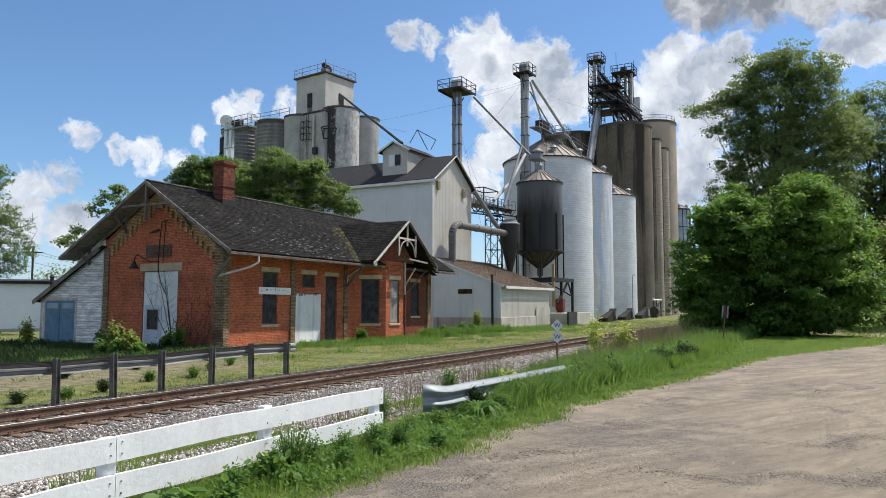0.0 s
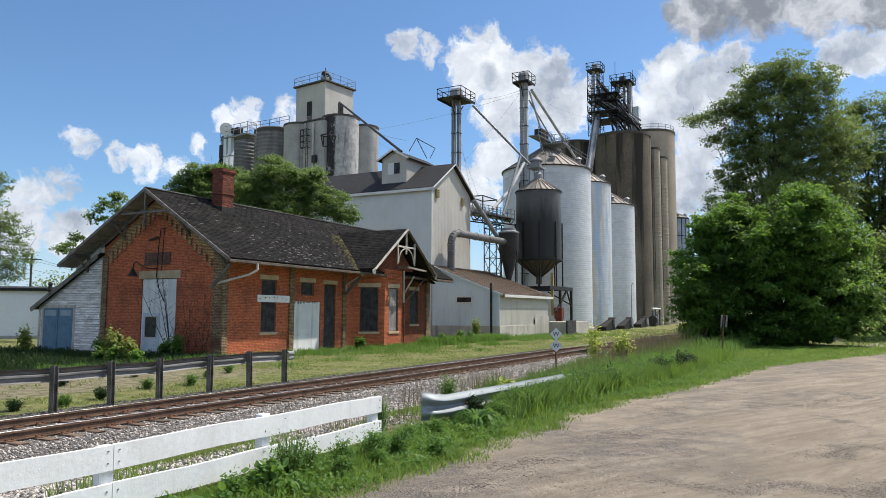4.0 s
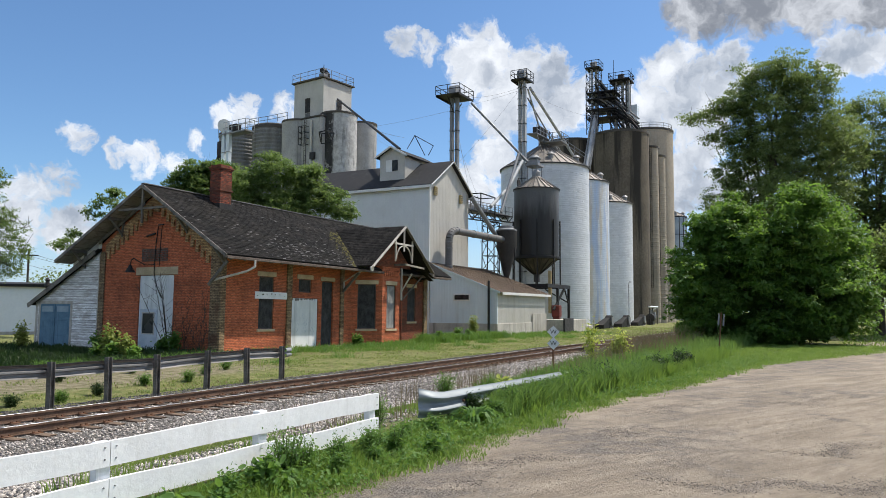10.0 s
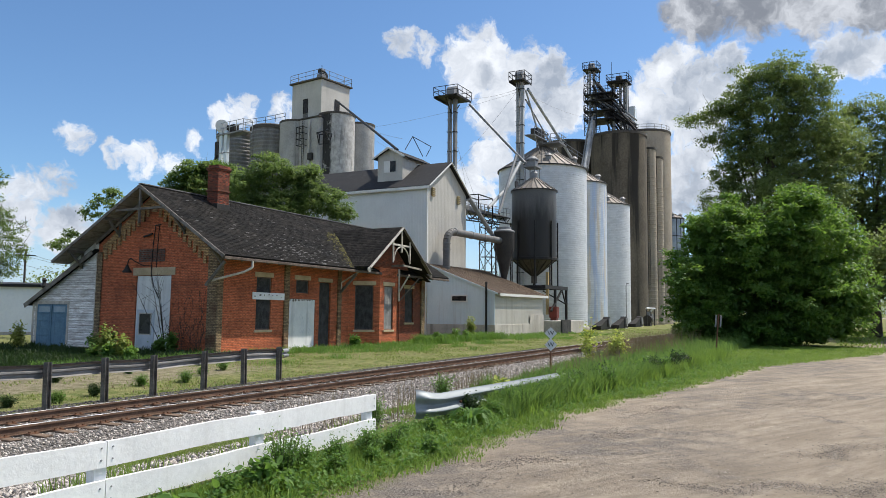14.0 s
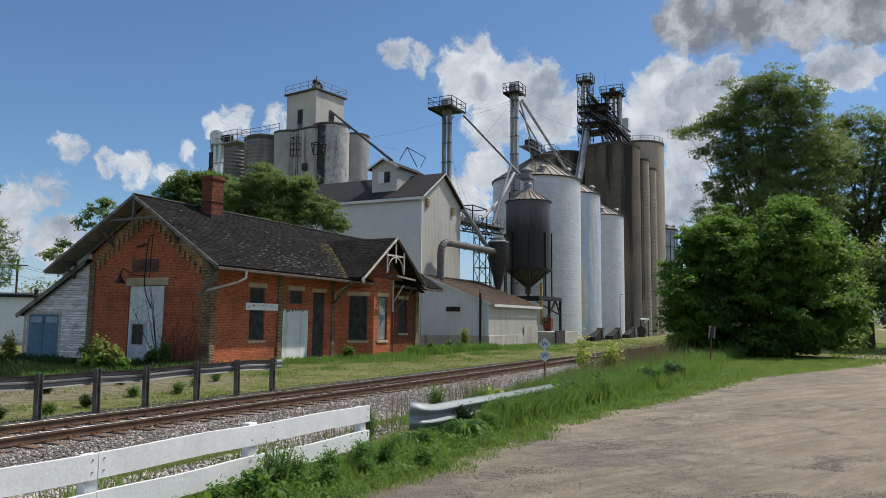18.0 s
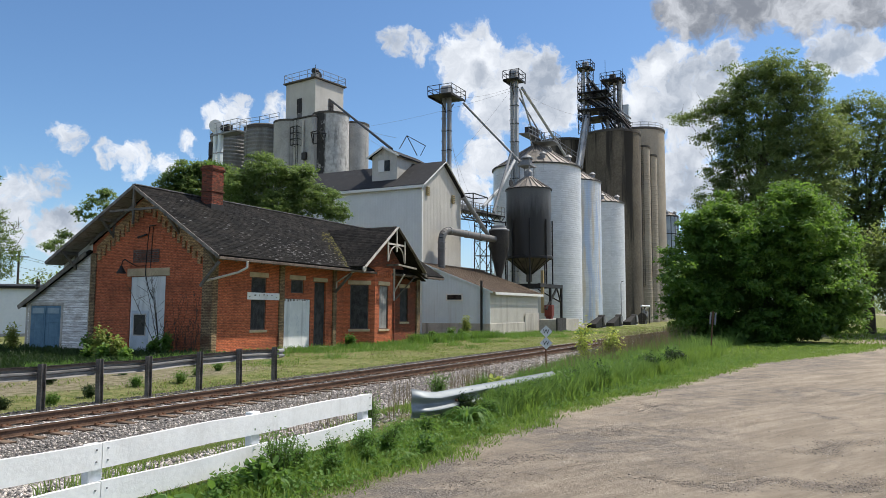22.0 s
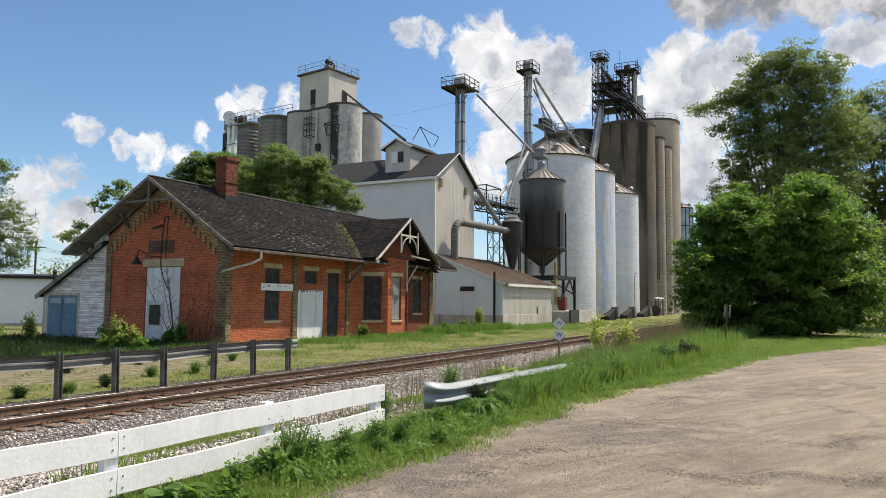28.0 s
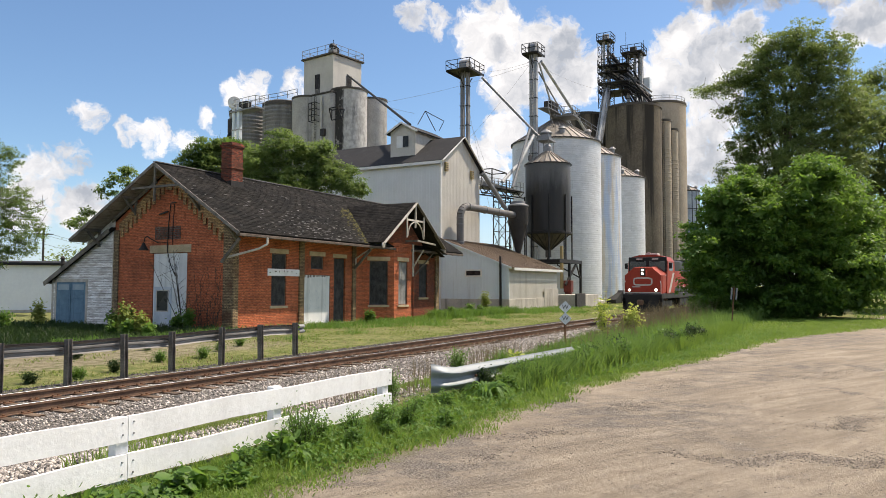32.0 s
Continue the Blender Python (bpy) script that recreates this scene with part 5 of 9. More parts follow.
        part("rafter_tail", Form().beam((x, EY + 0.06, EZ - 0.22), (x, 0.1, EZ - 0.22 + sl * 1.55), 0.10, 0.14), GREY_WOOD, rf)
    for yy, zz in ((EY, EZ), (BY, BZ)):
        a, b = Vector((XA - 0.03, yy, zz - 0.10)), Vector((XA - 0.03, RY, RZ - 0.10))
        part("barge_board", Form().beam(a, b, 0.17, 0.06, (1, 0, 0)), BARGE_WOOD, dp, "weathered brown-grey barge board")
        for t in (0.18, 0.62):
            p = a.lerp(b, t)
            part("purlin", Form().beam((XA + .05, p.y, p.z - 0.12), (0.0, p.y, p.z - 0.12), 0.16, 0.18), GREY_WOOD, dp)
            part("knee_brace", Form().beam((-0.06, p.y, p.z - 1.0), (XA + .25, p.y, p.z - 0.22), 0.12, 0.12).beam((-0.06, p.y, p.z - 1.1), (-0.06, p.y, p.z - .2), 0.12), GREY_WOOD, dp, "weathered timber knee brace")
    # soffit boards of the gable overhang
    for yy, zz in ((EY, EZ), (BY, BZ)):
        nr = nf if yy < 0 else nb
        pts = [(XA, yy, zz - .16), (0, yy, zz - .16), (0, RY, RZ - .16), (XA, RY, RZ - .16)]
        sf = part("soffit", Form().slab(pts if yy < 0 else pts[::-1], 0.02, nr), SOFFIT, dp, "pale weathered soffit boards")
        for k in range(1, 9):
            p0 = Vector((XA + .02, yy, zz - .185)).lerp(Vector((XA + .02, RY, RZ - .185)), k / 9)
            part("soffit_batten", Form().beam(p0, p0 + Vector((abs(XA) - .04, 0, 0)), .05, .02), GREY_WOOD, sf)
    tr = part("gable_truss", Form().beam((XA + .05, RY, RZ - .15), (XA + .05, RY, RZ - 2.15), 0.10), GREY_WOOD, dp, "weathered king-post gable truss")
    part("collar", Form().beam((XA + .05, RY - 1.9, RZ - 1.36), (XA + .05, RY + 1.9, RZ - 1.36), 0.09, 0.12), GREY_WOOD, tr)
    # corner knee braces under the front eave
    for x in (-0.9, 10.75):
        f = Form().beam((x, -0.1, 3.55), (x, EY + .15, EZ - .35), 0.12, 0.14)
        part("knee_brace", f, GREY_WOOD, dp, "weathered timber knee brace")
    part("downspout", Form().pipe([(0.9, EY - .05, EZ - .2), (0.9, EY - .05, EZ - .55), (0.55, EY + .2, EZ - .8), (-0.9, -0.25, 3.75)], 0.06, 8), WHITE_TRIM, dp, "pale loose downspout", soft=True)
    part("downspout", Form().pipe([(10.9, EY + .05, EZ - .2), (10.8, -0.9, EZ - .5), (10.75, -0.2, 4.2), (10.75, -0.2, 3.7)], 0.05, 8), WHITE_TRIM, dp, "pale broken downspout", soft=True)
    # chimney with weeds on top
    cx0, cx1, cy0, cy1 = 3.35, 4.3, RY - 1.3, RY - .45
    ch = part("chimney", Form().box(cx0, cx1, cy0, cy1, 7.4, 10.95, 0.02), CHIMNEY_BRICK, dp, "dark red brick chimney with weeds growing on top")
    for z, o in ((10.62, .04), (10.72, .08), (9.35, .05)):
        part("brick_band", Form().box(cx0 - o, cx1 + o, cy0 - o, cy1 + o, z, z + .1, 0.008), CHIMNEY_BRICK, ch)
    part("flashing", Form().box(cx0 - .06, cx1 + .06, cy0 - .06, cy1 + .06, 7.5, 8.62, 0.01), DARK_STEEL, ch, "dark tar flashing")
    f = Form()
    for k in range(160):
        x, y = rng.uniform(3.4, 4.25), rng.uniform(RY - 1.25, RY - .5)
        h, a = rng.uniform(.1, .4), rng.uniform(0, 6.28)
        dx, dy = .05 * math.cos(a), .05 * math.sin(a)
        f.add([(x - dx, y - dy, 10.93), (x + dx, y + dy, 10.93), (x + dy * 3, y + dx * 3, 10.93 + h)], [(0, 1, 2)])
    tagged(part("chimney_growth", f, WEED, ch), kind="stuff")
    # lean-to
    LY = 15.25
    lt = part("lean_to", Form().box(0.02, 6.0, LY - .12, LY, -0.5, 2.85).box(5.9, 6.0, D + .01, LY, -0.5, 4.5), PEEL_WHITE, dp, "white clapboard lean-to with peeling paint")
    zr = lambda y: 5.75 - (y - D) * (5.75 - 2.80) / (LY - D)
    k = 0
    z = -0.35
    while z < 5.6:
        y1 = min(LY, D + (5.70 - z) * (LY - D) / (5.70 - 2.80))
        for a, b in ([(D + .02, 11.85), (14.95, LY)] if z < 2.55 else [(D + .02, y1)]):
            b = min(b, y1)
            if b - a > 0.15:
                dz = rng.uniform(-.012, .012)
                f = Form().add([(0.02, a, z), (0.02, b, z), (-0.034, b, z), (-0.034, a, z), (0.0, a, z + .125 + dz), (0.0, b, z + .125), (-0.012, b, z + .125), (-0.012, a, z + .125 + dz)],
                               [(0, 1, 2, 3), (3, 2, 6, 7), (4, 7, 6, 5), (0, 4, 5, 1), (0, 3, 7, 4), (1, 5, 6, 2)])
                part("clapboard", f, CLAPBOARD, lt)
        z += 0.14
    part("upper_siding", Form().slab([(-.012, D + .02, 5.3), (-.012, 12.0, 4.35), (-.012, 12.0, 4.95), (-.012, D + .02, 6.36)], .03, (-1, 0, 0)), PEEL_WHITE, lt, "white boards between lean-to and soffit")
    part("frieze_board", Form().beam((-.16, D + .1, 6.12), (-.16, RY + .9, 8.28), .2, .05, (1, 0, 0)), BARGE_WOOD, lt, "pale frieze board under the soffit")
    part("back_sheathing", Form().slab([(0.03, D, -0.4), (0.03, LY, -0.4), (0.03, LY, 2.7), (0.03, D, 5.6)], 0.06, (-1, 0, 0)), GREY_WOOD, lt)
    pts = [(-0.28, LY + .45, zr(LY + .45)), (-0.28, D, 5.78), (6.1, D, 5.78), (6.1, LY + .45, zr(LY + .45))]
    part("lean_to_roof", Form().slab(pts, 0.13, (0, 0.5, 1)), SHINGLE, lt)
    part("lean_to_fascia", Form().beam((-0.31, LY + .47, zr(LY + .47) - .12), (-0.31, D + .2, 5.58), 0.26, 0.05, (1, 0, 0)), BARGE_WOOD, lt, "grey weathered rake board")
    part("eave_light", Form().lathe([(.10, zr(LY - 1.2) + .1), (.16, zr(LY - 1.2) + .25), (.10, zr(LY - 1.2) + .5), (.16, zr(LY - 1.2) + .6), (.05, zr(LY - 1.2) + .75)], (-.2, LY - 1.2), 12), DARK_STEEL, lt, "dark cowl vent on the rake")
    for y in (D + .05, 11.9, 14.9, LY - .05):
        part("corner_board", Form().box(-0.05, 0.02, y - .09, y + .09, -0.4, 5.5 if y < 10 else 2.75, 0.006), WHITE_TRIM, lt)
    part("head_board", Form().box(-0.05, 0.02, 11.8, 15.0, 2.56, 2.74, 0.006), WHITE_TRIM, lt)
    for a, b in ((12.0, 13.37), (13.43, 14.8)):
        dr = part("barn_door", Form().box(-0.035, 0.02, a, b, -0.3, 2.54, 0.006), BLUE_DOOR, lt, "faded blue panelled door leaf")
        for r in range(6):
            z0 = -0.2 + r * 0.45
            part("door_panel", Form().box(-0.048, -0.036, a + .14, b - .14, z0 + .03, z0 + .37, 0.010), BLUE_DOOR if r < 5 else BLUE_PALE, dr, "faded panel with peeling paint" if r == 5 else "")
            part("door_rail", Form().box(-0.062, -0.036, a + .02, b - .02, z0 - .05, z0 + .025, 0.008), BLUE_DOOR, dr)


SHINGLE_PIECE = mat("loose_old_shingle", (0.007, 0.0066, 0.0062), (0.026, 0.0235, 0.021), 1.0, s1=0.8, s2=9, bump=0.6, depth=0.02, rand=0.5, spec=0.15)
BARGE_WOOD = mat("brown_grey_barge_wood", (0.10, 0.090, 0.077), (0.27, 0.245, 0.215), 0.9, s1=2.5, s2=18)
SOFFIT = mat("pale_grey_soffit_board", (0.24, 0.215, 0.18), (0.40, 0.37, 0.32), 0.9, s1=1.4, s2=14, streak=((0.10, 0.085, 0.07), 0.5, 3.0))
SCRIBBLE = mat("faint_spray_paint", (0.42, 0.47, 0.53), (0.56, 0.60, 0.65), 0.7)
WINDOW_GREY = mat("grey_peeling_board", (0.17, 0.17, 0.17), (0.33, 0.33, 0.32), 0.8, s1=2.0, s2=9, streak=((0.08, 0.07, 0.07), 0.4, 4.0))
BLUE_GREY = mat("pale_blue_door_paint", (0.46, 0.51, 0.57), (0.60, 0.64, 0.69), 0.75, s1=2, s2=14)
BLUE_PALE = mat("faded_blue_paint", (0.24, 0.33, 0.40), (0.34, 0.42, 0.47), 0.8, s1=2, s2=14)
MOSS = mat("roof_moss", (0.055, 0.055, 0.015), (0.13, 0.11, 0.025), 0.95, s1=3, s2=20)
depot()


# ---- grain mill ----
def ribbed_wall(a, b, z0, z1, nrm, step=0.3, top=None):
    """A sheet wall from a to b (x, y) with upright ribs standing out by nrm; top(t) gives its upper edge."""
    f = Form()
    a, b, nrm = Vector((*a, 0)), Vector((*b, 0)), Vector((*nrm, 0))
    n = max(1, int((b - a).length / step))
    top = top or (lambda t: z1)
    cols = [i / n for i in range(n + 1)]
    for t0, t1 in zip(cols, cols[1:]):
        p, q = a.lerp(b, t0), a.lerp(b, t1)
        m1, m2 = p.lerp(q, 0.78), p.lerp(q, 0.92)
        prof = [p, p.lerp(q, 0.72), m1 + nrm * 0.009, m2 + nrm * 0.009, q]
        ts = [t0, t0 + (t1 - t0) * .72, t0 + (t1 - t0) * .78, t0 + (t1 - t0) * .92, t1]
        vs = [(v.x, v.y, z0) for v in prof] + [(v.x, v.y, top(t)) for v, t in zip(prof, ts)]
        f.add(vs, [(i, i + 1, i + 6, i + 5) for i in range(4)])
    return f.weld()


def rail_frame(f, pts, z, h=1.05, r=0.025, gap=1.5, closed=False, mid=True):
    """Hand rails along points (x, y) over the level z."""
    pts = list(pts) + ([pts[0]] if closed else [])
    for a, b in zip(pts, pts[1:]):
        va, vb = Vector((a[0], a[1], a[2] if len(a) > 2 else z)), Vector((b[0], b[1], b[2] if len(b) > 2 else z))
        for dz in ((h, h * .5) if mid else (h,)):
            f.beam(va + Vector((0, 0, dz)), vb + Vector((0, 0, dz)), 2 * r)
        n = max(1, round((vb - va).length / gap))
        for i in range(n + 1):
            p = va.lerp(vb, i / n)
            f.beam(p, p + Vector((0, 0, h)), 2 * r)
    return f


def elevator():
    X0, X1, Y0, Y1, H, RX, RZ = 61.6, 70.1, 34.4, 50.5, 14.55, 65.85, 17.35
    el = thing("wooden_elevator", "tall pale ribbed-steel grain elevator with dark gabled roof", "grain elevator")
    part("track_wall", ribbed_wall((X0, Y0), (X1, Y0), 0, H, (0, -1), 0.30, lambda t: H + (RZ - H) * (1 - abs(2 * t - 1))), RIB_CREAM, el, "cream ribbed steel gable wall")
    part("side_wall", ribbed_wall((X0, Y1), (X0, Y0), 0, H, (-1, 0), 0.30), RIB_WHITE, el, "pale grey ribbed steel wall")
    part("back_wall", ribbed_wall((X1, Y1), (X0, Y1), 0, H, (0, 1), 0.6, lambda t: H + (RZ - H) * (1 - abs(2 * t - 1))), RIB_CREAM, el)
    part("far_wall", ribbed_wall((X1, Y0), (X1, Y1), 0, H, (1, 0), 0.6), RIB_CREAM, el)
    o = 0.38
    sl = (RZ - H) / (RX - X0)
    for s, x in ((-1, X0 - o), (1, X1 + o)):
        z = H - o * sl + 0.1
        pts = [(x, Y0 - o, z), (RX, Y0 - o, RZ + .1), (RX, Y1 + o, RZ + .1), (x, Y1 + o, z)]
        r = part("roof", Form().slab(pts if s < 0 else pts[::-1], 0.14, (s * sl, 0, 1)), DARK_ROOF, el, "dark asphalt roof slope")
        part("rake_trim", Form().beam((x, Y0 - o - .03, z - .10), (RX, Y0 - o - .03, RZ), 0.05, 0.22, (0, 1, 0)), WHITE_STEEL, r, "white rake trim")
        part("eave_trim", Form().box(x - .04, x + .04, Y0 - o, Y1 + o, z - .34, z - .06), WHITE_STEEL, r, "white eave trim")
    part("corner_trim", Form().box(X0 - .05, X0 + .12, Y0 - .05, Y0 + .10, 0, H), WHITE_STEEL, el)
    for x, z in ((62.6, 13.9), (68.1, 13.8)):
        w = part("wall_vent", Form().box(x - .24, x + .24, Y0 - .22, Y0 - .012, z - .42, z + .42, 0.02), TAN_PIPE, el, "small tan louvred vent box")
        for k in range(4):
            part("louvre", Form().beam((x - .2, Y0 - .235, z - .28 + k * .19), (x + .2, Y0 - .235, z - .28 + k * .19), .03, .05), BROWN_TRIM, w)
    # cupola across the ridge
    CX0, CX1, CY0, CY1 = 62.7, 69.0, 37.9, 40.85
    cm = (CY0 + CY1) / 2
    zb, ze, zr = 15.2, 17.95, 18.75
    cu = part("cupola", ribbed_wall((CX0, CY1), (CX0, CY0), zb, ze, (-1, 0), 0.28, lambda t: ze + (zr - ze) * (1 - abs(2 * t - 1))), RIB_CREAM, el, "pale gabled roof cupola")
    part("cupola_side", ribbed_wall((CX0, CY0), (CX1, CY0), zb, ze, (0, -1), 0.28), RIB_CREAM, cu)
    part("cupola_side", ribbed_wall((CX1, CY1), (CX0, CY1), zb, ze, (0, 1), 0.28), RIB_CREAM, cu)
    for s, y in ((-1, CY0 - .45), (1, CY1 + .45)):
        z = ze - .45 * (zr - ze) / (cm - CY0) + .06
        pts = [(CX0 - .35, y, z), (CX1 + .3, y, z), (CX1 + .3, cm, zr + .06), (CX0 - .35, cm, zr + .06)]
        r = part("cupola_roof", Form().slab(pts if s < 0 else pts[::-1], 0.1, (0, s * .5, 1)), DARK_ROOF, cu)
        part("rake_trim", Form().beam((CX0 - .38, y, z - .08), (CX0 - .38, cm, zr), 0.18, 0.05, (1, 0, 0)), WHITE_STEEL, r)
    w = part("cupola_window", Form().box(CX0 - .05, CX0 - .032, 38.70, 39.35, 16.3, 17.4), GLASS, cu, "dark open half of a cupola window")
    part("closed_panel", Form().box(CX0 - .06, CX0 - .032, 39.38, 40.1, 16.25, 17.45), WHITE_STEEL, w)
    f = Form()
    for a, b in (((64.5, 38.7, 18.9), (66.0, 38.7, 20.6)), ((66.0, 38.7, 20.6), (68.2, 38.7, 18.9)), ((66.0, 38.7, 20.6), (68.8, 38.0, 20.0)), ((68.8, 38.0, 20.0), (68.4, 38.4, 18.9))):
        f.beam(a, b, 0.06)
    part("spout_support", f, BLACK_STEEL, el)


elevator()


def shed():
    X0, X1, Y0, Y1, ZE, ZT = 61.6, 74.2, 27.3, 34.3, 4.15, 6.75
    sh = thing("loading_shed", "pale blue ribbed-steel shed with rusty brown lean-to roof", "shed")
    part("side_wall", ribbed_wall((X0, Y1), (X0, Y0), 1.1, ZE, (-1, 0), 0.28, lambda t: ZT + (ZE - ZT) * t), RIB_BLUE, sh, "pale blue ribbed steel wall")
    part("front_wall", ribbed_wall((X0, Y0), (X1, Y0), 1.1, ZE, (0, -1), 0.28), RIB_CREAM, sh, "cream ribbed steel wall")
    part("end_wall", ribbed_wall((X1, Y0), (X1, Y1), 0, ZE, (1, 0), 0.4, lambda t: ZE + (ZT - ZE) * t), RIB_CREAM, sh)
    part("foundation", Form().box(X0 - .08, X1, Y0 - .10, Y0 + .2, -.3, 1.1, 0.02).box(X0 - .08, X0 + .2, Y0 + .2, Y1, -.3, 1.1, 0.02), FOUNDATION, sh, "stained concrete foundation wall")
    part("foundation_step", Form().box(70.2, X1 + .02, Y0 - .13, Y0 - .104, -.3, 2.0, 0.01), FOUNDATION, sh)
    z0 = ZE - .15
    pts = [(X0 - .15, Y0 - .4, z0), (X1 + .5, Y0 - .4, z0), (X1 + .5, Y1, ZT + .08), (X0 - .15, Y1, ZT + .08)]
    r = part("roof", Form().slab(pts, 0.1, (0, -.37, 1)), BROWN_ROOF, sh, "rusty brown metal roof")
    for k in range(26):
        x = X0 + k * .5
        part("roof_rib", Form().beam((x, Y0 - .38, z0 + .02), (x, Y1, ZT + .10), 0.05, 0.04), BROWN_ROOF, r)
    part("fascia", Form().box(X0 + .3, X1 + .5, Y0 - .46, Y0 - .41, z0 - .26, z0 - .02), WHITE_STEEL, r, "white fascia board")
    part("rake_trim", Form().beam((X0 - .17, Y0 - .4, z0 - .08), (X0 - .17, Y1, ZT), 0.16, 0.04, (1, 0, 0)), RIB_BLUE, r)
    w = part("window", Form().box(X0 - .06, X0 - .035, 30.1, 31.6, 3.28, 3.72), GLASS, sh, "narrow dark window in a white frame")
    fr = Form().box(X0 - .10, X0 - .03, 29.98, 31.72, 3.72, 3.84).box(X0 - .10, X0 - .03, 29.98, 31.72, 3.16, 3.28).box(X0 - .10, X0 - .03, 29.98, 30.1, 3.28, 3.72).box(X0 - .10, X0 - .03, 31.6, 31.72, 3.28, 3.72)
    part("window_frame", fr, WHITE_STEEL, w)
    part("corner_pole", Form().rod((X0 - .25, 28.0, -.2), (X0 - .25, 28.0, 5.0), 0.11, n=10), BLACK_STEEL, sh, "black upright pole beside the shed wall")
    part("corner_trim", Form().box(X0 - .05, X0 + .06, Y0 - .05, Y0 + .06, 1.1, ZE), RIB_BLUE, sh)


shed()


def duct_and_cyclone():
    cy = thing("dust_cyclone", "dark grey cone-shaped dust cyclone with elbow duct", "cyclone", at=pose(74.6, 31.9, 0))
    part("drum", Form().lathe([(0.75, 11.35), (0.8, 11.25), (1.12, 11.05), (1.12, 9.3), (0.28, 5.9), (0.28, 5.2)], n=24), DARK_STEEL, cy, soft=True)
    part("drum_cap", Form().lathe([(1.16, 11.0), (1.16, 11.12), (0.78, 11.3), (0.75, 11.55), (0.45, 11.6)], n=24), GALV_DULL, cy, "grey conical cap", soft=True)
    for a in (20, 140, 260):
        x, y = 1.05 * math.cos(radians(a)), 1.05 * math.sin(radians(a))
        part("leg", Form().beam((x, y, 4.3), (x, y, 9.6), 0.09), BLACK_STEEL, cy)
    rise = [(-10.9, 1.45, 6.3), (-10.9, 1.45, 9.0)] + [(-10.9 + 1.1 * (1 - math.cos(t)), 1.45 - .15 * (1 - math.cos(t)), 9.0 + 1.15 * math.sin(t)) for t in np.linspace(.25, math.pi / 2, 6)]
    part("duct", Form().pipe(rise + [(-1.0, 0.1, 10.0)], 0.36, 16), DUCT_GREY, cy, "grey elbowed duct", soft=True)
    for z in (6.55, 8.3, 8.9):
        part("duct_band", Form().lathe([(0.36, z), (0.41, z), (0.41, z + .07), (0.36, z + .07)], (-10.9, 1.45), 16, caps=False), GALV_DULL, cy)
    for t in (.02, .36, .62):
        p = Vector(rise[-1]).lerp(Vector((-1.0, 0.1, 10.0)), t)
        d = (Vector((-1.0, 0.1, 10.0)) - Vector(rise[-1])).normalized()
        part("duct_band", Form().rod(p, p + d * .09, 0.41, n=16), GALV_DULL, cy)


DUCT_GREY = mat("dark_grey_duct", (0.10, 0.10, 0.10), (0.18, 0.175, 0.17), 0.6, 0.1, streak=((0.08, 0.06, 0.05), 0.4, 2.0))
duct_and_cyclone()


def lattice(f, cx, cy, w, z0, z1, step, r=0.05):
    for sx in (-1, 1):
        for sy in (-1, 1):
            f.beam((cx + sx * w / 2, cy + sy * w / 2, z0), (cx + sx * w / 2, cy + sy * w / 2, z1), 2 * r)
    z = z0
    k = 0
    while z < z1 - .01:
        zn = min(z + step, z1)
        for a, b in (((-1, -1), (1, -1)), ((1, -1), (1, 1)), ((1, 1), (-1, 1)), ((-1, 1), (-1, -1))):
            if k % 2:
                a, b = b, a
            f.beam((cx + a[0] * w / 2, cy + a[1] * w / 2, z), (cx + b[0] * w / 2, cy + b[1] * w / 2, zn), r * 1.3)
            f.beam((cx + a[0] * w / 2, cy + a[1] * w / 2, zn), (cx + b[0] * w / 2, cy + b[1] * w / 2, zn), r * 1.3)
        z, k = zn, k + 1
    return f


def cone_panels(parent, r0, r1, z, h, n):
    """A cone roof of n ribbed sheets, one mesh shared by all."""
    w = 2 * math.pi / n
    p = [(r0 * math.cos(a), r0 * math.sin(a), z) for a in (-w / 2, w / 2)] + [(r1 * math.cos(a), r1 * math.sin(a), z + h) for a in (w / 2, -w / 2)]
    f = Form().slab(p, 0.03, (h, 0, r0))
    f.beam(Vector(p[0]) + Vector((0, 0, .05)), Vector(p[3]) + Vector((0, 0, .05)), 0.09, 0.12)
    me = f.mesh("roof_panel")
    me.materials.append(CONE_ROOF)
    for i in range(n):
        part("roof_panel", me, CONE_ROOF, parent, at=pose(0, 0, 0, 0, 0, math.degrees(w * (i + .5))))


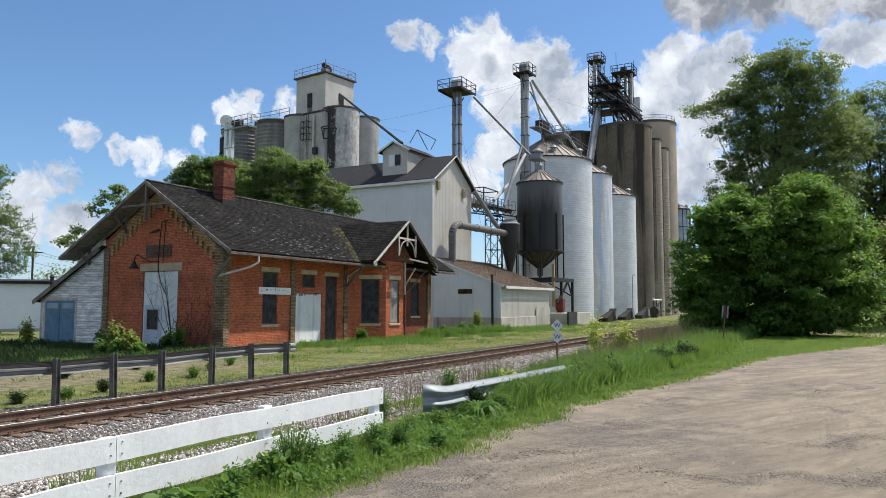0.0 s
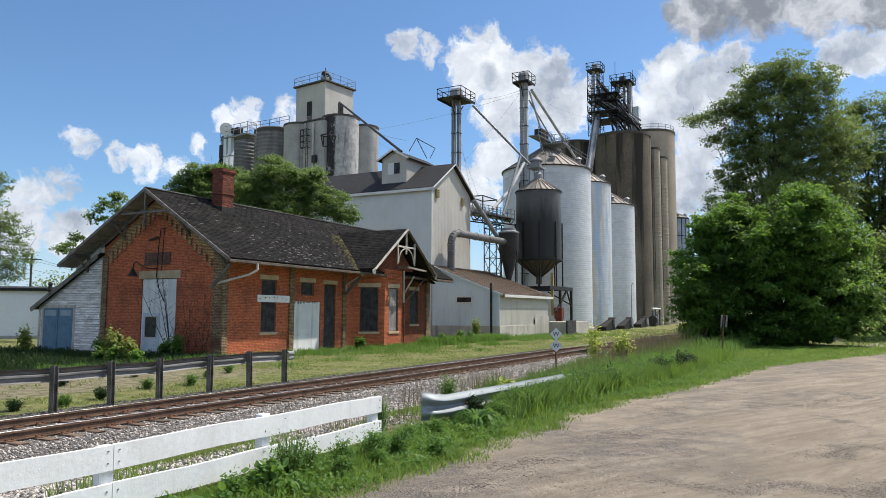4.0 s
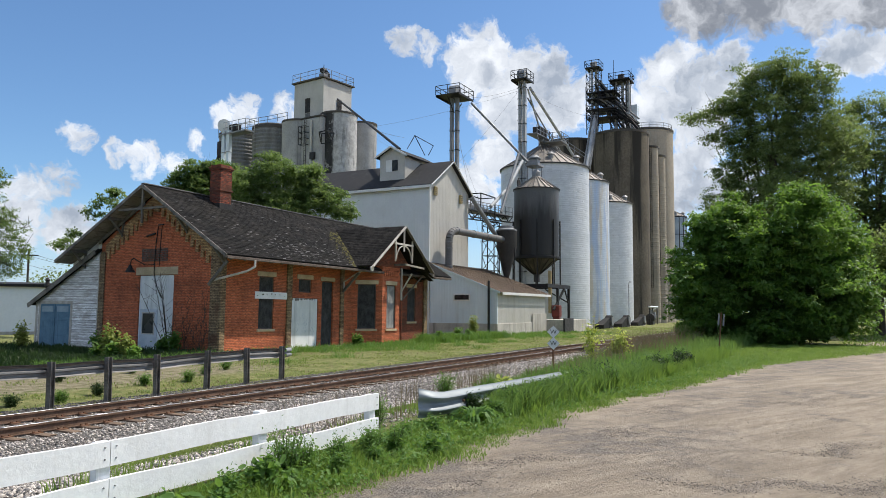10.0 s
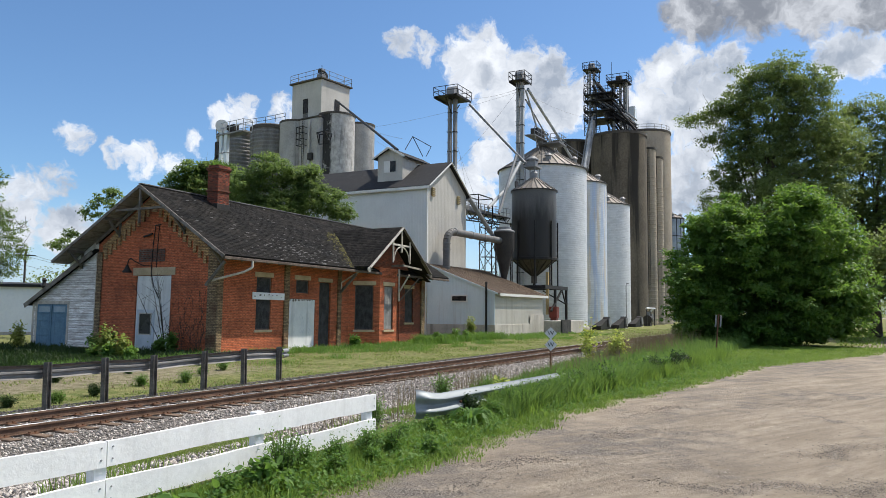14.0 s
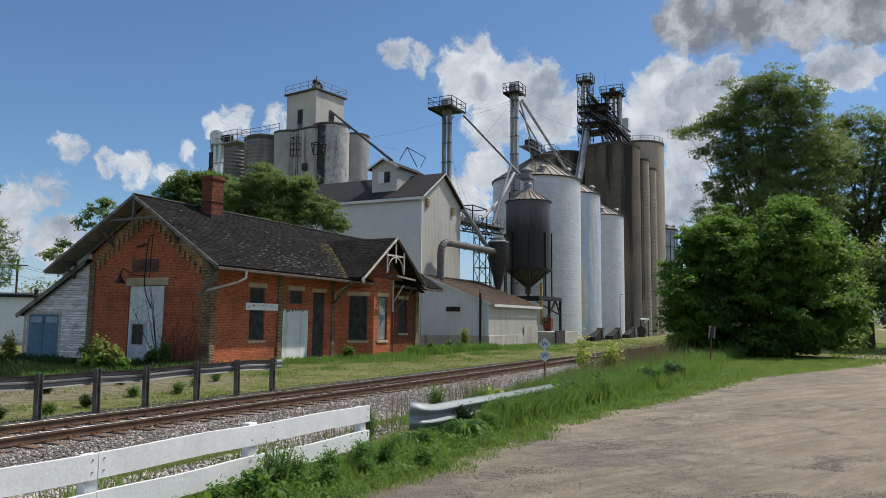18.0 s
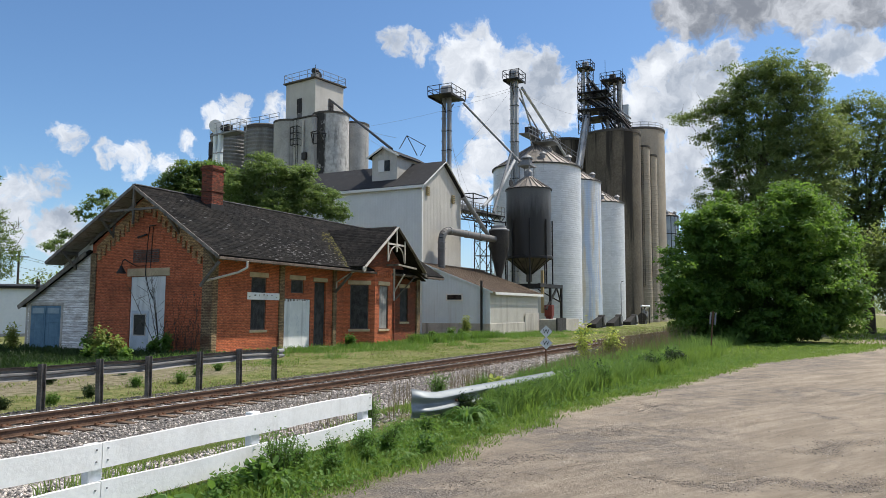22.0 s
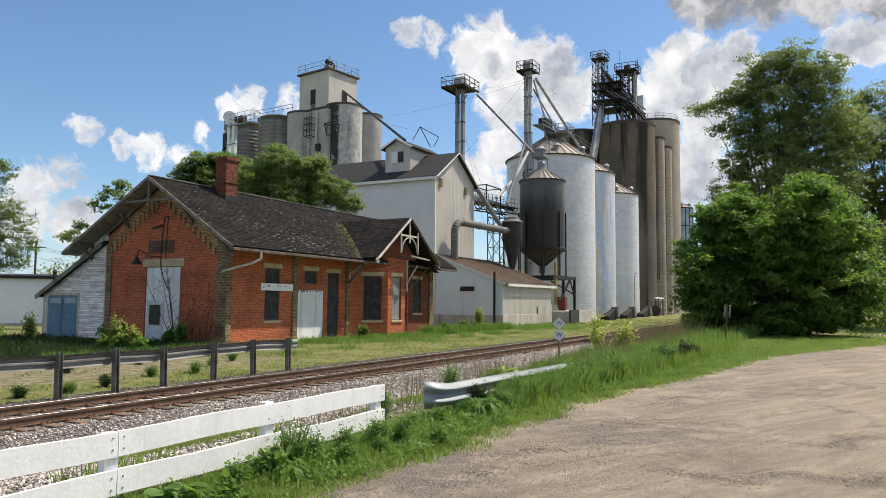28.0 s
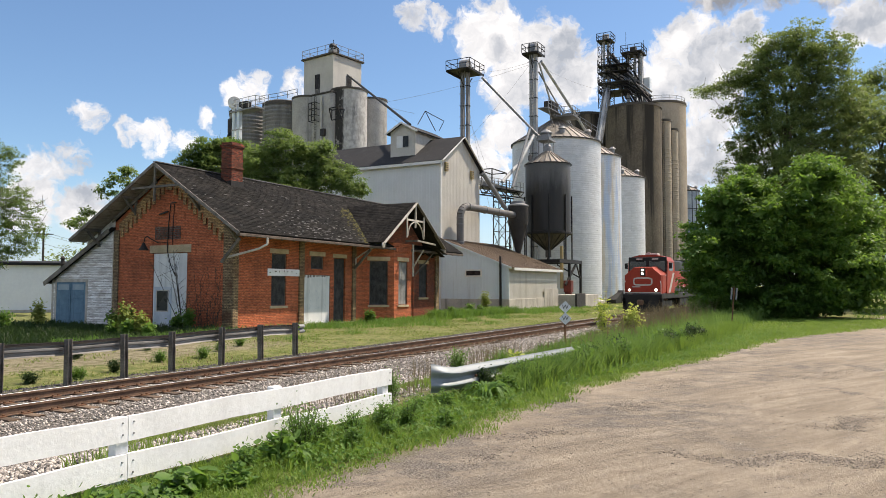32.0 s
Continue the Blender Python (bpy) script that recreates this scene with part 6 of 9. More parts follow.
def hopper_bin():
    hb = thing("hopper_bin", "black soot-stained steel hopper bin on a steel frame", "grain bin", at=pose(80.9, 30.8, 0))
    R, Z0, Z1 = 2.62, 8.35, 16.35
    part("cylinder", Form().lathe([(R, Z0), (R, 12.6), (R, Z1)], n=48), soot_mat(), hb, "soot-black stained steel shell, grey towards the top", soft=True)
    part("hopper_cone", Form().lathe([(R, Z0), (0.35, 6.5), (0.35, 5.6)], n=24), CONE_STEEL, hb, "dark steel hopper cone")
    for k in range(16):
        t = 2 * math.pi * (k + .5) / 16
        part("cone_rib", Form().beam((R * math.cos(t), R * math.sin(t), Z0 - .02), (.4 * math.cos(t), .4 * math.sin(t), 6.5), .07, .09), DARK_STEEL, hb)
    cone_panels(hb, R * 1.04, 0.45, Z1, 1.55, 24)
    part("roof_collar", Form().lathe([(0.5, Z1 + 1.5), (0.5, Z1 + 2.2), (0.2, Z1 + 2.5)], n=14), GALV_DULL, hb)
    part("eave_ring", Form().lathe([(R * 1.05, Z1 - .06), (R * 1.05, Z1 + .05)], n=40, caps=False), BLACK_STEEL, hb)
    part("ring_beam", Form().lathe([(R + .06, 8.2), (R + .16, 8.25), (R + .16, 8.5), (R + .06, 8.55)], n=32, caps=False), BLACK_STEEL, hb)
    for k in range(8):
        a = 2 * math.pi * (k + .5) / 8
        x, y = (R + .1) * math.cos(a), (R + .1) * math.sin(a)
        part("stiffener", Form().beam((x, y, 5.3), (x, y, 12.7), 0.13), BLACK_STEEL, hb)
    for y in (-2.9, 2.9):
        part("girder", Form().beam((-4.6, y, 5.05), (3.1, y, 5.05), 0.28, 0.4), BLACK_STEEL, hb)
    for x in (-4.4, -2, 0.4, 2.9):
        part("cross_girder", Form().beam((x, -2.76, 5.05), (x, 2.76, 5.05), 0.24, 0.34), BLACK_STEEL, hb)
    for x, y in ((-1.0, -2.9), (2.9, -2.9), (2.9, 2.9), (-1.0, 2.9), (-4.4, 2.9)):
        part("column", Form().beam((x, y, -.2), (x, y, 4.9), 0.26), BLACK_STEEL, hb)
    part("diagonal_brace", Form().beam((-2.4, -2.9, 2.4), (1.4, -2.9, 4.9), 0.2).beam((2.9, -2.9, 3.0), (1.4, -2.9, 4.8), 0.14).beam((2.9, -2.9, 3.2), (2.9, 0, 4.8), 0.14), BLACK_STEEL, hb)
    part("red_machine", Form().box(-1.9, -1.1, -3.4, -2.5, 1.6, 2.9, 0.05).box(-1.8, -1.2, -3.3, -2.6, .9, 1.6, 0.03), RED_PAINT, hb, "red machine housing")
    part("outlet_pipe", Form().beam((-1.6, -2.2, 2.0), (-1.6, -2.2, 6.8), 0.3), TAN_PIPE, hb, "tan square pipe")


def soot_mat():
    """Grey steel under a soot stain that thins out upwards in ragged runs."""
    m = bpy.data.materials.new("sooty_steel")
    m.use_nodes = True
    n = Nodes(m.node_tree)
    obj = n.add("ShaderNodeTexCoord").outputs["Object"]
    z = n.add("ShaderNodeSeparateXYZ", {0: obj}).outputs[2]
    run = n.noise(n.add("ShaderNodeMapping", {"Vector": obj, "Scale": (1, 1, .12)}), 1.3, 5.0, .65)
    fine_n = n.noise(obj, 5.0, 6.0, .65)
    level = n.math("ADD", z, n.math("MULTIPLY", n.math("SUBTRACT", run.outputs["Fac"], .5), 5.0))
    grey = n.mix(fine_n.outputs["Fac"], (.075, .075, .073), (.13, .127, .122))
    black = n.mix(run.outputs["Fac"], (.011, .0105, .010), (.040, .036, .032))
    col = n.mix(n.ramp(level, 12.4, 15.6), black, grey)
    b = n.add("ShaderNodeBump", {"Height": fine_n.outputs["Fac"], "Strength": .15, "Distance": .01})
    p = n.add("ShaderNodeBsdfPrincipled", {"Base Color": col, "Roughness": .5, "Metallic": .2, "Normal": b})
    n.add("ShaderNodeOutputMaterial", {"Surface": p})
    return m


hopper_bin()
solid("loading_dock", Form().box(74.6, 82.6, 25.4, 28.4, -.3, 1.35, 0.03), FOUNDATION, "pale concrete loading block below the hopper bin", "dock")
solid("dark_pit_box", Form().box(74.4, 77.3, 25.2, 25.39, -.3, 1.5, 0.02), DARK_BOARD, "dark board front of the loading block", "hatch")


def steel_bin(x, y, r, ze, roof_h, m, label, name="steel_bin", ribs=30):
    b = thing(name, label, "grain bin", "steel grain bins", at=pose(x, y, 0))
    n = 72
    hr = 1.12
    rows = int(ze // hr)
    for k in range(rows):
        z0, z1 = k * hr * ze / (rows * hr), (k + 1) * hr * ze / (rows * hr)
        part("ring", Form().lathe([(r, z0), (r, z1 - .012), (r - .02, z1)], n=n, caps=False), m, b, soft=True)
    cone_panels(b, r * 1.03, r * .12, ze, roof_h, ribs)
    part("roof_cap", Form().lathe([(r * .14, ze + roof_h - .05), (r * .14, ze + roof_h + .5), (r * .05, ze + roof_h + .8)], n=16), GALV_DULL, b)
    part("eave_ring", Form().lathe([(r * 1.035, ze - .10), (r * 1.035, ze + .06)], n=n, caps=False), DARK_STEEL, b)
    for a in (-150, -95, -40, 30):
        t = radians(a)
        p = Vector((r * .78 * math.cos(t), r * .78 * math.sin(t), ze + roof_h * .24))
        part("roof_vent", Form().lathe([(0.35, p.z - .3), (0.35, p.z + .45), (0.55, p.z + .5), (0.2, p.z + .85)], (p.x, p.y), 12), GALV_DULL, b)
    part("footing", Form().lathe([(r + .3, -.3), (r + .3, .35), (r + .05, .4)], n=n), FOUNDATION, b, "concrete footing ring")
    return b


BIN_A = bin_mat("galvanised_bin_sheet", (0.52, 0.535, 0.55), (0.585, 0.60, 0.615), 0.6, 5.9)
BIN_B = bin_mat("galvanised_bin_sheet_faded_paint", (0.52, 0.535, 0.55), (0.585, 0.60, 0.615), 0.5, 4.6, patches=[((0.28, 0.38, 0.60), 0.6), ((0.56, 0.46, 0.30), 0.6), ((0.40, 0.52, 0.68), 0.5)])
BIN_C = bin_mat("galvanised_bin_sheet_grey", (0.52, 0.535, 0.55), (0.585, 0.60, 0.615), 0.6, 4.6)
steel_bin(93.8, 34.5, 5.9, 21.2, 3.4, BIN_A, "large galvanised corrugated steel grain bin with ribbed cone roof", ribs=36)
steel_bin(108.5, 34.5, 4.6, 21.6, 2.6, BIN_B, "galvanised grain bin streaked with faded blue and yellow paint")
steel_bin(123.0, 34.5, 4.6, 20.2, 2.5, BIN_C, "galvanised corrugated grain bin with ribbed cone roof")


def silo(name, x, y, r, h, m, label, rim=True, n=48):
    s = thing(name, label, "silo", "concrete silos", at=pose(x, y, 0))
    part("shell", Form().lathe([(r, -.3), (r, h)], n=n), m, s, soft=True)
    if rim:
        part("rim", Form().lathe([(r + .12, h - .3), (r + .12, h + .15), (r - .4, h + .15)], n=n), DARK_CONCRETE, s, soft=True)
    return s


A = silo("concrete_silo", 134.0, 34.4, 5.0, 34.6, STAINED_SHADED_CONCRETE, "tall stained concrete grain silo, darkened for its shaded side")
silo("concrete_silo", 136.0, 44.5, 5.2, 34.4, STAINED_SHADED_CONCRETE, "tall stained concrete grain silo, darkened for its shaded side")
B = silo("concrete_silo", 156.1, 34.5, 5.3, 39.8, SUNLIT_TAN_CONCRETE, "tall tan concrete grain silo with railed top, lightened for sunlight")
f = Form()
ring = [(5.1 * math.cos(2 * math.pi * i / 20), 5.1 * math.sin(2 * math.pi * i / 20)) for i in range(20)]
part("top_railing", rail_frame(f, ring, 39.9, 1.1, 0.03, 1.6, True), GALV_DULL, B)


def ringed_silo(px, py, r, h):
    s = thing("ringed_silo", "narrow banded tan concrete stave silo, lightened for sunlight", "silo", "concrete silos", at=pose(px, py, 0))
    rings = []
    z = -.3
    while z < h - 6:
        rings += [(r, z), (r, z + .55), (r + .05, z + .57), (r + .05, z + .72)]
        z += .74
    part("shell", Form().lathe(rings + [(r, z), (r, h)], n=32), SUNLIT_TAN_CONCRETE, s, soft=True)
    part("cap", Form().lathe([(r + .12, h - .25), (r + .12, h + .15), (r * .5, h + .3)], n=32), DARK_CONCRETE, s, "dark flat cap", soft=True)
    part("steel_ladder", ladder_form((-r - .12, -r * .35), h * .2, h), BLACK_STEEL, s)


def ladder_form(foot, z0, z1, gap=.4):
    f = Form()
    for d in (-.2, .2):
        f.beam((foot[0], foot[1] + d, z0), (foot[0], foot[1] + d, z1), .05)
    z = z0
    while z < z1:
        f.beam((foot[0], foot[1] - .2, z), (foot[0], foot[1] + .2, z), .035)
        z += gap
    return f


ringed_silo(140.8, 30.7, 1.6, 33.3)
ringed_silo(145.0, 30.2, 1.55, 32.3)
FAR_BIN_PANEL = mat("blue_grey_bin_panel", (0.20, 0.25, 0.31), (0.36, 0.42, 0.48), 0.5, 0.2, s1=0.5, s2=3)


def panelled_bin(x, y, r, h):
    """Bin of tall panels between vertical stiffeners and hoops."""
    b = steel_bin(x, y, r, h, 1.8, FAR_BIN_PANEL, "distant blue-grey panelled steel bin behind the silos", ribs=20)
    for k in range(18):
        a = 2 * math.pi * k / 18
        part("stiffener", Form().beam((r * math.cos(a), r * math.sin(a), 0), (r * math.cos(a), r * math.sin(a), h), 0.15), BLACK_STEEL, b)
    for z in (h - .2, h - 4.6, h - 9.0, h - 13.4):
        part("hoop", Form().lathe([(r + .04, z - .08), (r + .12, z - .08), (r + .12, z + .08), (r + .04, z + .08)], n=36, caps=False), BLACK_STEEL, b)


panelled_bin(192.0, 36.5, 3.6, 26.0)


def leg_head(f, x, y, z, w):
    """Motor and head pulley housing of a bucket leg."""
    f.box(x - w * .3, x + w * .3, y - w * .18, y + w * .18, z, z + w * .28)
    f.rod((x, y - w * .2, z + w * .28), (x, y + w * .2, z + w * .28), w * .28, n=16)
    return f


def leg_tower(x, y, base, top, w, depth, gap, name_label, width=0.55, mat_leg=None, cage=True):
    t = thing("bucket_elevator", name_label, "bucket elevator", "bucket elevators", at=pose(x, y, 0))
    m = mat_leg or GALV_DULL
    for s in (-1, 1):
        lg = part("leg_casing", Form().box(-width / 2, width / 2, s * gap / 2 - width * .35, s * gap / 2 + width * .35, base, top + .2), m, t, "steel leg casing")
        ring = Form().box(-width / 2 - .05, width / 2 + .05, s * gap / 2 - width * .35 - .05, s * gap / 2 + width * .35 + .05, 0, .1).mesh("flange")
        z = base + 2.4
        while z < top:
            part("flange", ring, BLACK_STEEL, lg, at=pose(0, 0, z))
            z += 2.4
    pl = part("platform", Form().box(-w / 2, w / 2, -depth / 2, depth / 2, top - .08, top).box(-w / 2, w / 2, -depth / 2, -depth / 2 + .1, top - .26, top - .08).box(-w / 2, w / 2, depth / 2 - .1, depth / 2, top - .26, top - .08), BLACK_STEEL, t, "dark steel head platform")
    c = [(-w / 2, -depth / 2), (w / 2, -depth / 2), (w / 2, depth / 2), (-w / 2, depth / 2)]
    part("platform_railing", rail_frame(Form(), c, top, 1.1, 0.03, 1.4, True), BLACK_STEEL, pl)
    part("head_housing", leg_head(Form(), 0, 0, top + .05, min(w, 2.6)), GALV_DULL, t, "grey head pulley housing", soft=True)
    part("platform_strut", Form().beam((w / 2 - .1, 0, top - .3), (width / 2, 0, top - 1.9), 0.09).beam((-w / 2 + .1, 0, top - .3), (-width / 2, 0, top - 1.9), 0.09), BLACK_STEEL, t)
    if cage:
        ld = Form()
        lx, ly = -width / 2 - .35, 0.0
        for s in (-.22, .22):
            ld.beam((lx, ly + s, base), (lx, ly + s, top), 0.05)
        z = base
        while z < top:
            ld.beam((lx, ly - .22, z), (lx, ly + .22, z), 0.035)
            z += .4
        z = base + 3
        while z < top - .5:
            pts = [(lx - .42 * math.sin(math.pi * q / 6), ly + .42 * math.cos(math.pi * q / 6), z) for q in range(7)]
            ld.pipe(pts, 0.025, 4)
            z += 1.4
        part("caged_ladder", ld, GALV_DULL, t)
    return t


leg_tower(78.65, 40.5, 0, 28.2, 3.9, 3.2, 0.72, "twin-leg bucket elevator with square railed head platform", 0.5)
leg_tower(87.9, 35.35, 0, 32.2, 2.5, 2.2, 0.6, "slim galvanised bucket elevator with ladder cage", 0.5, GALV)


def headworks():
    hw = thing("silo_headworks", "dark steel lattice tower of legs and spouts on the silo", "conveyor tower", at=pose(0, 0, 34.6))
    # main leg with its platforms
    f = Form()
    lattice(f, 131.5, 38.6, 2.3, 0, 12.5, 1.6, 0.05)
    lattice(f, 133.4, 34.2, 3.0, 0, 10.0, 1.6, 0.06)
    part("lattice_frame", f, BLACK_STEEL, hw)
    for x, y, z, w in ((131.5, 38.6, 12.6, 2.7), (133.4, 34.0, 10.1, 3.8)):
        pl = part("platform", Form().box(x - w / 2, x + w / 2, y - w / 2, y + w / 2, z - .2, z), BLACK_STEEL, hw)
        c = [(x - w / 2, y - w / 2), (x + w / 2, y - w / 2), (x + w / 2, y + w / 2), (x - w / 2, y + w / 2)]
        part("platform_railing", rail_frame(Form(), c, z, 1.2, 0.04, 1.3, True), BLACK_STEEL, pl)
        part("head_housing", leg_head(Form(), x, y, z, 2.4), GALV_DULL if w < 3.4 else DARK_STEEL, hw, soft=True)
    for x, y, h in ((131.2, 38.9, 12.6), (131.9, 38.3, 12.6), (133.0, 34.9, 10.0), (133.9, 33.9, 10.0), (134.1, 33.2, 10.0), (133.2, 32.6, 10.0)):
        part("leg_casing", Form().box(x - .25, x + .25, y - .2, y + .2, 0, h), GALV, hw)
    for z in (3.0, 4.6, 6.6, 7.8):
        f = Form().box(130.2, 134.8, 34.4, 39.8, z - .15, z)
        d = part("deck", f, BLACK_STEEL, hw)
        part("deck_railing", rail_frame(Form(), [(130.2, 34.4), (130.2, 39.8), (134.8, 39.8), (134.8, 34.4)], z, 1.1, 0.035, 1.3, True), BLACK_STEEL, d)
    rng = random.Random(8)
    for k in range(22):
        a = (131.5 + rng.uniform(-.8, .8), 38.0 + rng.uniform(-.8, .8), rng.uniform(6, 11))
        b = (133.5 + rng.uniform(-2, 2.5), 33.0 + rng.uniform(-2.5, 2.5), rng.uniform(0, 3.0))
        part("spout", Form().rod(a, b, 0.16, n=8), GALV_DULL if k % 2 else BLACK_STEEL, hw, soft=True)
    for k in range(5):
        a = (133.4 + rng.uniform(-.8, .8), 33.6 + rng.uniform(-.8, .8), rng.uniform(4, 8))
        b = (134.0 + rng.uniform(-2, 3), 32.5 + rng.uniform(-2, 2), 0)
        part("spout", Form().rod(a, b, 0.16, n=8), BLACK_STEEL, hw, soft=True)
    part("antenna", Form().rod((133.0, 35.3, 5), (133.0, 35.3, 14.2), 0.04, n=6), BLACK_STEEL, hw)
    part("antenna", Form().rod((133.6, 32.2, 9), (133.6, 32.2, 12.4), 0.04, n=6), BLACK_STEEL, hw)


headworks()
solid("roof_cabin", Form().box(136.9, 138.5, 32.0, 33.6, 34.74, 41.0, 0.03), RIB_BLUE, "grey metal cabin between the silo tops", "cabin")


def west_elevator():
    """Pale concrete silos with a headhouse, behind the depot."""
    turn = pose(90.55, 69.7, 0, 0, 0, -8)
    hh = thing("headhouse_elevator", "pale weathered concrete silos with a square headhouse and black stains", "grain elevator", at=turn)
    # local x along the track, y away
    hw, hd, z0, z1 = 6.4, 6.6, 30.6, 38.3
    part("headhouse", Form().box(0, hw, 0, hd, z0, z1, 0.04), HEAD_CONCRETE, hh, "square grey concrete headhouse")
    part("roof_slab", Form().box(-.35, hw + .35, -.35, hd + .35, z1, z1 + .24, 0.03), DARK_CONCRETE, hh, "dark roof slab")
    part("roof_railing", rail_frame(Form(), [(-.2, -.2), (hw + .2, -.2), (hw + .2, hd + .2), (-.2, hd + .2)], z1 + .24, 1.3, 0.028, 1.6, True), GALV_DULL, hh)
    mo = part("head_drive", Form().box(.5, 1.5, .6, 1.6, z1 + .24, z1 + 1.1, 0.04), GALV_DULL, hh, "grey drive stand with a dark motor")
    part("motor", Form().rod((.4, .9, z1 + 1.5), (1.3, .9, z1 + 1.5), .42, n=14).rod((1.5, .7, z1 + 1.0), (1.5, 1.5, z1 + 1.0), .6, n=16), BLACK_STEEL, mo, soft=True)
    part("mast", Form().rod((1.0, 1.0, z1 + .3), (1.0, 1.0, z1 + 2.6), .05, n=6), BLACK_STEEL, mo)
    for at_w, label in ((pose(0, 3.9, 0, 0, 0, -90), "tall broken window"), (pose(3.0, 0, 0), "broken window with a bent frame")):
        wz = 33.3 if at_w.translation.y else 32.9
        w = part("headhouse_window", Form().box(0, 1.0, -.03, -.005, wz, 35.5), DARK_BOARD, hh, label, at=at_w)
        fr = Form()
        for x in (-.04, .47, .96):
            fr.box(x, x + .08, -.08, -.03, wz - .05, 35.55)
        for z in (wz - .06, wz + .8, wz + 1.7, 35.5):
            fr.box(-.04, 1.04, -.085, -.032, z, z + .08)
        part("window_frame", fr, BLACK_STEEL, w)
    part("dark_run", Form().box(-.012, -.004, 2.85, 3.95, 30.7, 33.2), STAIN_GREY, hh, "dark water stain below the window")
    for x, y, r, h, m in ((2.43, -1.11, 2.85, 32.63, SOOTED), (0.53, 5.70, 2.8, 32.0, PALE_CONCRETE), (7.94, -0.99, 2.4, 32.30, PALE_CONCRETE), (3.6, 4.2, 2.75, 30.4, PALE_CONCRETE)):
        s = part("silo_shell", Form().lathe([(r, 0), (r, h)], n=40), m, hh, "pale concrete silo with black streaks", soft=True, at=pose(x, y, 0))
        part("silo_rim", Form().lathe([(r + .09, h - .22), (r + .09, h + .08), (r - .3, h + .08)], n=40), DARK_CONCRETE, s, "dark roof edge")
    part("silo_link", Form().box(-1.3, -.1, -1.0, 3.6, 0, 32.0, 0.3), PALE_CONCRETE, hh, "flat pale concrete wall between the silos")
    part("link_rim", Form().box(-1.38, 0, -1.0, 3.7, 31.85, 32.08, 0.03), DARK_CONCRETE, hh)
    br = Form()
    p = [(-1.35, -1.2, 29.0), (-2.6, -1.9, 28.9), (-2.4, -3.4, 29.0), (-.5, -3.0, 29.0)]
    q = [(-1.5, -1.3, 27.4), (-1.2, -3.2, 27.4)]
    for a, b in zip(p, p[1:] + p[:1]):
        br.beam(a, b, .13)
    for a, b in ((p[1], q[0]), (p[2], q[1]), (p[0], q[0]), (p[3], q[1]), (q[0], q[1])):
        br.beam(a, b, .12)
    part("spout_bracket", br, BLACK_STEEL, hh, "black steel bracket on the silo")
    part("vent_box", Form().box(-1.75, -1.31, .1, 1.0, 25.2, 26.3, .03), DARK_STEEL, hh)
    cage = Form()
    for k in range(4):
        z = 27.6 + k * .95
        cage.beam((-2.3, 1.6, z), (-2.3, 2.9, z), .09).beam((-2.3, 1.6, z), (-1.3, 1.6, z), .08).beam((-2.3, 2.9, z), (-1.3, 2.9, z), .08)
    for y in (1.6, 2.25, 2.9):
        cage.beam((-2.3, y, 27.6), (-2.3, y, 30.5), .08)
    part("balcony", cage, BLACK_STEEL, hh, "black steel balcony cage")
    part("fire_ladder", ladder_form((-1.5, 2.3), 12, 31.6), BLACK_STEEL, hh)
    part("downpipe", Form().rod((-1.55, .9, 12), (-1.55, .9, 31.4), 0.17, n=10), HEAD_CONCRETE, hh)
    # two older corrugated bins at the far end with a catwalk
    for x, y, r, h in ((1.07, 12.66, 3.3, 32.01), (0.32, 20.49, 3.3, 31.62)):
        rings = []
        z = 8.0
        while z < h:
            rings += [(r, z), (r + .09, z + .26), (r + .09, z + .40), (r, z + .50)]
            z += .62
        s = part("corrugated_shell", Form().lathe(rings + [(r, h)], (x, y), 36), BIN_DULL, hh, "dull corrugated steel tank")
        part("tank_rim", Form().lathe([(r + .15, h - .3), (r + .15, h + .25), (r - .3, h + .5)], (x, y), 36), DARK_CONCRETE, s)
    part("catwalk_railing", rail_frame(Form(), [(-4.2, 3.4, 31.3), (-4.8, 7.2, 31.1), (-5.8, 10.4, 30.9)], 30, 1.1, 0.03, 1.8), GALV_DULL, hh)
    part("gallery", Form().box(-7.0, -5.2, 9.8, 16.4, 29.9, 30.15), GALV_DULL, hh)
    part("gallery_railing", rail_frame(Form(), [(-7.0, 9.8), (-5.2, 9.8), (-5.2, 16.4), (-7.0, 16.4)], 30.15, 1.7, 0.035, 1.6, True), GALV, hh)
    part("white_drum", Form().rod((-6.9, 15.2, 31.5), (-6.3, 15.9, 31.5), 1.0, n=24).rod((-6.95, 15.14, 31.5), (-6.9, 15.2, 31.5), .3, n=12), WHITE_STEEL, hh, "pale steel drum housing", soft=True)
    part("drum_motor", Form().box(-6.6, -5.6, 12.6, 14.4, 30.5, 31.5, 0.05), BLACK_STEEL, hh)
    for y in (15.5, 14.3):
        lc = part("leg_casing", Form().box(-6.9, -6.3, y - .4, y + .25, 0, 30.6), RIB_BLUE, hh, "pale steel leg casing")
        for z in range(12, 30, 3):
            part("flange", Form().box(-6.95, -6.25, y - .45, y + .3, z, z + .12), GALV_DULL, lc)
    part("chute", Form().box(-6.4, -5.6, 16.6, 17.5, 27.0, 29.2).rod((-6.0, 17.4, 27), (-6.6, 20.2, 20), 0.30, n=10).rod((-6.0, 16.9, 27), (-6.4, 18.6, 20), 0.22, n=10), BLACK_STEEL, hh)


